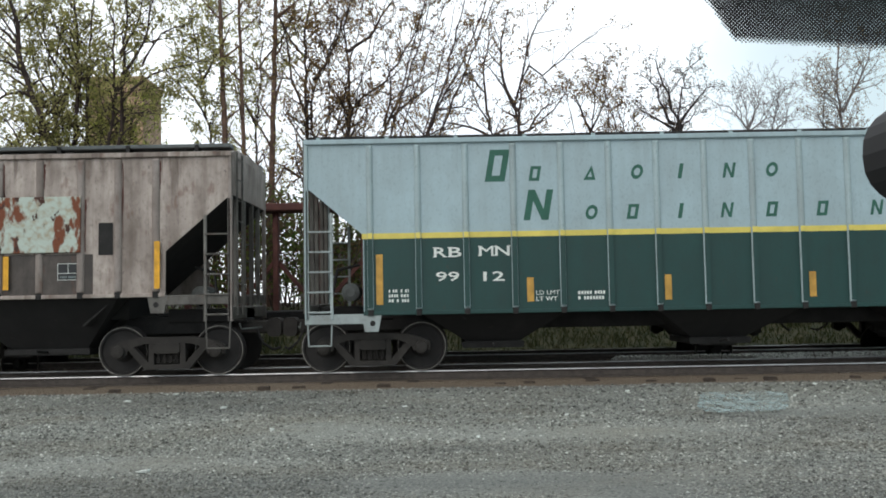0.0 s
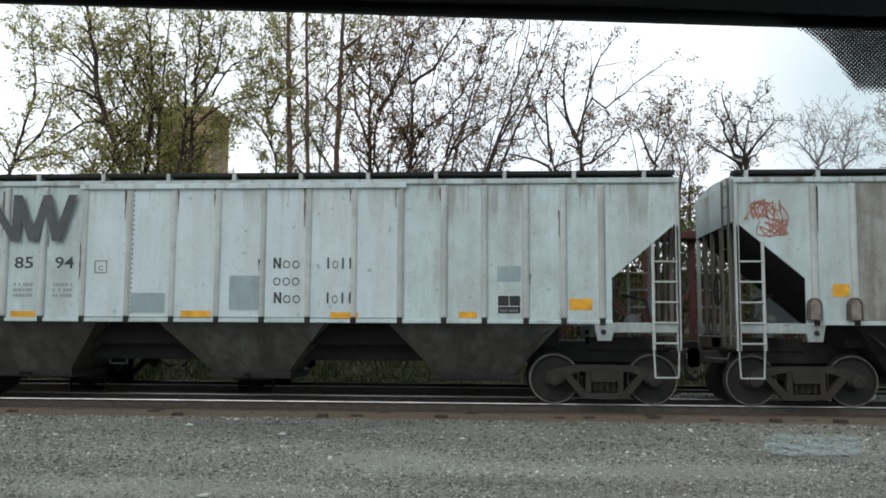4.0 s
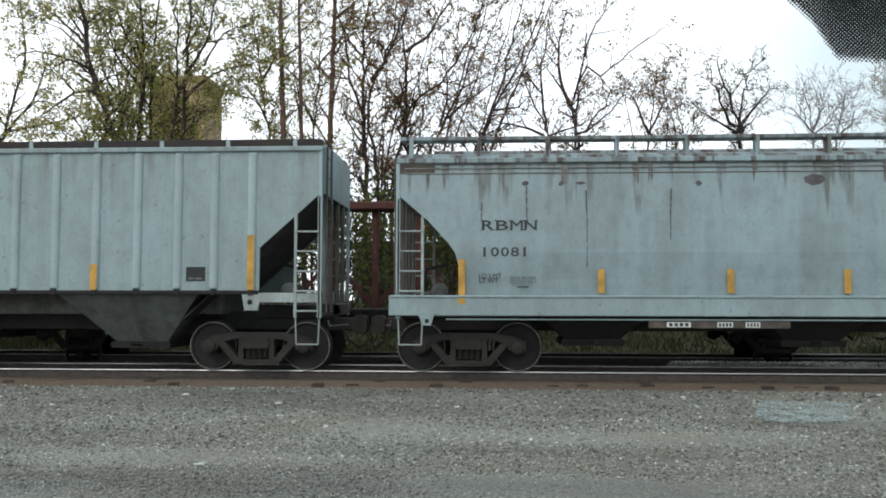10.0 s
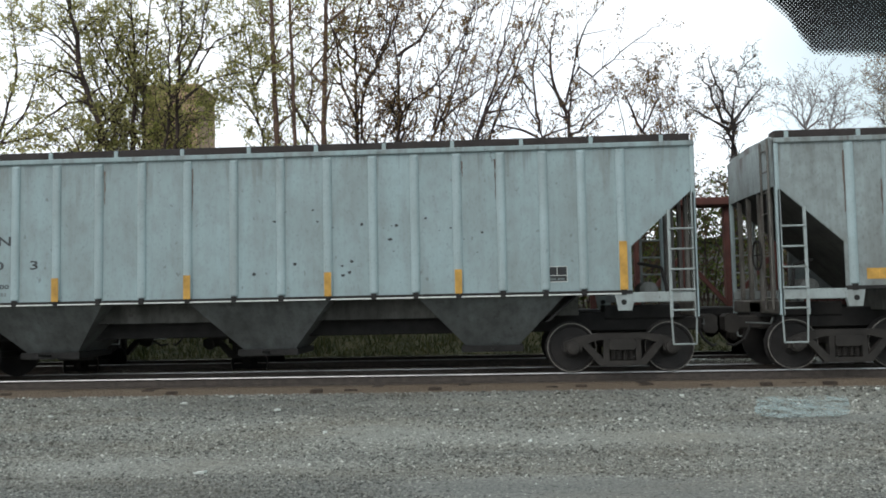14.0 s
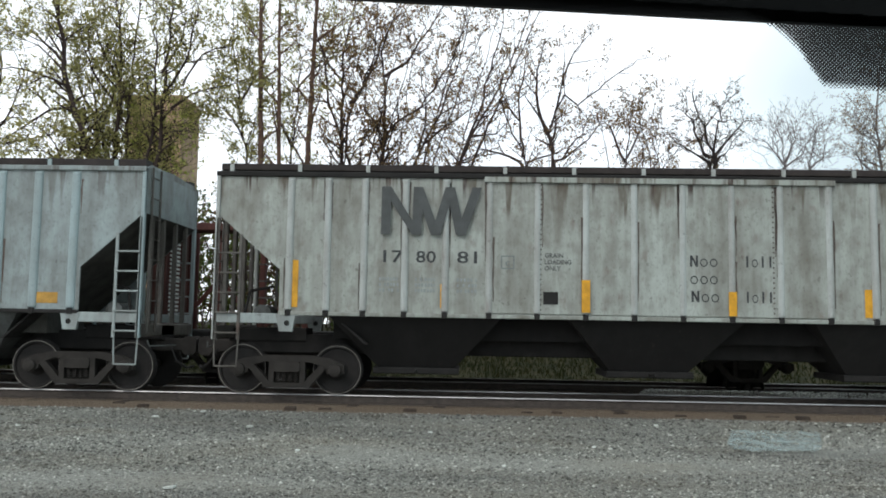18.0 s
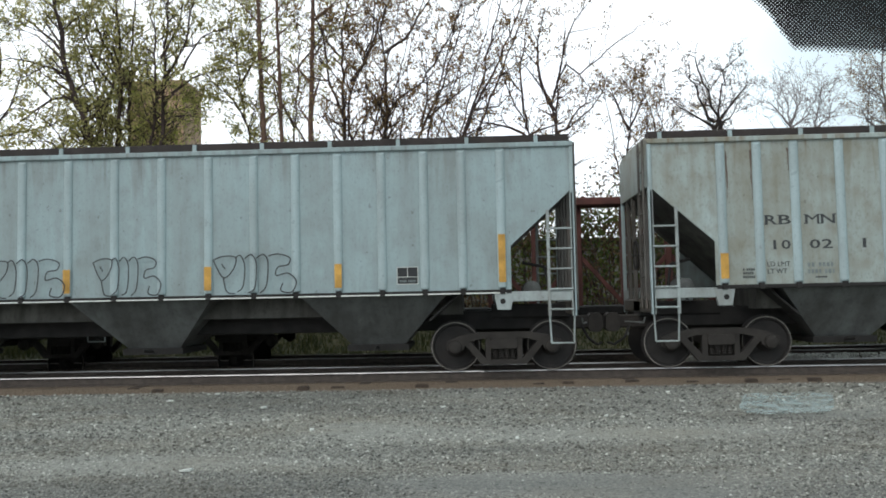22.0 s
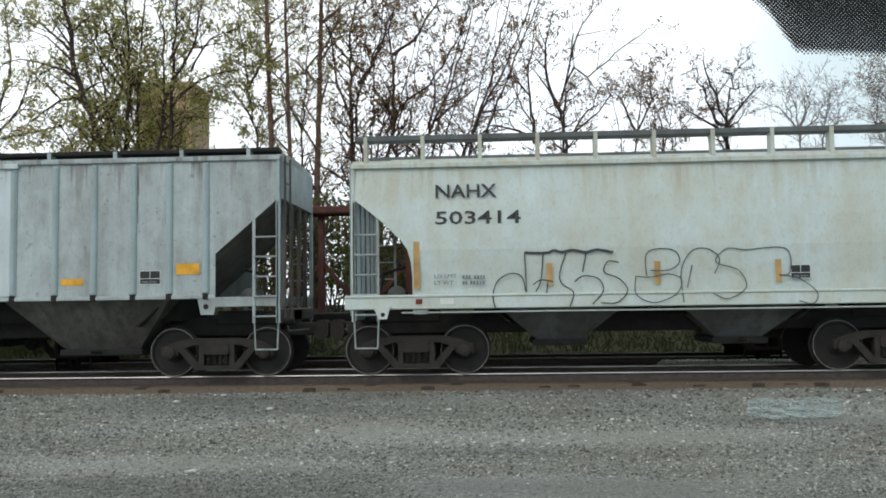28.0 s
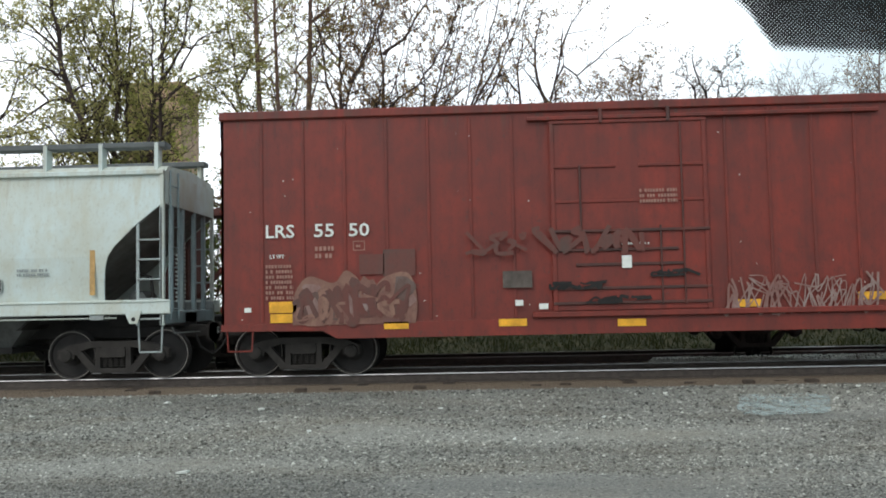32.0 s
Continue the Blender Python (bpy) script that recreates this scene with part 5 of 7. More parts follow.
def plate(car, x, z, w, h, y, lined=True):
    """The small consolidated stencil: a black panel ruled in white."""
    p = panel(car, "stencil_panel", x, z, w, h, y, STENCIL, "small black stencil panel ruled in white")
    if lined:
        m, e = Mesh(), 0.009
        for a, b, c, d in ((0, w, 0, e), (0, w, h - e, h), (0, e, 0, h), (w - e, w, 0, h), (0, w, h * 0.40, h * 0.40 + e), (w * 0.5 - e / 2, w * 0.5 + e / 2, h * 0.4, h)):
            m.box(x + a, x + b, y - 0.0055, y - 0.004, z + c, z + d)
        part("stencil_ruling", m, LETTER_WHITE, p)
    bars("stencil_print", x + 0.05, z + h * 0.12, w - 0.1, h * 0.2, 1, y - 0.0042, GREY_LETTER, p, 3)


def small_print(car, x, z, y, material=BLACK, seed=3, w=1.25, h=0.24, figures=()):
    """The load limit and light weight lines: their words, then figures too small to read."""
    if w > 1:
        put_text(car, "LD LMT", x, z + h * 0.58, 0.40, 0.085, y, material)
        put_text(car, "LT WT", x, z + h * 0.05, 0.34, 0.085, y, material)
        for k, text in enumerate(figures):
            put_text(car, text, x + w - 0.57 + 0.05 * (6 - len(text)), z + h * (0.58 - 0.53 * k), 0.085 * len(text) + 0.02, 0.085, y, material)
        if len(figures) < 2:
            bars("stencil_print", x + w - 0.55, z, 0.46, h if not figures else h * 0.5, 2 if not figures else 1, y, GREY_LETTER if material == BLACK else material, car, seed)
        part("date_box", Mesh().box(x + w - 0.42, x + w - 0.22, y - 0.003, y, z - 0.075, z - 0.05), material, car)
    else:
        bars("stencil_print", x, z, w, h, 2, y, material, car, seed)


def tapes(car, y, rows):
    ribbed = [a_ribs(CARS[i][2]) for i in (5, 7, 10, 11) if CARS[i][0] == car]
    bright = car in [CARS[i][0] for i in (1, 3, 4, 9, 12, 15)]
    raised = [CARS[i][2] for i in (3, 4, 9, 12) if CARS[i][0] == car]
    for x, z, w, h in rows:
        yy = y
        if raised and 4.85 < x < raised[0] - 5.0:
            yy = -1.508
            if w < 0.2:
                ribs = [4.98 + k * (raised[0] - 9.96) / 7 for k in range(8)]
                x, yy = min(ribs, key=lambda r: abs(r - x - w / 2)) - w / 2, -1.536
        if ribbed and w < 0.2:
            near = min(ribbed[0], key=lambda r: abs(r - x - w / 2))
            x, yy = near - w / 2, -1.532
        part("reflector_tape", Mesh().box(x, x + w, yy - 0.005, yy, z, z + h), YELLOW if bright else TAPE_FADED if car in [CARS[i][0] for i in (13, 14)] else TAPE_DULL, car, "yellow reflective strip")


def reading_marks(i, a, b, groups, zt, zn):
    """Owner's letters and the car number, split by the ribs."""
    car, y, L = CARS[i]
    put_text(car, "RB", a[0], zt, a[1] - a[0], 0.17, y, serif=True)
    put_text(car, "MN", b[0], zt, b[1] - b[0], 0.17, y, serif=True)
    for text, x, w in groups:
        put_text(car, text, x, zn, w, 0.165, y, name="car_number", serif=len(text) > 1)
    return car, y, L


car, y, L = CARS[2]
NARROW = ((0.1, 0), (0.1, 1), (0.85, 0), (0.85, 1))
for z, row in ((3.42, ((4.05, 4), (5.04, 3), (5.88, 12), (6.66, 2), (7.56, 0), (8.32, 12), (10.12, 12))), (2.70, ((5.04, 14), (5.8, 4), (6.64, 2), (7.5, 0), (8.31, 4), (9.22, 4), (10.2, 0)))):
    for x, sides in row:
        if sides == 0:
            zigzag(car, x, z, 0.2, 0.27, y - 0.001, LETTER_GREEN, NARROW, 0.05, 0.18, "company_letter_shape")
        elif sides == 4:
            sign_shape(car, x, z, 0.19, 0.27, y, LETTER_GREEN, stroke=0.30)
        else:
            ring_shape(car, x, z, 0.22, 0.27, y, LETTER_GREEN, sides=sides)
sign_shape(car, 3.26, 3.42, 0.36, 0.58, y, LETTER_GREEN, stroke=0.3)
zigzag(car, 3.96, 2.71, 0.44, 0.55, y, LETTER_GREEN, NARROW, 0.12, 0.18, "company_letter_shape")
put_text(car, "RB", 2.32, 2.07, 0.5, 0.18, y - 0.008, LETTER_WHITE, serif=True)
put_text(car, "MN", 3.13, 2.08, 0.55, 0.18, y - 0.008, LETTER_WHITE, serif=True)
put_text(car, "99", 2.35, 1.64, 0.42, 0.17, y - 0.008, LETTER_WHITE, "car_number")
put_text(car, "12", 3.2, 1.63, 0.38, 0.17, y - 0.008, LETTER_WHITE, "car_number")
put_text(car, "LD LMT", 4.14, 1.37, 0.42, 0.075, y - 0.008, LETTER_WHITE)
put_text(car, "LT WT", 4.14, 1.26, 0.38, 0.075, y - 0.008, LETTER_WHITE)
small_print(car, 4.89, 1.27, y - 0.008, LETTER_WHITE, 2, 0.5, 0.19)
bars("stencil_print", 1.5, 1.28, 0.36, 0.26, 3, y - 0.008, LETTER_WHITE, car, 5)
plate(car, 12.7, 1.33, 0.46, 0.32, y - 0.008)
bars("stencil_print", 13.42, 1.26, 0.3, 0.3, 3, y - 0.008, LETTER_WHITE, car, 6)
placard = panel(car, "placard", 14.33, 2.87, 0.27, 0.22, y, ORANGE, "small orange placard with a yellow mark")
part("placard_mark", Mesh().box(14.41, 14.52, y - 0.006, y - 0.004, 2.92, 2.98), YELLOW, placard)
panel(car, "green_lower_sheet", 1.07, 1.12, L - 2.14, 1.30, y + 0.0, GREEN, "dark green lower half of the side")
panel(car, "yellow_stripe", 1.03, 2.42, L - 2.06, 0.10, y - 0.002, STRIPE, "yellow stripe along the side")
for k in range(16):
    x = 1.18 + 0.863 * k
    panel(car, "rib_green_part", x - 0.045, 1.18, 0.09, 1.24, -1.537, GREEN)
    panel(car, "rib_yellow_part", x - 0.045, 2.42, 0.09, 0.10, -1.537, STRIPE)
tapes(car, y - 0.008, [(1.28, 1.24, 0.12, 0.9), (3.98, 1.25, 0.12, 0.43), (6.45, 1.24, 0.12, 0.45), (9.04, 1.25, 0.12, 0.45), (11.7, 1.24, 0.11, 0.47), (13.98, 1.29, 0.12, 0.86)])

car, y, L = reading_marks(5, (2.85, 3.31), (3.55, 4.09), (("100", 2.76, 0.54), ("19", 3.57, 0.31)), 2.68, 2.24)
small_print(car, 2.8, 1.58, y)
plate(car, 13.27, 1.66, 0.36, 0.26, y, False)
tapes(car, y, [(1.14, 1.5, 0.17, 0.92)] + [(x, 1.5, 0.13, 0.47) for x in (4.12, 6.39, 8.98, 11.45)] + [(14.42, 1.5, 0.13, 1.0)])
tag(car, ("fist",), 0.12, 2.80, 1.1, 1.22, -1.548, BLACK, 0.024)
car, y, L = reading_marks(7, (2.04, 2.5), (2.78, 3.28), (("10", 2.12, 0.27), ("00", 2.75, 0.4), ("3", 3.65, 0.15)), 2.54, 2.09)
small_print(car, 2.04, 1.6, y, figures=("205000",))
tapes(car, y, [(1.17, 1.5, 0.15, 0.86)] + [(x, 1.49, 0.13, 0.43) for x in (4.11, 6.6, 9.2, 11.5)] + [(14.4, 1.5, 0.14, 0.86)])
plate(car, 13.15, 1.66, 0.36, 0.28, y)
car, y, L = reading_marks(8, (2.88, 3.3), (3.5, 4.01), (("100", 2.79, 0.56), ("20", 3.5, 0.42)), 2.66, 2.22)
small_print(car, 2.88, 1.6, y)
tapes(car, y, [(1.51, 1.6, 0.42, 0.19), (4.32, 1.61, 0.45, 0.12), (6.95, 1.62, 0.36, 0.13), (8.52, 1.62, 0.42, 0.13), (10.89, 1.6, 0.42, 0.13), (13.89, 1.6, 0.42, 0.2)])
plate(car, 12.49, 1.66, 0.36, 0.24, y)
car, y, L = reading_marks(10, (2.07, 2.50), (2.76, 3.29), (("10", 2.10, 0.33), ("01", 2.80, 0.28), ("3", 3.72, 0.18)), 2.48, 2.16)
small_print(car, 2.07, 1.68, y, figures=("205200", "62800"))
tapes(car, y, [(1.41, 1.55, 0.14, 0.92)] + [(x, 1.58, 0.13, 0.43) for x in (4.39, 6.86, 9.09, 11.52)] + [(14.38, 1.62, 0.13, 0.86)])
plate(car, 12.7, 1.62, 0.38, 0.31, y)
for x, w in ((5.18, 1.36), (7.17, 1.16), (9.38, 1.4)):
    tag(car, ("claw",), x, 1.54, w, 0.70, -1.552, BLACK, 0.024)
car, y, L = reading_marks(11, (2.04, 2.49), (2.74, 3.26), (("10", 2.12, 0.35), ("02", 2.80, 0.40), ("1", 3.72, 0.06)), 2.54, 2.10)
small_print(car, 2.05, 1.66, y)
tapes(car, y, [(1.31, 1.6, 0.14, 0.45)] + [(x, 1.48, 0.14, 0.43) for x in (4.27, 6.7, 9.23, 11.6)] + [(14.3, 1.5, 0.13, 0.9)])
plate(car, 12.6, 1.62, 0.38, 0.28, y)

for i in (7, 10, 11):
    bars("stencil_print", 1.62, 1.60, 0.22, 0.2, 3, CARS[i][1], BLACK, CARS[i][0], 50 + i)
car, y, L = CARS[5]
frame_line = Mesh()
for a, b in (((4.45, 2.34), (4.67, 2.34)), ((4.67, 2.34), (4.67, 2.56)), ((4.67, 2.56), (4.45, 2.56)), ((4.45, 2.56), (4.45, 2.34))):
    ribbon(frame_line, [a, b], 0.022, y - 0.002)
part("stencil_outline", frame_line, BLACK, car)
put_text(car, "C", 4.52, 2.37, 0.07, 0.09, y - 0.002)
bars("stencil_print", 4.49, 2.49, 0.14, 0.05, 1, y - 0.002, BLACK, car, 8)
car, y, L = CARS[7]
rnd = random.Random(5)
for k in range(26):
    x, z, w = rnd.uniform(7.6, 12.2), rnd.uniform(1.7, 3.1), rnd.uniform(0.012, 0.045)
    pts = [(x + w * rnd.uniform(0.6, 1.3) * math.cos(j * math.tau / 7), z + w * rnd.uniform(0.4, 1.0) * math.sin(j * math.tau / 7)) for j in range(7)]
    part("paint_chip", Mesh().prism(pts, y - 0.002, y), BLACK, car)

for i, groups in ((3, (("17", 2.96), ("85", 3.64), ("94", 4.42))), (4, (("17", 3.03), ("85", 3.66), ("05", 4.38))), (9, (("17", 3.07), ("80", 3.66), ("81", 4.4)))):
    car, y, L = CARS[i]
    zigzag(car, 3.02, 2.93, 1.8, 0.87, -1.549, EMBLEM)
    for text, x in groups:
        put_text(car, text, x, 2.43, 0.36, 0.22, y, name="car_number")
    for x, z, w, n in ((8.55, 2.43, 0.52, 3), (9.5, 2.43, 0.54, 4), (8.55, 2.12, 0.52, 3), (8.57, 1.8, 0.52, 3), (9.5, 1.8, 0.54, 4)):
        word_blocks(car, x, z, w, 0.2, n, -1.508, BLACK, z != 2.12)
    for k, x in enumerate((3.0, 3.65, 4.4)):
        bars("stencil_print", x, 1.90, 0.36, 0.30, 3, y, FAINT, car, 20 + k)
    plate(car, 12.62, 1.62, 0.42, 0.34, y)
    panel(car, "grey_patch", 12.62, 2.2, 0.42, 0.28, y, GREYISH, "small grey repainted patch")
    sq = Mesh()
    for a, b in (((5.2, 2.35), (5.42, 2.35)), ((5.42, 2.35), (5.42, 2.57)), ((5.42, 2.57), (5.2, 2.57)), ((5.2, 2.57), (5.2, 2.35))):
        ribbon(sq, [a, b], 0.02, -1.506)
    part("stencil_outline", sq, GREY_LETTER, car)
    put_text(car, "C", 5.27, 2.39, 0.08, 0.09, -1.506, GREY_LETTER)
car, y, L = CARS[3]
tapes(car, y, [(1.46, 1.95, 0.24, 0.44), (3.61, 1.53, 0.47, 0.11), (6.85, 1.54, 0.55, 0.12), (9.61, 1.53, 0.5, 0.11), (11.93, 1.55, 0.32, 0.11), (13.9, 1.7, 0.4, 0.2)])
panel(car, "grey_patch", 5.9, 1.62, 0.64, 0.36, -1.505, GREYISH, "grey overpainted patch")
panel(car, "grey_patch", 7.74, 1.68, 0.6, 0.62, -1.505, GREYISH, "grey overpainted patch")
panel(car, "dark_box", 1.45, 1.68, 0.28, 0.2, y - 0.02, UNDER)
for i in (3, 4, 9, 12):
    car, y, L = CARS[i]
    for x in (5.90, 10.02):
        m = Mesh()
        for k in range(26):
            z = 1.62 + k * 0.09
            m.add([(x + dx, -1.5035 - dy, z + dz) for dx, dy, dz in ((-0.02, 0, 0), (0, 0, -0.02), (0.02, 0, 0), (0, 0, 0.02), (0, 0.01, 0))], [(0, 1, 4), (1, 2, 4), (2, 3, 4), (3, 0, 4)])
        tagged(part("rivet_row", m, BRACKET, car, "vertical row of dark rivets"), kind="stuff")
car, y, L = CARS[4]
part("streaked_sheet", Mesh().box(L - 4.86, L - 4.26, -1.482, -1.474, 1.53, 3.96), STREAKED, car, "side sheet with heavy brown runs")
part("streaked_sheet", Mesh().box(2.12, 2.66, -1.482, -1.474, 1.53, 3.96), STREAKED, car)
mids = [4.98 + k * (L - 9.96) / 7 for k in range(8)]
rnd = random.Random(44)
for x in [1.37, 2.05, 2.72, 3.46, 4.19] + mids + [L - 4.19, L - 2.72]:
    tall, half = (0.66, 0.12) if x == mids[1] else (0.40, 0.13) if x < 5 else (0.36, 0.11)
    tall *= rnd.uniform(0.92, 1.06)
    x -= 0.05
    arch = [(-half, 0), (half, 0), (half * 0.95, tall * 0.72), (half * 0.75, tall * 0.9), (half * 0.3, tall), (-half * 0.3, tall), (-half * 0.75, tall * 0.9), (-half * 0.95, tall * 0.72)]
    br = part("side_bracket", Mesh().prism([(x + px, 1.53 + pz) for px, pz in arch], -1.585, -1.50), BRACKET, car, "rusty bracket at the foot of the side")
    # Paler inset front: the lit face of the bracket given by colour.
    part("bracket_face", Mesh().prism([(x + px * 0.62, 1.55 + pz * 0.86) for px, pz in arch], -1.60, -1.584), BRACKET_LIT, br)
tapes(car, y - 0.002, [(1.66, 1.95, 0.28, 0.22), (2.85, 1.7, 0.44, 0.13), (5.05, 1.68, 0.5, 0.13), (6.73, 1.67, 0.55, 0.14), (9.52, 1.66, 0.54, 0.14), (11.95, 1.69, 0.43, 0.14), (14.02, 1.78, 0.4, 0.19)])
for x, w, h, seed in ((7.5, 0.72, 0.44, 94), (10.12, 0.7, 0.34, 96)):
    scribble(car, x, 1.70, w, h, -1.508, STENCIL, 13, seed, 0.06, label="dense black sprayed tag with pale outlines")
    scribble(car, x + 0.05, 1.66, w - 0.05, h * 0.5, -1.516, LETTER_WHITE, 7, seed + 1, 0.018, label="pale outlines of the black tag")
scribble(car, 0.2, 3.32, 0.5, 0.32, y - 0.002, FADED_RED, 11, 91, 0.02, label="faded red sprayed tag")
scribble(car, 0.48, 3.02, 0.28, 0.32, y - 0.002, FADED_RED, 7, 92, 0.02, label="faded red sprayed tag")
scribble(car, 11.9, 1.82, 0.4, 0.2, y - 0.002, FADED_RED, 10, 93, 0.02, label="faded red sprayed tag")
car, y, L = CARS[9]
tapes(car, y - 0.002, [(4.11, 1.62, 0.14, 0.43), (6.41, 1.58, 0.15, 0.58), (9.1, 1.56, 0.14, 0.43), (11.61, 1.57, 0.13, 0.5), (14.5, 1.6, 0.14, 0.88), (1.4, 1.6, 0.14, 0.85)])
for k, (text, w) in enumerate((("GRAIN", 0.30), ("LOADING", 0.43), ("ONLY", 0.26))):
    put_text(car, text, 5.97, 2.55 - k * 0.115, w * 1.1, 0.085, -1.506, EMBLEM)
panel(car, "dark_patch", 5.95, 1.72, 0.26, 0.22, -1.505, UNDER, "dark painted-out patch")

car, y, L = CARS[12]
for k in range(5):
    panel(car, "emblem_bar", 1.01, 3.18 + k * 0.108, 1.0 - 0.03 * k, 0.055, -1.55, EMBLEM)
zigzag(car, 1.9, 3.18, 0.62, 0.5, -1.552, EMBLEM, ((0.1, 0), (0.1, 1), (0.8, 0), (0.8, 1)), 0.17, 0.25)
steps = ((0, 0, 0.62, 0.13), (0.47, 0.13, 0.62, 0.19), (0, 0.19, 0.62, 0.31), (0, 0.31, 0.15, 0.37), (0, 0.37, 0.62, 0.5))
shape = Mesh()
for k, (a, b, c, d) in enumerate(steps):
    shape.add([(2.6 + px + 0.25 * pz, -1.552 - 0.0004 * k, 3.18 + pz) for px, pz in ((a, b), (c, b), (c, d), (a, d))], [(0, 1, 2, 3)])
part("company_emblem", shape, EMBLEM, car)
panel(car, "dark_box", 1.56, 1.74, 0.26, 0.21, y - 0.002, BRACKET)
for k, text in enumerate("NS"):
    put_text(car, text, 2.2 + 0.28 * k, 2.74, 0.15, 0.21, y)
for text, x, w in (("25", 2.19, 0.4), ("50", 2.97, 0.4), ("26", 3.71, 0.41)):
    for k, figure in enumerate(text):
        put_text(car, figure, x + k * (w - 0.14), 2.32, 0.15, 0.21, y, name="car_number")
for k, x in enumerate((2.2, 2.95, 3.7)):
    bars("stencil_print", x, 1.84, 0.36, 0.18, 2, y, FAINT, car, 30 + k)
tapes(car, y - 0.002, [(1.47, 2.05, 0.46, 0.13), (3.66, 1.67, 0.49, 0.13), (6.09, 1.68, 0.45, 0.12), (9.43, 1.68, 0.46, 0.11), (11.78, 1.73, 0.42, 0.12), (13.93, 1.9, 0.43, 0.2)])
plate(car, 13.25, 1.73, 0.39, 0.25, y)
tag(car, ("hump", "loop", "hump", "box"), 7.2, 1.68, 1.5, 0.34, -1.51, GREY_LETTER, 0.03)
tag(car, ("hump", "hump", "loop", "curl"), 8.6, 1.62, 0.9, 0.3, -1.51, GREY_LETTER, 0.03)

car, y, L = CARS[6]
put_text(car, "RBMN", 1.55, 2.57, 0.98, 0.18, y - 0.005, serif=True)
put_text(car, "10081", 1.53, 2.10, 0.86, 0.17, y - 0.005, name="car_number", serif=True)
small_print(car, 1.5, 1.62, y - 0.004, BLACK, 7, 1.1, 0.16)
plate(car, 10.65, 1.74, 0.52, 0.33, y)
bars("stencil_print", 13.2, 1.86, 0.72, 0.16, 2, y, EMBLEM, car, 17)
bars("stencil_print", 11.6, 1.92, 0.5, 0.16, 2, y, EMBLEM, car, 18)
for z in (3.60, 3.69, 3.77):
    part("side_seam", Mesh().box(0.15, 10.2, -1.492, -1.46, z, z + 0.018, 0.004), SLOPE_GREY, car, "thin grey pipe seam below the roof")
part("stained_sheet", Mesh().box(0.06, 0.70, -1.486, -1.462, 3.615, 3.765, 0.004), BRACKET, car, "dark rust stain at the roof corner")
rnd = random.Random(12)
for x, z, w, h in ((2.33, 3.42, 0.07, 0.05), (2.97, 3.41, 0.05, 0.04), (3.31, 3.42, 0.09, 0.03), (5.4, 3.4, 0.06, 0.05), (7.4, 3.45, 0.22, 0.1), (10.2, 3.36, 0.07, 0.09), (11.15, 3.38, 0.08, 0.08), (12.0, 3.38, 0.13, 0.09), (13.0, 3.42, 0.09, 0.08)):
    pts = [(x + w * rnd.uniform(0.7, 1.2) * math.cos(j * 0.9), z + h * rnd.uniform(0.7, 1.2) * math.sin(j * 0.9)) for j in range(7)]
    part("dark_spot", Mesh().prism(pts, -1.492, -1.478), SPOT, car, "dark scorched spot on the side")
for x, top, low in ((2.33, 3.36, 2.76), (3.40, 3.28, 2.0), (1.53, 3.06, 2.78), (4.9, 3.3, 2.5), (13.9, 3.2, 2.6)):
    z = top
    while z > low:
        h = rnd.uniform(0.04, 0.2)
        x += rnd.uniform(-0.008, 0.008)
        part("dark_run", Mesh().prism([(x, z), (x + 0.02, z), (x + 0.015, z - h), (x + 0.005, z - h)], -1.545, -1.50), SPOT, car, "thin dark run of grease")
        z -= h + rnd.uniform(-0.01, 0.05)
for x, w, low in ((2.95, 0.22, 2.9), (4.25, 0.1, 3.2), (4.52, 0.1, 3.3), (6.3, 0.15, 3.2), (8.6, 0.18, 3.1), (11.05, 0.16, 3.3), (12.3, 0.2, 3.2), (13.6, 0.14, 3.3)):
    for j in range(3):
        a, top, foot = x + w * rnd.uniform(0, 0.8), 3.79 - rnd.uniform(0, 0.06), low + rnd.uniform(0.05, 0.45)
        half = w * rnd.uniform(0.08, 0.22)
        pts = [(a - half, top), (a + half, top), (a + half * rnd.uniform(0.5, 0.9), (top + foot) / 2), (a + rnd.uniform(-0.2, 0.2) * half, foot), (a - half * rnd.uniform(0.5, 0.9), (top + foot) / 2)]
        part("rust_run", Mesh().prism(pts, -1.487 - 0.0006 * j, -1.474), RUN, car, "faint brown run below the roof")
beam = part("brake_beam", Mesh().box(4.5, 6.95, -1.44, -1.38, 0.83, 0.97, 0.01), BRACKET, car, "low beam with white labels under the car")
for x, w in ((4.81, 0.42), (5.69, 0.27), (6.18, 0.25)):
    lb = part("white_label", Mesh().box(x, x + w, -1.445, -1.44, 0.85, 0.94), LETTER_WHITE, beam)
    bars_at = Mesh()
    for j in range(4):
        bars_at.box(x + w * (0.1 + 0.22 * j), x + w * (0.24 + 0.22 * j), -1.447, -1.445, 0.865, 0.925)
    part("label_print", bars_at, BLACK, lb)
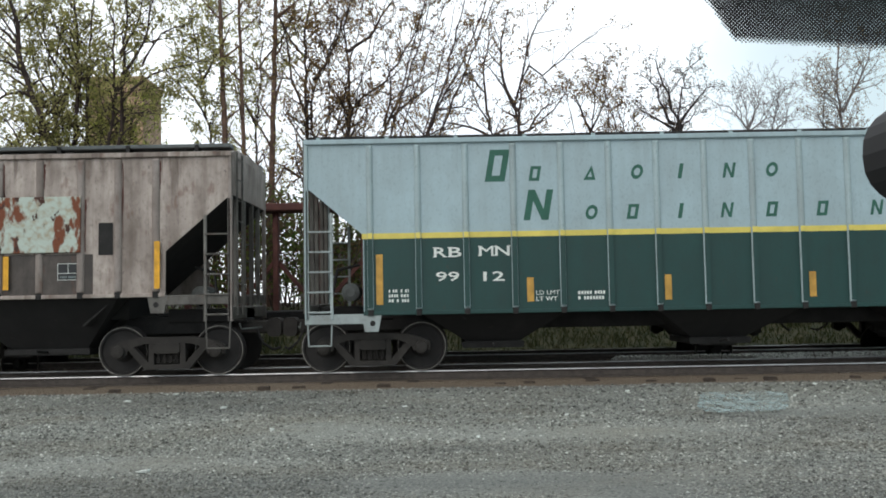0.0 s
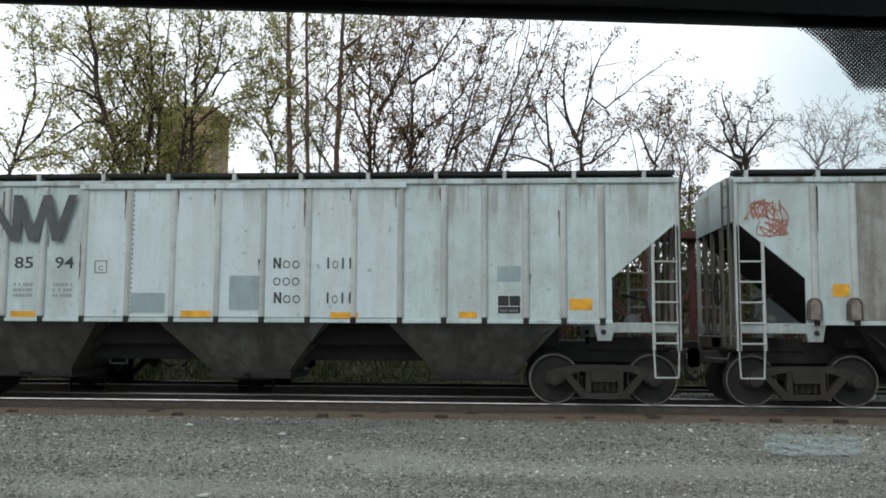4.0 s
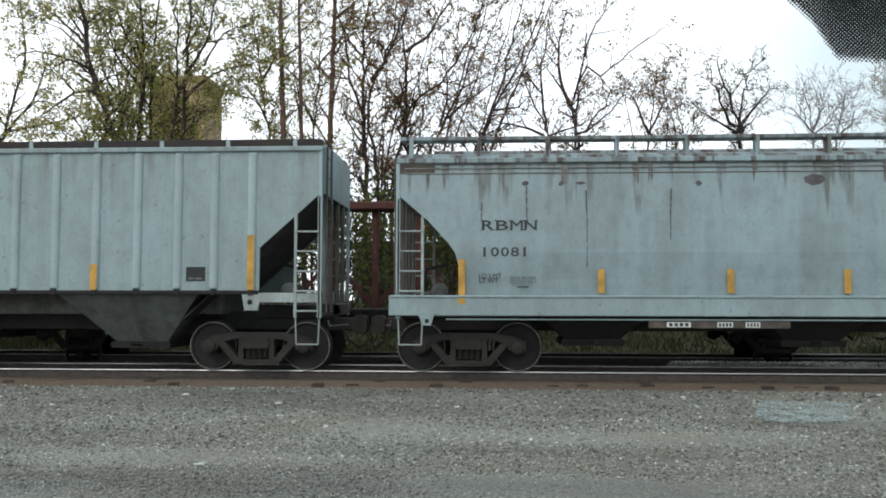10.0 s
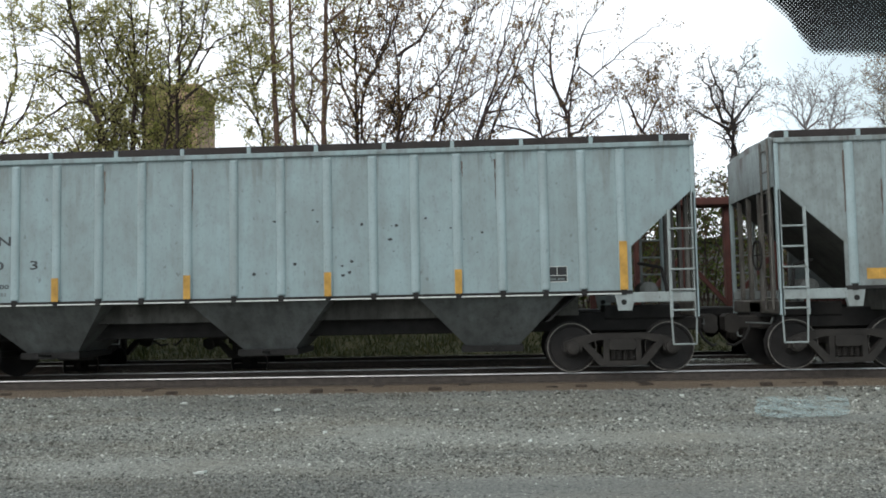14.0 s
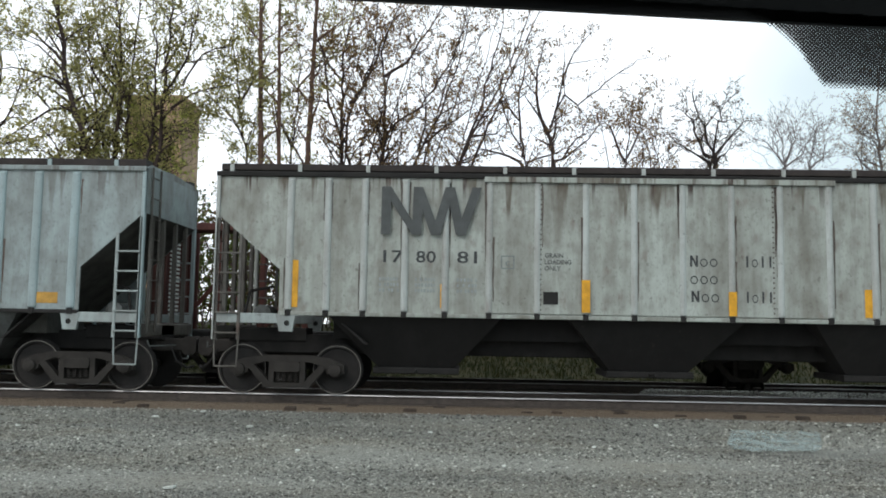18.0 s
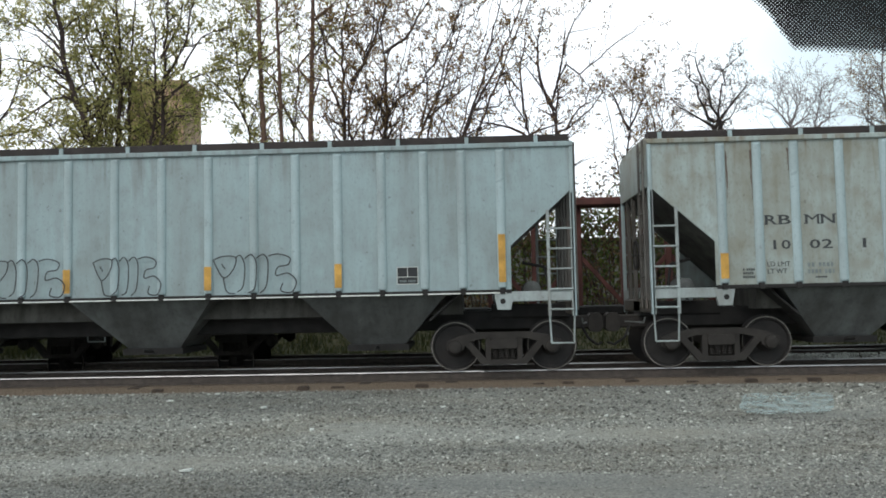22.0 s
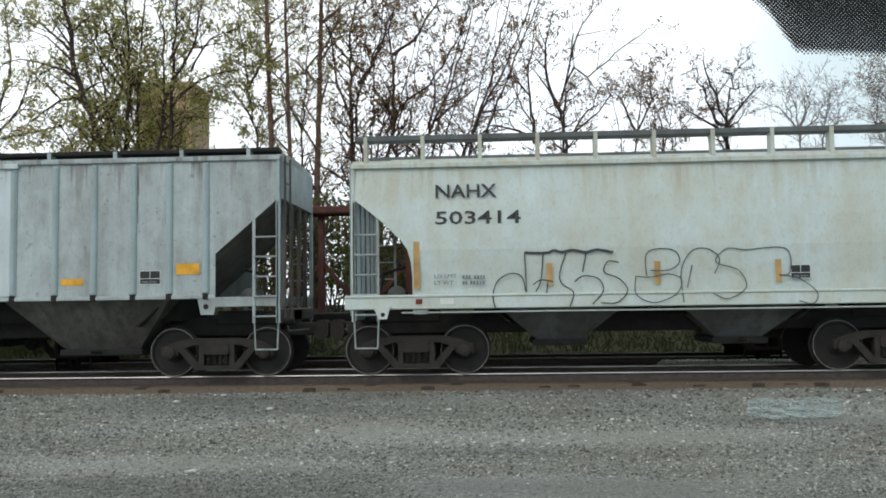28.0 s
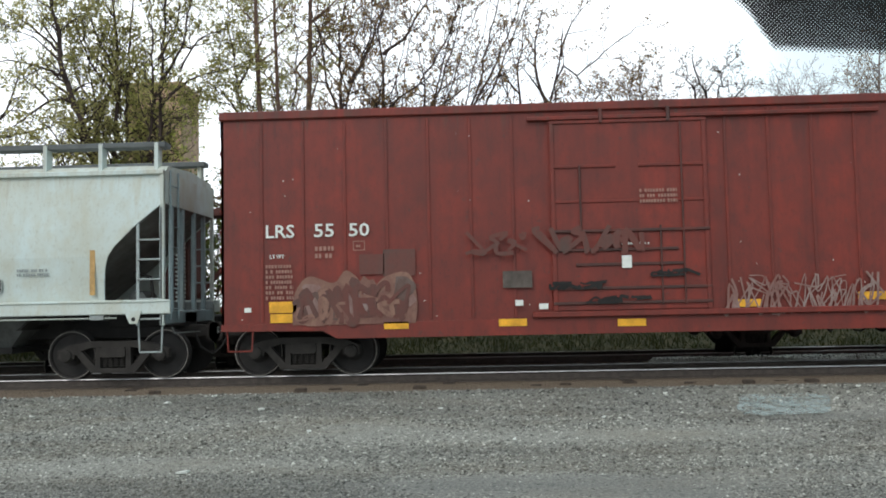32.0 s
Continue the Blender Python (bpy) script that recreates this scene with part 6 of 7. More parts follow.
for i, text in ((13, "503414"), (14, "503358")):
    car, y, L = CARS[i]
    put_text(car, "NAHX", 1.54 + 0.12 * (i == 14), 3.2, 1.1 - 0.1 * (i == 14), 0.24, y - 0.004)
    put_text(car, text, 1.53 + 0.12 * (i == 14), 2.72, 1.53 - 0.1 * (i == 14), 0.24, y - 0.004, name="car_number")
    put_text(car, "LD LMT", 1.5, 1.76, 0.4, 0.07, y - 0.004, GREY_LETTER)
    put_text(car, "LT WT", 1.5, 1.64, 0.34, 0.07, y - 0.004, GREY_LETTER)
    small_print(car, 2.0, 1.64, y - 0.004, GREY_LETTER, 9, 0.4, 0.2)
    plate(car, 7.76 - 0.14 * (i == 14), 1.66, 0.34, 0.24, y)
    panel(car, "white_label", 1.6, 1.30, 0.24, 0.1, -1.545, LETTER_WHITE)
    panel(car, "red_label", 1.16, 1.30, 0.12, 0.09, -1.545, RED)
car, y, L = CARS[13]
tag(car, ("long_hook",), 2.54, 1.22, 2.2, 1.04, -1.556, BLACK, 0.022)
tag(car, ("heavy_top",), 2.54, 1.22, 2.2, 1.04, -1.558, BLACK, 0.05)
tag(car, ("long_bubble",), 5.0, 1.26, 2.95, 1.0, -1.556, EMBLEM, 0.019)
tapes(car, y, [(1.13, 1.57, 0.11, 0.85), (3.5, 1.6, 0.1, 0.4), (5.4, 1.6, 0.1, 0.4), (7.5, 1.6, 0.1, 0.4), (9.5, 1.57, 0.11, 0.85)])
BLUE = plain("blue_spray_paint", rgb(40, 70, 140), 0.2, 8, 0.6)
car, y, L = CARS[14]
tag(car, ("fist",), 0.35, 2.62, 1.15, 1.1, -1.556, BLACK, 0.024)
scribble(car, 3.78, 1.62, 0.85, 0.28, -1.556, BLUE, 13, 81, 0.02, label="small dense blue sprayed tag")
box = Mesh()
for a, b in (((4.36, 2.86), (4.56, 2.86)), ((4.56, 2.86), (4.56, 3.06)), ((4.56, 3.06), (4.36, 3.06)), ((4.36, 3.06), (4.36, 2.86))):
    ribbon(box, [a, b], 0.03, -1.538)
part("stencil_outline", box, FAINT, car)
bars("stencil_print", 8.25, 1.94, 0.6, 0.16, 2, y - 0.004, FAINT, car, 82)
bars("stencil_print", 6.1, 2.02, 0.4, 0.07, 1, y - 0.004, FAINT, car, 83)
ribbon_line = Mesh()
for pts in ([(4.05, 1.57), (4.3, 1.55), (4.5, 1.58)], [(4.2, 1.98), (4.28, 2.02), (4.37, 2.0), (4.3, 1.96), (4.2, 1.98)], [(3.72, 1.62), (3.85, 1.72)], [(4.6, 1.66), (4.82, 1.67)]):
    ribbon(ribbon_line, smooth(pts), 0.02, -1.556)
tagged(part("painted_tag", ribbon_line, BLUE, car, "blue sprayed dashes round the tag"), kind="stuff")
tapes(car, y, [(1.29, 1.57, 0.1, 0.82), (3.4, 1.58, 0.1, 0.38), (5.42, 1.6, 0.1, 0.36), (7.5, 1.6, 0.1, 0.36), (9.6, 1.57, 0.1, 0.82)])

car, y, L = CARS[1]
PEEL = Mat("peeling_white_paint_over_rust", 0.8)
PEEL = PEEL.done(PEEL.mix(PEEL.mix(PEEL.mix(rgb(178, 190, 180), rgb(150, 128, 98), PEEL.times(PEEL.noise(9, lo=0.45, hi=0.7), 0.7)), rgb(112, 62, 38), PEEL.noise(4.2, (1, 1, 0.5), 0.51, 0.57, 8)), rgb(66, 38, 28), PEEL.noise(5.5, (1, 1, 0.6), 0.6, 0.64, 6)), PEEL.noise(5, lo=0.4, hi=0.6), 0.01, 0.5)
part("peeling_panel", Mesh().box(10.2, 13.2, -1.56, -1.53, 2.27, 3.28, 0.01), PEEL, car, "large white panel with paint peeling off rust")
panel(car, "dark_lower_sheet", 10.2, 1.52, 3.2, 0.72, y, GRIME_SHEET, "soot-dark lower sheet")
panel(car, "grey_patch", 13.5, 2.22, 0.26, 0.58, y, UNDER, "dark painted-out rectangle")
plate(car, 12.77, 1.78, 0.38, 0.3, y - 0.004)
tapes(car, -1.54, [(14.52, 1.6, 0.1, 0.85), (11.82, 1.62, 0.1, 0.6)])

car, y, L = CARS[15]
put_text(car, "LRS", 0.83, 2.53, 0.52, 0.24, y, LETTER_WHITE)
put_text(car, "55", 1.71, 2.53, 0.36, 0.24, y, LETTER_WHITE, "car_number")
put_text(car, "50", 2.34, 2.53, 0.37, 0.24, y, LETTER_WHITE, "car_number")
mark = Mesh()
for a, b in (((2.42, 2.28), (2.62, 2.28)), ((2.62, 2.28), (2.62, 2.44)), ((2.62, 2.44), (2.42, 2.44)), ((2.42, 2.44), (2.42, 2.28))):
    ribbon(mark, [a, b], 0.014, y - 0.002)
part("stencil_outline", mark, LETTER_GRAY_RED, car)
bars("stencil_print", 2.47, 2.33, 0.1, 0.07, 1, y, LETTER_GRAY_RED, car, 46)
put_text(car, "LT WT", 0.9, 2.16, 0.26, 0.07, y, LETTER_WHITE)
bars("stencil_print", 0.82, 1.42, 0.5, 0.66, 7, y, LETTER_GRAY_RED, car, 40)
bars("stencil_print", 1.72, 2.15, 0.34, 0.26, 2, y, LETTER_GRAY_RED, car, 41)
TAN = paint("faded_tan_spray_paint", rgb(142, 108, 90), rgb(98, 60, 52), 0.6, 0.8)
MURAL_GREY = paint("faded_mural_grey", rgb(104, 90, 82), rgb(84, 58, 50), 0.7, 0.9)
SILVER = paint("faded_silver_spray_paint", rgb(146, 134, 128), rgb(112, 66, 56), 0.6, 0.8)
MURK = paint("murky_green_overpaint", rgb(66, 58, 52), rgb(100, 48, 38), 0.8, 0.8)
panel(car, "overpainted_patch", 2.95, 1.80, 0.58, 0.48, y, MURK, "murky green-grey overpainted patch")
panel(car, "overpainted_patch", 2.52, 1.84, 0.45, 0.36, y, MURK, "murky green-grey overpainted patch")
blob = Mesh()
blob.prism(smooth([(1.30, 0.95), (1.34, 1.5), (1.6, 1.82), (2.05, 1.7), (2.3, 1.92), (2.7, 1.6), (3.0, 1.8), (3.4, 1.85), (3.55, 1.4), (3.52, 0.95)]), y - 0.006, y - 0.001)
part("painted_mural", blob, TAN, car, "faded tan and grey sprayed mural")
rnd = random.Random(53)
for k in range(34):
    cx, cz, w, h = rnd.uniform(1.45, 3.4), rnd.uniform(1.0, 1.7), rnd.uniform(0.08, 0.26), rnd.uniform(0.08, 0.24)
    pts = [(cx + w * rnd.uniform(0.6, 1.15) * math.cos(j * math.tau / 9), max(0.93, cz + h * rnd.uniform(0.6, 1.15) * math.sin(j * math.tau / 9))) for j in range(9)]
    part("mural_patch", Mesh().prism(pts, y - 0.0072 - 0.0003 * k, y - 0.006), (TAN, SILVER, MURK, MURAL_GREY)[k % 4], car)
scribble(car, 1.4, 1.02, 1.9, 0.62, y - 0.019, MURK, 10, 61, 0.09, label="dark strokes across the faded mural")
scribble(car, 1.4, 1.04, 1.9, 0.5, y - 0.025, TAN, 5, 62, 0.07, label="pale strokes across the faded mural")
scribble(car, 9.05, 1.02, 2.5, 0.62, y - 0.006, SILVER, 34, 63, 0.035)
scribble(car, 4.5, 2.16, 3.2, 0.42, -1.60, MURK, 13, 64, 0.10, label="dark half-faded sprayed word")
for k, (x, z, w, h) in enumerate(((5.9, 1.5, 0.9, 0.12), (6.6, 1.25, 1.1, 0.1), (7.7, 1.7, 0.7, 0.1))):
    scribble(car, x, z, w, h, -1.602, UNDER, 6, 70 + k, 0.05, "soot_smear", "dark soot smear on the door")
rnd = random.Random(77)
for k in range(44):
    x, z, w = rnd.uniform(0.3, 11.5), 1.0 + 3.4 * rnd.random() ** 1.6, rnd.uniform(0.005, 0.013)
    if not 5.9 < x < 8.9:
        part("paint_chip", Mesh().prism([(x + w * math.cos(j * 1.26) * rnd.uniform(0.6, 1.2), z + w * math.sin(j * 1.26)) for j in range(5)], y - 0.002, y), LETTER_WHITE, car)
panel(car, "defect_card_board", 5.09, 1.54, 0.52, 0.3, y - 0.03, BRACKET, "dark routing board")
for x, z, w, h in ((5.3, 1.22, 0.14, 0.1), (5.72, 1.15, 0.16, 0.1), (0.45, 1.2, 0.12, 0.08), (7.2, 1.85, 0.17, 0.22)):
    panel(car, "white_label", x, z, w, h, -1.586, LETTER_WHITE)
bars("stencil_print", 7.55, 3.0, 0.66, 0.28, 3, -1.585, LETTER_GRAY_RED, car, 44)
bars("stencil_print", 7.2, 2.26, 0.5, 0.06, 1, -1.585, LETTER_WHITE, car, 45)


def rib_runs(i, seed, each, lengths, material, base=None):
    """Narrow ragged rust runs down the edges of the ribs and from the top edge."""
    car, y, L = CARS[i]
    rnd = random.Random(seed)
    ends = [1.37, 2.05, 2.72, 3.46, 4.19]
    ribs = a_ribs(L) if base else ends + [L - x for x in ends] + [4.98 + k * (L - 9.96) / 7 for k in range(8)]
    for rib in ribs:
        for _ in range(rnd.choice(each)):
            over = not base and 4.9 < rib < L - 4.9
            edge, face = rnd.choice((-1, 1)) * (0.085 if base else 0.068), -1.504 if over else -1.477
            x, z = rib + edge * rnd.uniform(1.0, 1.35), rnd.choice((3.9, 3.88, rnd.uniform(2.2, 3.6)))
            low = max(1.58, z - rnd.uniform(*lengths))
            left, right, steps = [], [], 7
            for k in range(steps + 1):
                zz, w = z + (low - z) * k / steps, rnd.uniform(0.004, 0.020) * (1.2 - 0.8 * k / steps)
                o = rnd.uniform(-0.006, 0.006)
                left.append((x + o - w, zz))
                right.append((x + o + w, zz))
            part("rust_run", Mesh().prism(left + right[::-1], face - 0.003, face), material, car, "ragged rust run beside a rib")


for i, seed, each, lengths, material in ((3, 301, (0, 1, 1), (0.2, 0.9), RUN_DARK), (4, 302, (1, 1, 2), (0.3, 1.6), BRACKET), (9, 303, (1, 2, 2), (0.4, 2.0), BRACKET), (12, 304, (0, 0, 1), (0.3, 1.2), RUN), (1, 305, (1, 2), (0.4, 2.0), RUST)):
    rib_runs(i, seed, each, lengths, material)
for i, seed, each, lengths in ((8, 306, (0, 1), (0.3, 1.4)), (11, 307, (0, 1, 1), (0.3, 1.6)), (7, 308, (0, 0, 0, 1), (0.2, 0.8))):
    rib_runs(i, seed, each, lengths, RUN_DARK, True)


# ---- background ----
def parked_car(x0, x1):
    """A centre-beam flat car on the siding, with end bulkheads and an open frame between."""
    car = thing("centre_beam_flat_car", "rusty brown centre-beam flat car parked on the siding", "freight car", "cars on the siding", at=Matrix.Translation((x0, FAR_TRACK_Y, 0)))
    L = x1 - x0
    part("deck", Mesh().box(-0.4, L + 0.4, -1.4, 1.4, 0.92, 1.12, 0.03), UNDER, car)
    part("centre_sill", Mesh().box(-0.4, L + 0.4, -0.3, 0.3, 0.68, 0.95, 0.03), UNDER, car)
    part("top_beam", Mesh().box(0, L, -0.35, 0.35, 3.55, 3.75, 0.03), RUST, car)
    for x in (0, L):
        bh = part("bulkhead", Mesh().box(x - 0.09, x + 0.09, -1.4, 1.4, 1.12, 3.75, 0.03), RUST, car, "tall rust-red end bulkhead")
        for y in (-1.2, -0.6, 0, 0.6, 1.2):
            part("stiffener", Mesh().box(x - 0.16, x + 0.16, y - 0.05, y + 0.05, 1.12, 3.7, 0.02), RUST, bh)
    inner = Mesh()
    for k in range(20):
        for xx in (0.18, L - 0.18):
            inner.box(xx - 0.004, xx + 0.004, -1.05 + 0.0, -0.35, 1.35 + k * 0.1, 1.40 + k * 0.1)
    tagged(part("stencil", inner, LETTER_WHITE, car), kind="stuff")
    n = 14
    for k in range(1, n):
        x = L * k / n
        part("post", Mesh().box(x - 0.07, x + 0.07, -0.12, 0.12, 1.12, 3.55, 0.02), RUST, car)
    for k in range(n):
        a, b = L * k / n, L * (k + 1) / n
        if k % 2:
            a, b = b, a
        part("brace", Mesh().box(-0.05, 0.05, -0.05, 0.05, 0, math.hypot(b - a, 1.25)), RUST, car).matrix_local = pose(a, 0, 1.12, 0, math.degrees(math.atan2(b - a, 1.25)), 0)
    for x in (1.5, L - 1.5):
        bogie(car, x)
        for w in WHEELSETS[-2:]:
            w.matrix_local = w.matrix_parent_inverse.copy()
            w.matrix_parent_inverse = Matrix()
        del WHEELSETS[-2:]
    couplers(car, L)


parked_car(-7.35, 7.9)
parked_car(9.6, 25.4)


def parked_hopper():
    L = 15.4
    spec = dict(L=L, sill=1.47, eave=4.05, top=4.15, run=4.22, mat=PALE, label="pale grey covered hopper car parked on the siding", bits="cars on the siding", cut=0.8, ribs=a_ribs(L), bays=(3.65, L / 2, L - 3.65))
    car, _ = hopper(spec)
    car.matrix_world = Matrix.Translation((-24.1, FAR_TRACK_Y, 0))
    for w in WHEELSETS[-4:]:
        w.matrix_local = w.matrix_parent_inverse.copy()
        w.matrix_parent_inverse = Matrix()
    del WHEELSETS[-4:]


parked_hopper()


class Tree:
    """Grows tapered limbs and collects leaves in loose clusters."""

    def __init__(self, seed):
        self.r, self.wood, self.leaf = random.Random(seed), Mesh(), Mesh()

    def sway(self, k):
        r = self.r
        return Vector((r.gauss(0, 1), r.gauss(0, 1), r.gauss(0, 0.8))) * k

    def stem(self, pts, rad, s):
        """A main limb through a few bends, tapering to its tip."""
        pts = [Vector(p) for p in pts]
        line = []
        for i in range(len(pts) - 1):
            a, b, c, d = pts[max(0, i - 1)], pts[i], pts[i + 1], pts[min(len(pts) - 1, i + 2)]
            n = max(2, round((c - b).length / 0.45))
            for k in range(n):
                u = k / n
                line.append(0.5 * ((2 * b) + (c - a) * u + (2 * a - 5 * b + 4 * c - d) * u * u + (3 * b - a - 3 * c + d) * u ** 3) + self.sway(s["bend"] * 0.35))
        line.append(pts[-1])
        total = len(line) - 1
        r0 = rad
        for k in range(total):
            p, q = line[k], line[k + 1]
            r1 = max(0.012, rad * (1 - 0.85 * ((k + 1) / total) ** 0.9))
            self.wood.tube(p, q, r0, r1, 7, caps=False)
            r0 = r1
            if (k + 1) / total > s["bare"][0] and q.z > 3.4:
                for _ in range(2):
                    if self.r.random() < s["kids"][0]:
                        self.limb(q, self.turn((q - p).normalized(), s), max(0.012, min(0.05, r1 * 0.6)), s["span"] * self.r.uniform(3.5, 7.5) * (1.15 - 0.5 * k / total), 1, s)

    def turn(self, d, s):
        a = self.r.uniform(0, math.tau)
        o = d.orthogonal().normalized()
        side = o * math.cos(a) + d.cross(o) * math.sin(a)
        return (d * s["along"] * self.r.uniform(0.5, 1.3) + side + Vector((0, 0, 0.15))).normalized()

    def limb(self, p, d, rad, length, level, s):
        r = self.r
        n = max(3, round(length / (0, 0.32, 0.22, 0.2)[level]))
        base = rad
        for k in range(n):
            d = (d + self.sway(s["bend"] * (1 + 0.4 * level)) + Vector((0, 0, s["up"]))).normalized()
            q = p + d * (length / n)
            r2 = max(0.007, base * (1 - 0.8 * (k + 1) / n))
            self.wood.tube(p, q, rad, r2, (7, 5, 4, 3)[level], caps=False)
            p, rad = q, r2
            if level < 3 and (k + 1) / n > s["bare"][level] and r.random() < s["kids"][level]:
                self.limb(p, self.turn(d, s), max(0.008, rad * r.uniform(0.5, 0.75)), length * r.uniform(0.3, 0.55), level + 1, s)
            if level > 1 and s["leaves"] and k % 2 == 0 and r.random() < s["leafy"]:
                for _ in range(r.randint(1, s["leaves"])):
                    self.put_leaf(p + self.sway(s["puff"]), s["size"] * r.uniform(0.55, 1.25))

    def put_leaf(self, p, s):
        r = self.r
        a = Vector((r.gauss(0, 1), r.gauss(0, 1), r.gauss(0, 1))).normalized()
        b = a.orthogonal().normalized()
        fold = a.cross(b) * s * 0.2
        self.leaf.add([p - a * s, p + b * s * 0.6 + fold, p + a * s, p - b * s * 0.6 + fold], [(0, 1, 2), (0, 2, 3)])


SPREAD = dict(bend=0.10, up=0.03, kids=[0.85, 0.75, 0.5], bare=[0.26, 0.15, 0.1], along=0.9, leaves=5, leafy=0.8, size=0.062, puff=0.10, span=0.30)


def quick(mesh, name, mat):
    me = bpy.data.meshes.new(name)
    me.from_pydata(mesh.v, [], mesh.f)
    me.materials.append(mat)
    return me


def grown(x, y, seed, label, stems, leafmat=LEAF_GREEN, bark=BARK, name="tree", bits="trees behind the tracks", **over):
    """stems: for each its radius and its bends, sideways and up from the foot."""
    spec = dict(SPREAD, **over)
    top = thing(name, label, name, bits, at=Matrix.Translation((x, y, -0.4 + max(0, min(1.6, (y - 24) * 0.24)))))
    t = Tree(seed)
    for rad, pts in stems:
        rooted = rad >= 0.09 or pts[0][1] < 5.8
        foot = [(pts[0][0] - (pts[1][0] - pts[0][0]) * 0.3, -0.15)] if rooted and pts[0][1] > 0.1 else []
        lean = 0 if rooted else t.r.gauss(0, 0.3)
        t.stem([(px, lean * max(0, k - 0.5), pz) for k, (px, pz) in enumerate(foot + pts)], rad, spec)
    part("trunk", quick(t.wood, "trunk", bark), bark, top, "trunk with spreading limbs and twigs")
    if t.leaf.f:
        part("crown", quick(t.leaf, "crown", leafmat), leafmat, top, "sparse clustered leaves")
    return top


grown(-14.05, 31, 1, "tall leaning tree with a dark trunk and thin leaves", [(0.26, [(0.23, 4.63), (-0.22, 6.54), (-0.95, 8.48), (-1.32, 10.42), (-1.71, 13.04)]), (0.07, [(-1, 8.69), (-1.54, 9.03), (-3.18, 9.44), (-4.05, 9.21)]), (0.06, [(-1.34, 9.77), (-2.44, 10.78), (-3.44, 11.36)]), (0.07, [(-0.77, 7.87), (-1.64, 7.85), (-2.6, 7.34), (-3.57, 6.84)]), (0.05, [(-1.22, 9.34), (-2.11, 10.23), (-2.98, 10.47)])], leafmat=LEAF_GREEN, kids=[0.75, 0.7, 0.5], leaves=8)
grown(-18.69, 32.5, 2, "leafy tree with fine drooping twigs", [(0.12, [(-0.88, 4.96), (-0.46, 6.95), (0.18, 9.64), (-0.1, 12.37)]), (0.07, [(-0.68, 6.51), (0.89, 8.26), (1.54, 10.05)]), (0.06, [(-0.46, 6.73), (2.27, 7.22), (2.94, 7.65)])], leafmat=LEAF_GREEN, kids=[0.65, 0.6, 0.45], leaves=6)
grown(-13.55, 32, 3, "broad green leafy tree with two trunks", [(0.15, [(-0.27, 4.76), (-0, 6.72), (0.01, 9.79), (-0.29, 13.37)]), (0.11, [(0.28, 4.75), (0.37, 7.58), (0.5, 10.66), (0.77, 13.33)]), (0.06, [(0.03, 8.25), (-1.1, 9.61), (-1.68, 11.62)]), (0.06, [(0.02, 9.13), (-0.89, 10.71), (-1.35, 12.51)]), (0.05, [(-0.07, 6.94), (-1.07, 7.4), (-1.73, 6.76)])], leafmat=LEAF_GREEN, kids=[0.9, 0.8, 0.55], leaves=9)
grown(-11.73, 31.5, 4, "green leafy tree in front of the tower", [(0.15, [(-0.03, 4.65), (-0, 6.79), (0.11, 9.37), (0.35, 13.08)]), (0.11, [(-0.46, 4.66), (-0.27, 7.44), (-0.24, 9.6), (-0.52, 12.67)]), (0.06, [(0.16, 8.72), (0.91, 9.78), (1.56, 12.16)]), (0.06, [(0.38, 8.07), (1.24, 8.58), (2.75, 8.86)]), (0.05, [(0.7, 8.92), (1.56, 10.2), (2.75, 10.37)]), (0.05, [(-0, 7), (0.82, 7.3), (1.36, 7.4)]), (0.05, [(-0.06, 9.38), (0.69, 10.88), (0.8, 12.4)])], leafmat=LEAF_GREEN, kids=[0.8, 0.75, 0.5], leaves=8)
grown(-12.56, 33, 5, "low dense green tree before the tower", [(0.10, [(-0.33, 4.88), (-0.57, 6.9), (-0.81, 8.71)]), (0.10, [(0.01, 4.87), (0.11, 6.88), (-0.01, 8.92)]), (0.09, [(0.35, 4.86), (0.68, 6.87), (0.9, 8.67)]), (0.07, [(0.01, 5.54), (-1.14, 7.14), (-1.38, 8.05)])], leafmat=LEAF_IVY, kids=[0.9, 0.8, 0.5], leaves=4, bare=[0.15, 0.1, 0], size=0.075)
grown(-14.77, 30.5, 6, "low leafy tree with olive green leaves", [(0.09, [(0.02, 4.58), (-0.21, 6.04), (-0.64, 6.78), (-1.29, 7.22)]), (0.07, [(0.23, 4.78), (0.53, 6.23), (0.3, 7.49)]), (0.06, [(0.01, 5.2), (1.06, 6.43), (1.36, 7.46)]), (0.06, [(-0.2, 5.41), (-1.28, 6.28), (-2.13, 6.51)])], leafmat=LEAF_GREEN, kids=[0.9, 0.8, 0.6], leaves=6, bare=[0.2, 0.1, 0], span=0.24)
grown(-14.5, 32.5, 7, "leafy tree with a dense green crown", [(0.10, [(-0.09, 4.85), (-0, 6.84), (-0.25, 8.85), (-0.5, 10.88)]), (0.07, [(-0.05, 7.28), (0.43, 8.61), (0.19, 10.19)]), (0.06, [(-0.13, 7.95), (-0.82, 9.09), (-1.06, 10.45)])], leafmat=LEAF_GREEN, kids=[0.85, 0.75, 0.55], leaves=9)
grown(-8.85, 33, 8, "slender tree with hanging olive leaves", [(0.08, [(0.11, 4.79), (-0.07, 7.02), (-0.45, 9.5), (-0.79, 13.15)]), (0.05, [(-0.11, 7.24), (-0.79, 8.38), (-1.58, 8.86)]), (0.05, [(-0.34, 8.6), (0.34, 10.16), (0.12, 12.66)])], leafmat=LEAF_GREEN, kids=[0.95, 0.85, 0.6], leaves=10)
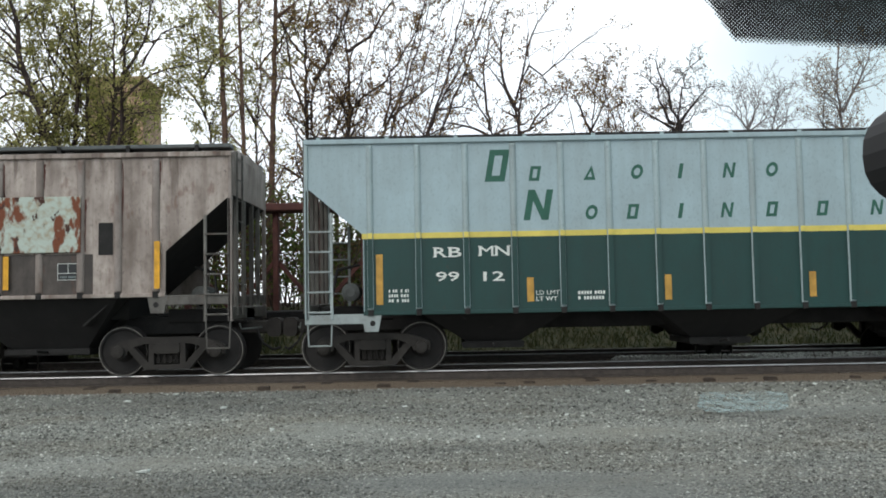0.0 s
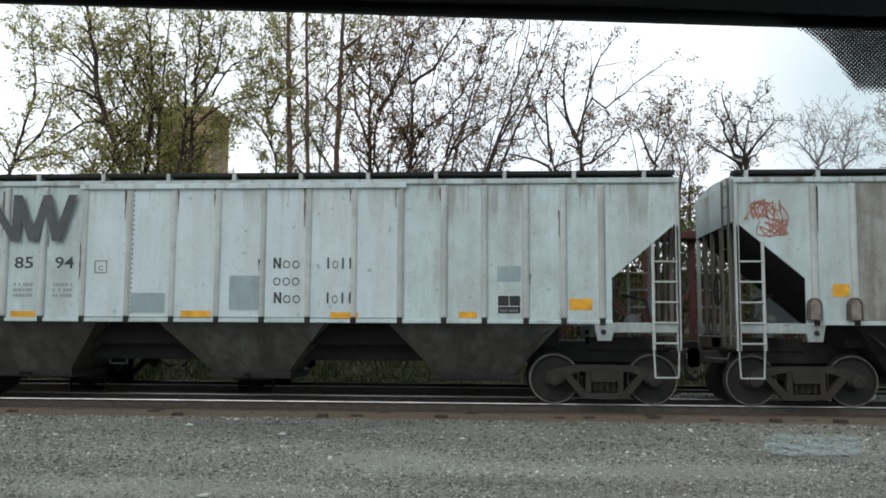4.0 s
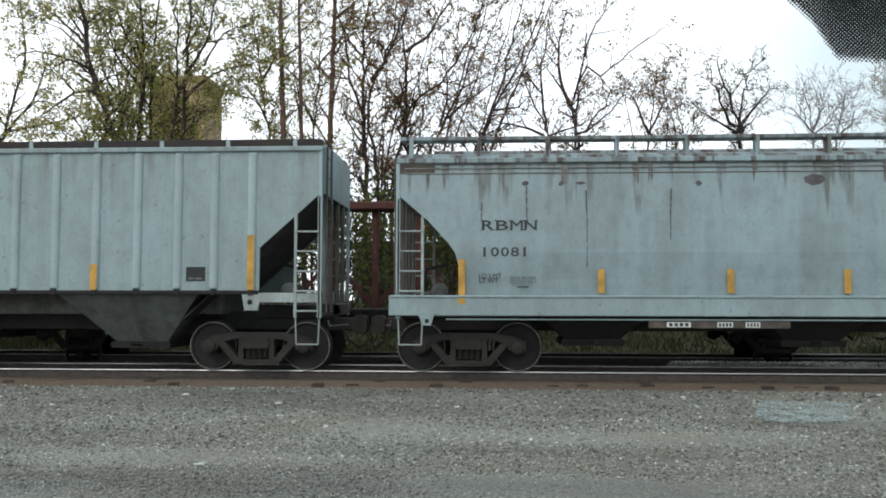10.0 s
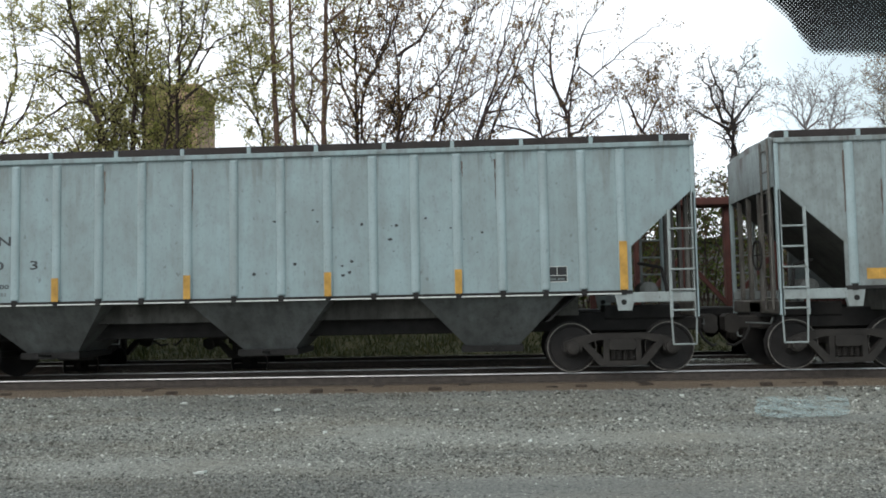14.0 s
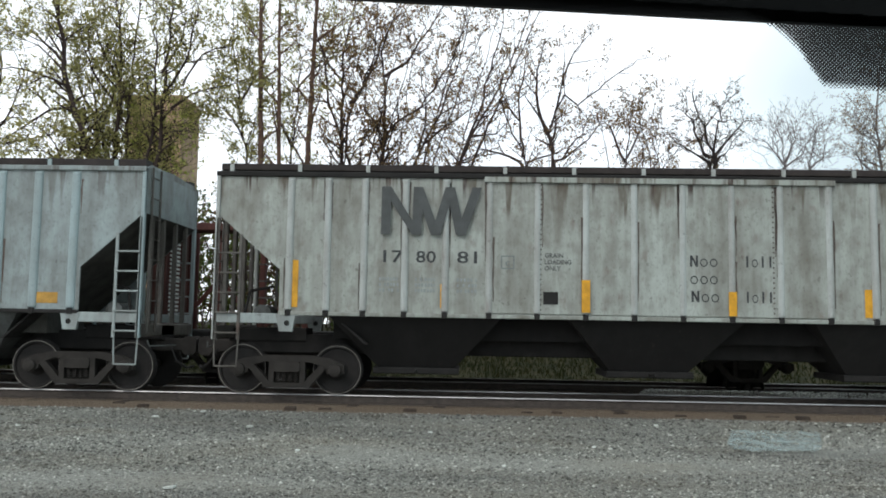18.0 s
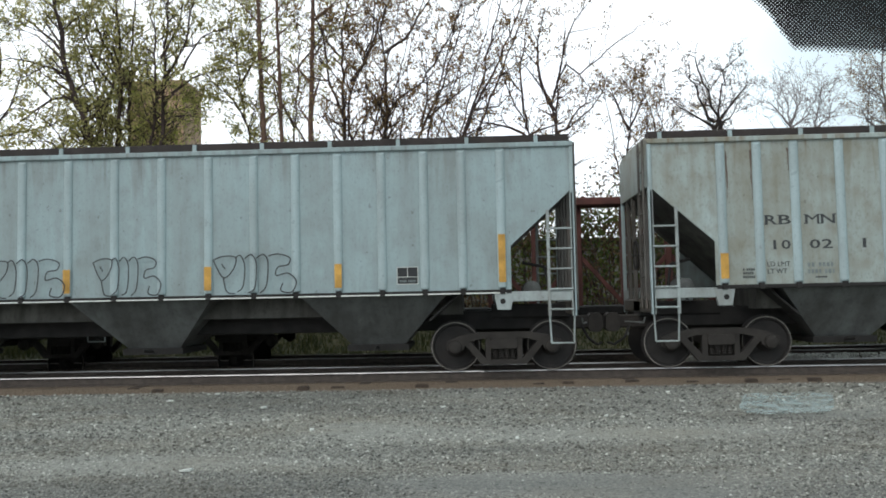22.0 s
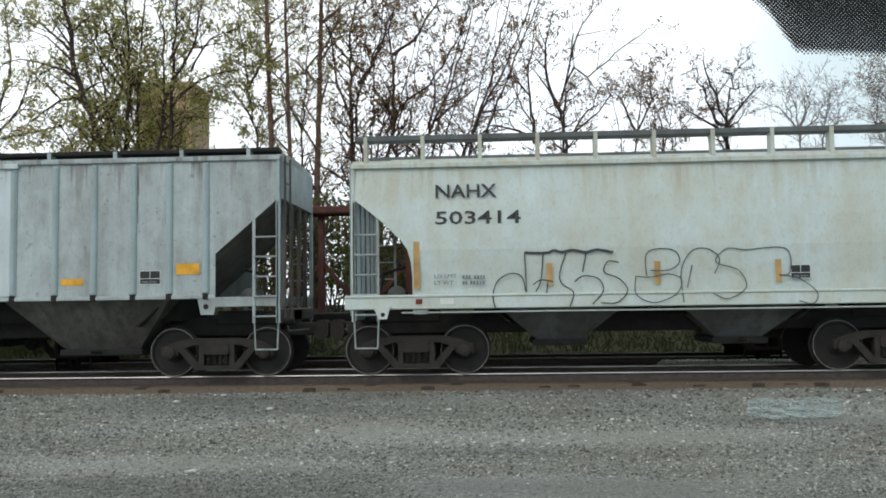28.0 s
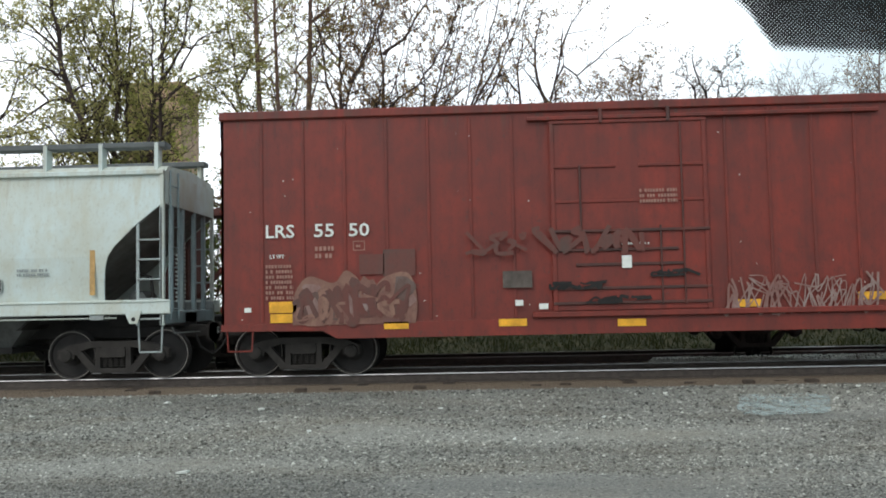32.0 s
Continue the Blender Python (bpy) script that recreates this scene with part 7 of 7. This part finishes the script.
grown(-6.73, 33, 9, "slender tree with dark leaf clusters between the poles", [(0.07, [(-0.34, 4.75), (-0.33, 6.75), (-0.1, 9.43), (-0.31, 13.06)]), (0.05, [(-0.33, 6.97), (-0.89, 8.1), (-1.11, 9.46)]), (0.05, [(-0.21, 9.21), (0.91, 10.75), (1.26, 12.55)])], leafmat=LEAF_GREEN, kids=[0.9, 0.8, 0.55], leaves=10)
grown(-4.91, 32, 10, "many-stemmed half-bare tree with upright forking branches", [(0.13, [(0.05, 4.57), (-0.02, 6.5), (-0.09, 9.1), (-0.03, 10.4), (0.37, 12.58)]), (0.10, [(0.52, 4.56), (0.11, 6.93), (0.38, 8.43), (1, 9.94), (1.24, 12.55)]), (0.08, [(0.23, 8.44), (0.78, 9.29), (1.22, 11.02), (1.78, 12.53)]), (0.06, [(-0.02, 7.04), (-0.52, 8.46), (-0.73, 10.21), (-1.37, 11.99)]), (0.06, [(-0.04, 9.31), (-0.62, 9.99), (-1.05, 10.88)])], leafmat=LEAF_BROWN, kids=[0.8, 0.7, 0.45], leaves=7)
grown(-3.41, 32, 11, "half-bare tree with long leaning branches and brown leaves", [(0.11, [(0.05, 4.54), (0.02, 6.46), (0.03, 9.05), (-0.06, 10.79), (0.71, 12.52)]), (0.09, [(-0.34, 4.54), (0.23, 7.32), (1.41, 8.36), (2.39, 9.85), (3.39, 12.2)]), (0.07, [(0.06, 9.48), (0.79, 10), (1.88, 11.38), (2.32, 12.24)]), (0.06, [(-0.97, 5.2), (-0.79, 6.48), (-0.69, 7.56), (-1.16, 8.43)])], leafmat=LEAF_BROWN, kids=[0.8, 0.7, 0.45], leaves=7)
grown(-2.17, 32.5, 12, "leaning tree with reddish brown leaves", [(0.10, [(-0.56, 4.59), (0.07, 6.64), (1.05, 8.68), (1.91, 11.52)]), (0.06, [(0.11, 6.74), (0.35, 8.26), (0.15, 9.81)]), (0.06, [(0.33, 7.06), (1.43, 8.02), (2.3, 8.65)])], leafmat=LEAF_BROWN, kids=[0.75, 0.65, 0.4], leaves=7)
grown(-0.44, 32, 13, "tree with thin stems leaning the same way", [(0.10, [(-0.55, 4.7), (0.07, 6.6), (0.69, 8.3), (1.36, 11.08), (1.59, 12.38)]), (0.10, [(-0.24, 4.69), (0.33, 7.13), (1.38, 9.14), (2.31, 11.27), (2.55, 12.35)]), (0.05, [(0.38, 7.23), (1.29, 7.42), (1.82, 7.94)])], leafmat=LEAF_BROWN, kids=[0.65, 0.55, 0.35], leaves=6)
grown(2.02, 32, 14, "bent tree with low sideways branches", [(0.09, [(0.13, 4.42), (-0.08, 6.33), (-0.54, 7.3), (-0.88, 8.27), (-1.13, 9.35)]), (0.07, [(-0, 6.01), (-0.66, 6.51), (-1.5, 6.68), (-2.02, 6.91)]), (0.06, [(-0.14, 6.44), (-0.31, 8.26), (-0.07, 9.97), (0.07, 11.26)]), (0.05, [(-0.04, 6.22), (0.91, 6.56), (1.44, 6.82)])], leafmat=LEAF_BROWN, kids=[0.75, 0.6, 0.4], leaves=7)
grown(2.97, 31.5, 15, "half-bare tree with a long bare side branch", [(0.13, [(0, 4.33), (0, 6.2), (-0.11, 7.25), (0.23, 8.93), (0.4, 9.98)]), (0.08, [(-0.06, 6.94), (-0.47, 7.79), (-0.65, 9.17), (-0.3, 10.85)]), (0.09, [(0.09, 8.05), (0.88, 8.38), (1.61, 8.93), (3.08, 10.06)]), (0.05, [(0.28, 9.03), (0.72, 10.29), (1.32, 11.01)]), (0.05, [(0.32, 6.3), (0.81, 7.12), (1.17, 7.53)]), (0.05, [(0, 6.2), (1.26, 7.01), (1.89, 7.93)]), (0.05, [(-0.18, 7.26), (-0.78, 8.11), (-1.29, 8.55)])], leafmat=LEAF_BROWN, kids=[0.5, 0.5, 0.3], leaves=7, span=0.24)
grown(5.89, 33, 16, "small crooked tree with a few brown leaves", [(0.09, [(-0.26, 4.48), (-0.04, 6.43), (0.16, 7.95), (0.29, 9.04)]), (0.06, [(-0.03, 6.53), (-0.59, 7.86), (-0.8, 8.3)]), (0.06, [(0.9, 4.45), (0.96, 6.4), (0.64, 7.83), (0.39, 8.49)]), (0.06, [(1.24, 5.09), (1.28, 6.39), (0.94, 7.71), (1.14, 8.8)]), (0.05, [(-0.03, 6.53), (0.46, 7.5), (0.58, 7.83)]), (0.05, [(1.35, 5.31), (1.6, 6.56), (2.48, 7.34)])], leafmat=LEAF_BROWN, kids=[0.9, 0.85, 0.6], leaves=5, span=0.18)
grown(8.94, 32, 17, "small gnarled bare tree with a forked trunk", [(0.15, [(0, 4.27), (-0.01, 6.26), (-0.1, 7.1), (-0.5, 8.06), (-0.75, 8.96)]), (0.09, [(-0, 7.1), (0.29, 7.83), (0.27, 8.36), (0.88, 8.98)]), (0.07, [(0.03, 6.32), (0.41, 7.19), (0.9, 7.71)]), (0.07, [(-0.06, 6.47), (-0.51, 7.11), (-0.8, 7.75), (-1.09, 8.29)]), (0.06, [(-0.13, 6.2), (-1.13, 6.92), (-1.43, 7.24)]), (0.05, [(0.07, 6.26), (0.6, 6.87), (1.02, 7.07)])], leafmat=LEAF_RUST, kids=[1, 1, 1], leaves=3, size=0.045, leafy=0.6, span=0.16, bend=0.17, bark=DARK_BARK)
grown(16, 44, 18, "rounded bare tree far behind", [(0.10, [(-0.06, 6.61), (-0.12, 8.62), (-0.34, 10.06), (-0.51, 10.7)]), (0.07, [(-0.07, 8.47), (-0.78, 9.35), (-1.55, 9.81)]), (0.07, [(-0.05, 8.76), (0.49, 9.9), (0.65, 10.47)]), (0.09, [(1.05, 6.58), (1.14, 8.73), (1.46, 9.73), (1.63, 10.53)]), (0.06, [(1.18, 8.44), (1.98, 8.99), (2.33, 9.27)]), (0.06, [(-0.13, 8.39), (0.74, 9.17), (0.96, 9.74)])], leafmat=LEAF_BROWN, bark=HAZED_BARK, kids=[1, 1, 1], leaves=0, span=0.30, bend=0.12)
grown(20.7, 44, 19, "large tree with fine bare twigs", [(0.14, [(0.03, 5.65), (0.03, 8.49), (-0.1, 11.65), (0.31, 14.54)]), (0.09, [(0.04, 8.78), (-0.72, 10.23), (-1.28, 11.4)]), (0.08, [(-0.12, 8.21), (-1.07, 8.66), (-1.45, 9.39)]), (0.08, [(0.07, 9.35), (1.28, 11.61), (1.91, 13.33)])], leafmat=LEAF_BROWN, bark=HAZED_BARK, kids=[1, 1, 0.9], leaves=2, span=0.30)
def fan(x, y, seed, stems, lo, hi, height, label, leafmat=LEAF_BROWN, leaves=4, bark=BARK):
    """A clump of thin stems from one foot, fanned between two leans (sideways over up)."""
    rnd, made = random.Random(seed), []
    for k in range(stems):
        lean = lo + (hi - lo) * (k + rnd.uniform(0.1, 0.9)) / stems
        h, o = height * rnd.uniform(0.8, 1.05), rnd.uniform(-0.3, 0.3)
        made.append((rnd.uniform(0.05, 0.085), [(o, 0.05), (o + lean * h * 0.3, h * 0.42), (o + lean * h * 0.62, h * 0.72), (o + lean * h * (0.95 if lean > 0 else 0.85), h)]))
    grown(x, y, seed, label, made, leafmat=leafmat, bark=bark, kids=[0.5, 0.55, 0.4], leaves=leaves, span=0.2, bend=0.07, along=1.4, leafy=0.6)


for k, (x, y, stems, lo, hi, height) in enumerate(((-4.4, 31.4, 3, 0.02, 0.30, 13.0), (-3.0, 32.4, 3, 0.08, 0.36, 12.6), (-1.6, 31.6, 2, 0.12, 0.42, 12.2), (5.9, 32.0, 3, -0.2, 0.22, 7.6))):
    fan(x, y, 200 + k, stems, lo, hi, height, "clump of thin dark stems fanning upward with sparse brown leaves")
for k, (x, r, lean) in enumerate(((-7.83, 0.16, -0.03), (-7.13, 0.12, -0.03), (-6.42, 0.16, 0.03))):
    grown(x, 32, 30 + k, "straight tall slender trunk with few low twigs", [(r, [(0, 0), (lean * 8, 8), (lean * 19, 19)])], bark=PINE_BARK, bend=0.03, kids=[0.35, 0.6, 0.3], leaves=6, puff=0.12)


def tower():
    t = thing("brick_tower", "square brown brick tower behind the trees", "tower", at=Matrix.Translation((-17.1, 45, 0)))
    part("shaft", Mesh().box(-1.5, 1.5, 0, 3, -0.3, 13.2), BRICK, t)
    part("cap", Mesh().box(-1.58, 1.58, -0.08, 3.08, 13.2, 13.4, 0.03), BRICK, t)


tower()


def shrub(x, y, seed, stems, leafmat):
    top = thing("shrub", "tangled trackside shrub with olive leaves", "shrub", "shrubs behind the siding", at=Matrix.Translation((x, y, -0.4 + max(0, min(1.6, (y - 24) * 0.24)))))
    t, spec = Tree(seed), dict(SPREAD, leaves=8, puff=0.24, size=0.085, leafy=1)
    for rad, pts in stems:
        for k in range(len(pts) - 1):
            p, q = (Vector((a[0], 0, a[1])) for a in (pts[k], pts[k + 1]))
            for i in range(4):
                u, w = p.lerp(q, i / 4), p.lerp(q, (i + 1) / 4)
                t.wood.tube(u, w, rad * (1 - 0.35 * k - i * 0.08), rad * (1 - 0.35 * k - (i + 1) * 0.08), 5, caps=False)
                t.limb(w, t.turn((q - p).normalized(), spec), 0.012, t.r.uniform(0.4, 0.9), 2, spec)
    part("branchwork", quick(t.wood, "branchwork", BARK), BARK, top)
    part("foliage", quick(t.leaf, "foliage", leafmat), leafmat, top)


def shrubs():
    rnd = random.Random(9)
    for k in range(62):
        x, y, h = -19.5 + k * 0.64 + rnd.uniform(-0.5, 0.5), rnd.uniform(27.5, 32.5), rnd.uniform(3.0, 4.9)
        stems = [(0.03, [(o * 0.5, 0), (o + o * h * 0.2, h * 0.5), (o + o * h * 0.6, h * rnd.uniform(0.8, 1))]) for o in (0, 0.25, -0.25, 0.5, -0.5)]
        shrub(x, y, 100 + k, stems, (LEAF_RUST, LEAF_BUSH, LEAF_BUSH, LEAF_RUST, LEAF_BUSH)[k % 5])
    m, r = Mesh(), random.Random(4)
    for _ in range(26000):
        x, y = r.uniform(-20, 20), r.uniform(23.8, 29.5)
        h, a = r.uniform(0.08, 0.2) + 0.28 * max(0, noise.noise((x * 0.9, y * 0.9, 2))) + 0.1 * r.random(), r.uniform(0, 3.14)
        dx, dy = 0.025 * math.cos(a), 0.025 * math.sin(a)
        lx, ly = r.gauss(0, 0.1), r.gauss(0, 0.1)
        z = -0.34 + max(0, min(1.6, (y - 24) * 0.24))
        m.add([(x - dx, y - dy, z), (x + dx, y + dy, z), (x + lx, y + ly, z + h)], [(0, 1, 2)])
    tagged(new("grass", quick(m, "grass", GRASS)), "rough green grass along the siding", "grass", kind="stuff")


shrubs()


def shed():
    s = thing("low_building", "low pale rendered building behind the shrubs", "building", at=Matrix.Translation((-6, 36.5, 1.2)))
    part("wall", Mesh().box(0, 22, 0, 5, -0.4, 2.4), WALL, s)
    part("roof", Mesh().box(-0.3, 22.3, -0.3, 5.3, 2.4, 2.6, 0.03), UNDER, s)


shed()


# ---- windscreen of the parked vehicle ----
CAR_PAINT = plain("grey_vehicle_paint", rgb(90, 94, 98), 0.08, 3, 0.35)
CAR_TRIM = plain("dark_vehicle_trim", rgb(40, 40, 42), 0.15, 10, 0.8)
VEHICLE = thing("parked_vehicle", "parked grey vehicle with dark trim facing the tracks", "car", at=Matrix.Translation((0, 0, 0)))


def vehicle():
    """A plain parked vehicle round the eye, standing on the gravel."""
    g = -0.34
    part("body", Mesh().box(-0.95, 0.85, -2.9, 1.9, g + 0.32, g + 0.85, 0.08), CAR_PAINT, VEHICLE)
    part("roof", Mesh().box(-0.78, 0.68, -2.4, 0.50, 1.66, 1.72, 0.02), CAR_PAINT, VEHICLE)
    part("dashboard", Mesh().box(-0.85, 0.75, 0.55, 1.0, g + 0.85, g + 1.05, 0.05), CAR_TRIM, VEHICLE)
    for x in (-0.84, 0.76):
        part("front_pillar", Mesh().tube((x, 1.0, g + 0.9), (x * 0.88, 0.5, 1.68), 0.035), CAR_TRIM, VEHICLE)
        part("rear_pillar", Mesh().tube((x, -2.4, g + 0.8), (x * 0.88, -2.2, 1.68), 0.05), CAR_PAINT, VEHICLE)
        for y in (-1.9, 1.2):
            part("wheel", Mesh().lathe([(-0.1, 0.2), (-0.1, 0.32), (0.1, 0.32), (0.1, 0.2)], (0, 0, 0), 20), CAR_TRIM, VEHICLE).matrix_local = pose(x * 0.98, y, g + 0.32, 0, 0, 90)


vehicle()


def windscreen():
    ws = part("windscreen_frame", Mesh().tube((-0.75, 0.06, 1.66), (0.62, 0.06, 1.60), 0.03), FRIT, VEHICLE)
    ws.location = (0, 0.5, 0)

    def solid(x):
        return 1.4948 - 0.0415 * (x - 0.1481) - 0.02 * max(0, x - 0.05)

    part("header_band", Mesh().add([(x, y, z) for x in (-0.7, 0.6) for y, z in ((0, solid(x)), (0.004, solid(x)), (0.02, 1.70), (0.0, 1.70))],
                                   [(0, 1, 2, 3), (7, 6, 5, 4), (0, 4, 5, 1), (1, 5, 6, 2), (2, 6, 7, 3), (3, 7, 4, 0)]), FRIT, ws, "solid black band along the glass edge")
    edge = [(-0.7, 1.5255), (0.1430, 1.4905), (0.1561, 1.4858), (0.1672, 1.4778), (0.1749, 1.4699), (0.1810, 1.4597), (0.1891, 1.4475), (0.2259, 1.4445), (0.6, 1.42)]

    def low(x):
        for (a, za), (b, zb) in zip(edge, edge[1:]):
            if x <= b:
                return za + (zb - za) * (x - a) / (b - a)
        return edge[-1][1]

    m, p = Mesh(), 0.0023
    for j in range(84):
        z = 1.530 - j * p / 2
        for i in range(-190, 160):
            x = i * p + (j % 2) * p / 2
            if -0.42 < x < 0.34 and low(x) < z < solid(x) + 0.002:
                r = 0.0005 + 0.00043 * min(1, (z - low(x)) / 0.004) + 0.00009 * min(1, (z - low(x)) / 0.03)
                m.add([(x + r * math.cos(k * math.tau / 8), 0, z + r * math.sin(k * math.tau / 8)) for k in range(8)], [tuple(range(8))])
    me = quick(m, "frit_dots", FRIT)
    tagged(part("frit_dots", me, FRIT, ws, "printed black dots fading out on the glass"), kind="stuff")


windscreen()


def mirror():
    rv = part("mirror_stalk", Mesh().tube((0.0, 0.03, 0.02), (0.01, 0.10, 0.24), 0.008), FRIT, VEHICLE)
    rv.location = (0.312, 0.45, 1.375)
    ring = [(0.061 * math.copysign(abs(math.cos(a)) ** 0.8, math.cos(a)), 0.034 * math.copysign(abs(math.sin(a)) ** 0.8, math.sin(a))) for a in [k * math.tau / 32 for k in range(32)]]
    part("rear_view_mirror", Mesh().prism(ring, 0.0, 0.03), FRIT, rv, "dark rounded rear-view mirror")


mirror()


# The reflection on the windscreen, painted as a pale patch on the gravel.
def pale_patch():
    k = Mat("glass_reflection", 0.9)
    tr, mx = k.n.new("ShaderNodeBsdfTransparent"), k.n.new("ShaderNodeMixShader")
    k.l.new(k.times(k.noise(6, (1, 0.6, 1), 0.30, 0.62, 6), 0.42), mx.inputs[0])
    k.l.new(tr.outputs[0], mx.inputs[1])
    k.l.new(k.p.outputs[0], mx.inputs[2])
    k.l.new(mx.outputs[0], k.n["Material Output"].inputs["Surface"])
    k.done(rgb(184, 206, 206))
    rnd, pts = random.Random(8), []
    for a in range(40):
        c, d = math.cos(a * math.tau / 40), math.sin(a * math.tau / 40)
        u, v = math.copysign(abs(c) ** 0.35, c) * rnd.uniform(0.9, 1.0), math.copysign(abs(d) ** 0.35, d) * rnd.uniform(0.86, 1.0)
        y = 13.1 + 1.3 * v
        pts.append((0.345 * y + 0.055 * y * u, y, -0.285))
    m = Mesh().add(pts, [tuple(range(40))])
    tagged(new("dust_patch", quick(m, "dust_patch", k.m)), "pale dusty patch on the gravel ground", "ground patch", kind="structure")


pale_patch()


def litter():
    rnd = random.Random(2)
    for x, y, s in ((-2.95, 8.57, 0.06), (-3.45, 13.65, 0.06), (-4.64, 15.1, 0.05), (-5.3, 14.6, 0.045), (-0.6, 13.4, 0.035), (1.7, 12.1, 0.03), (3.1, 14.7, 0.04), (5.6, 13.9, 0.035), (-6.9, 13.2, 0.035), (0.4, 10.3, 0.025), (-2.2, 11.2, 0.03), (6.4, 15.0, 0.045)):
        ring = [(s * rnd.uniform(0.8, 1.5) * math.cos(k * math.tau / 9), s * rnd.uniform(0.5, 1.0) * math.sin(k * math.tau / 9)) for k in range(9)]
        m = Mesh().add([(px, py, rnd.uniform(0.01, 0.03)) for px, py in ring] + [(px * 0.9, py * 0.9, 0.0) for px, py in ring], [tuple(range(9)), tuple(range(17, 8, -1))] + [(k, (k + 1) % 9, 9 + (k + 1) % 9, 9 + k) for k in range(9)])
        st = new("white_stone", m.mesh("white_stone", LETTER_WHITE))
        st.matrix_world = pose(x, y, -0.325 + shoulder(y), 0, 0, rnd.uniform(0, 90))
        tagged(st, "white stone lying on the grey gravel", "stone", "white stones")


litter()



# ---- what moves ----
def travelled(t):
    return 6.603 * t + 0.00892 * t * t - 0.000226 * t ** 3 - 0.05 * max(0, 2 - t) ** 2


def motions():
    for i, (car, _, _) in CARS.items():
        walk(car, [(t, pose(LEFTS[i] - travelled(t), TRACK_Y, 0.0)) for t in range(33)])
    rolling = [(k / 10, pose(0, 0, 0, 0, -math.degrees(travelled(k / 10) / WHEEL_R), 0)) for k in range(321)]
    first = WHEELSETS[0]
    walk(first, rolling)
    for w in WHEELSETS[1:]:
        w.rotation_mode = "QUATERNION"
        keys = w.animation_data_create()
        keys.action, keys.action_slot = first.animation_data.action, first.animation_data.action_slot


motions()
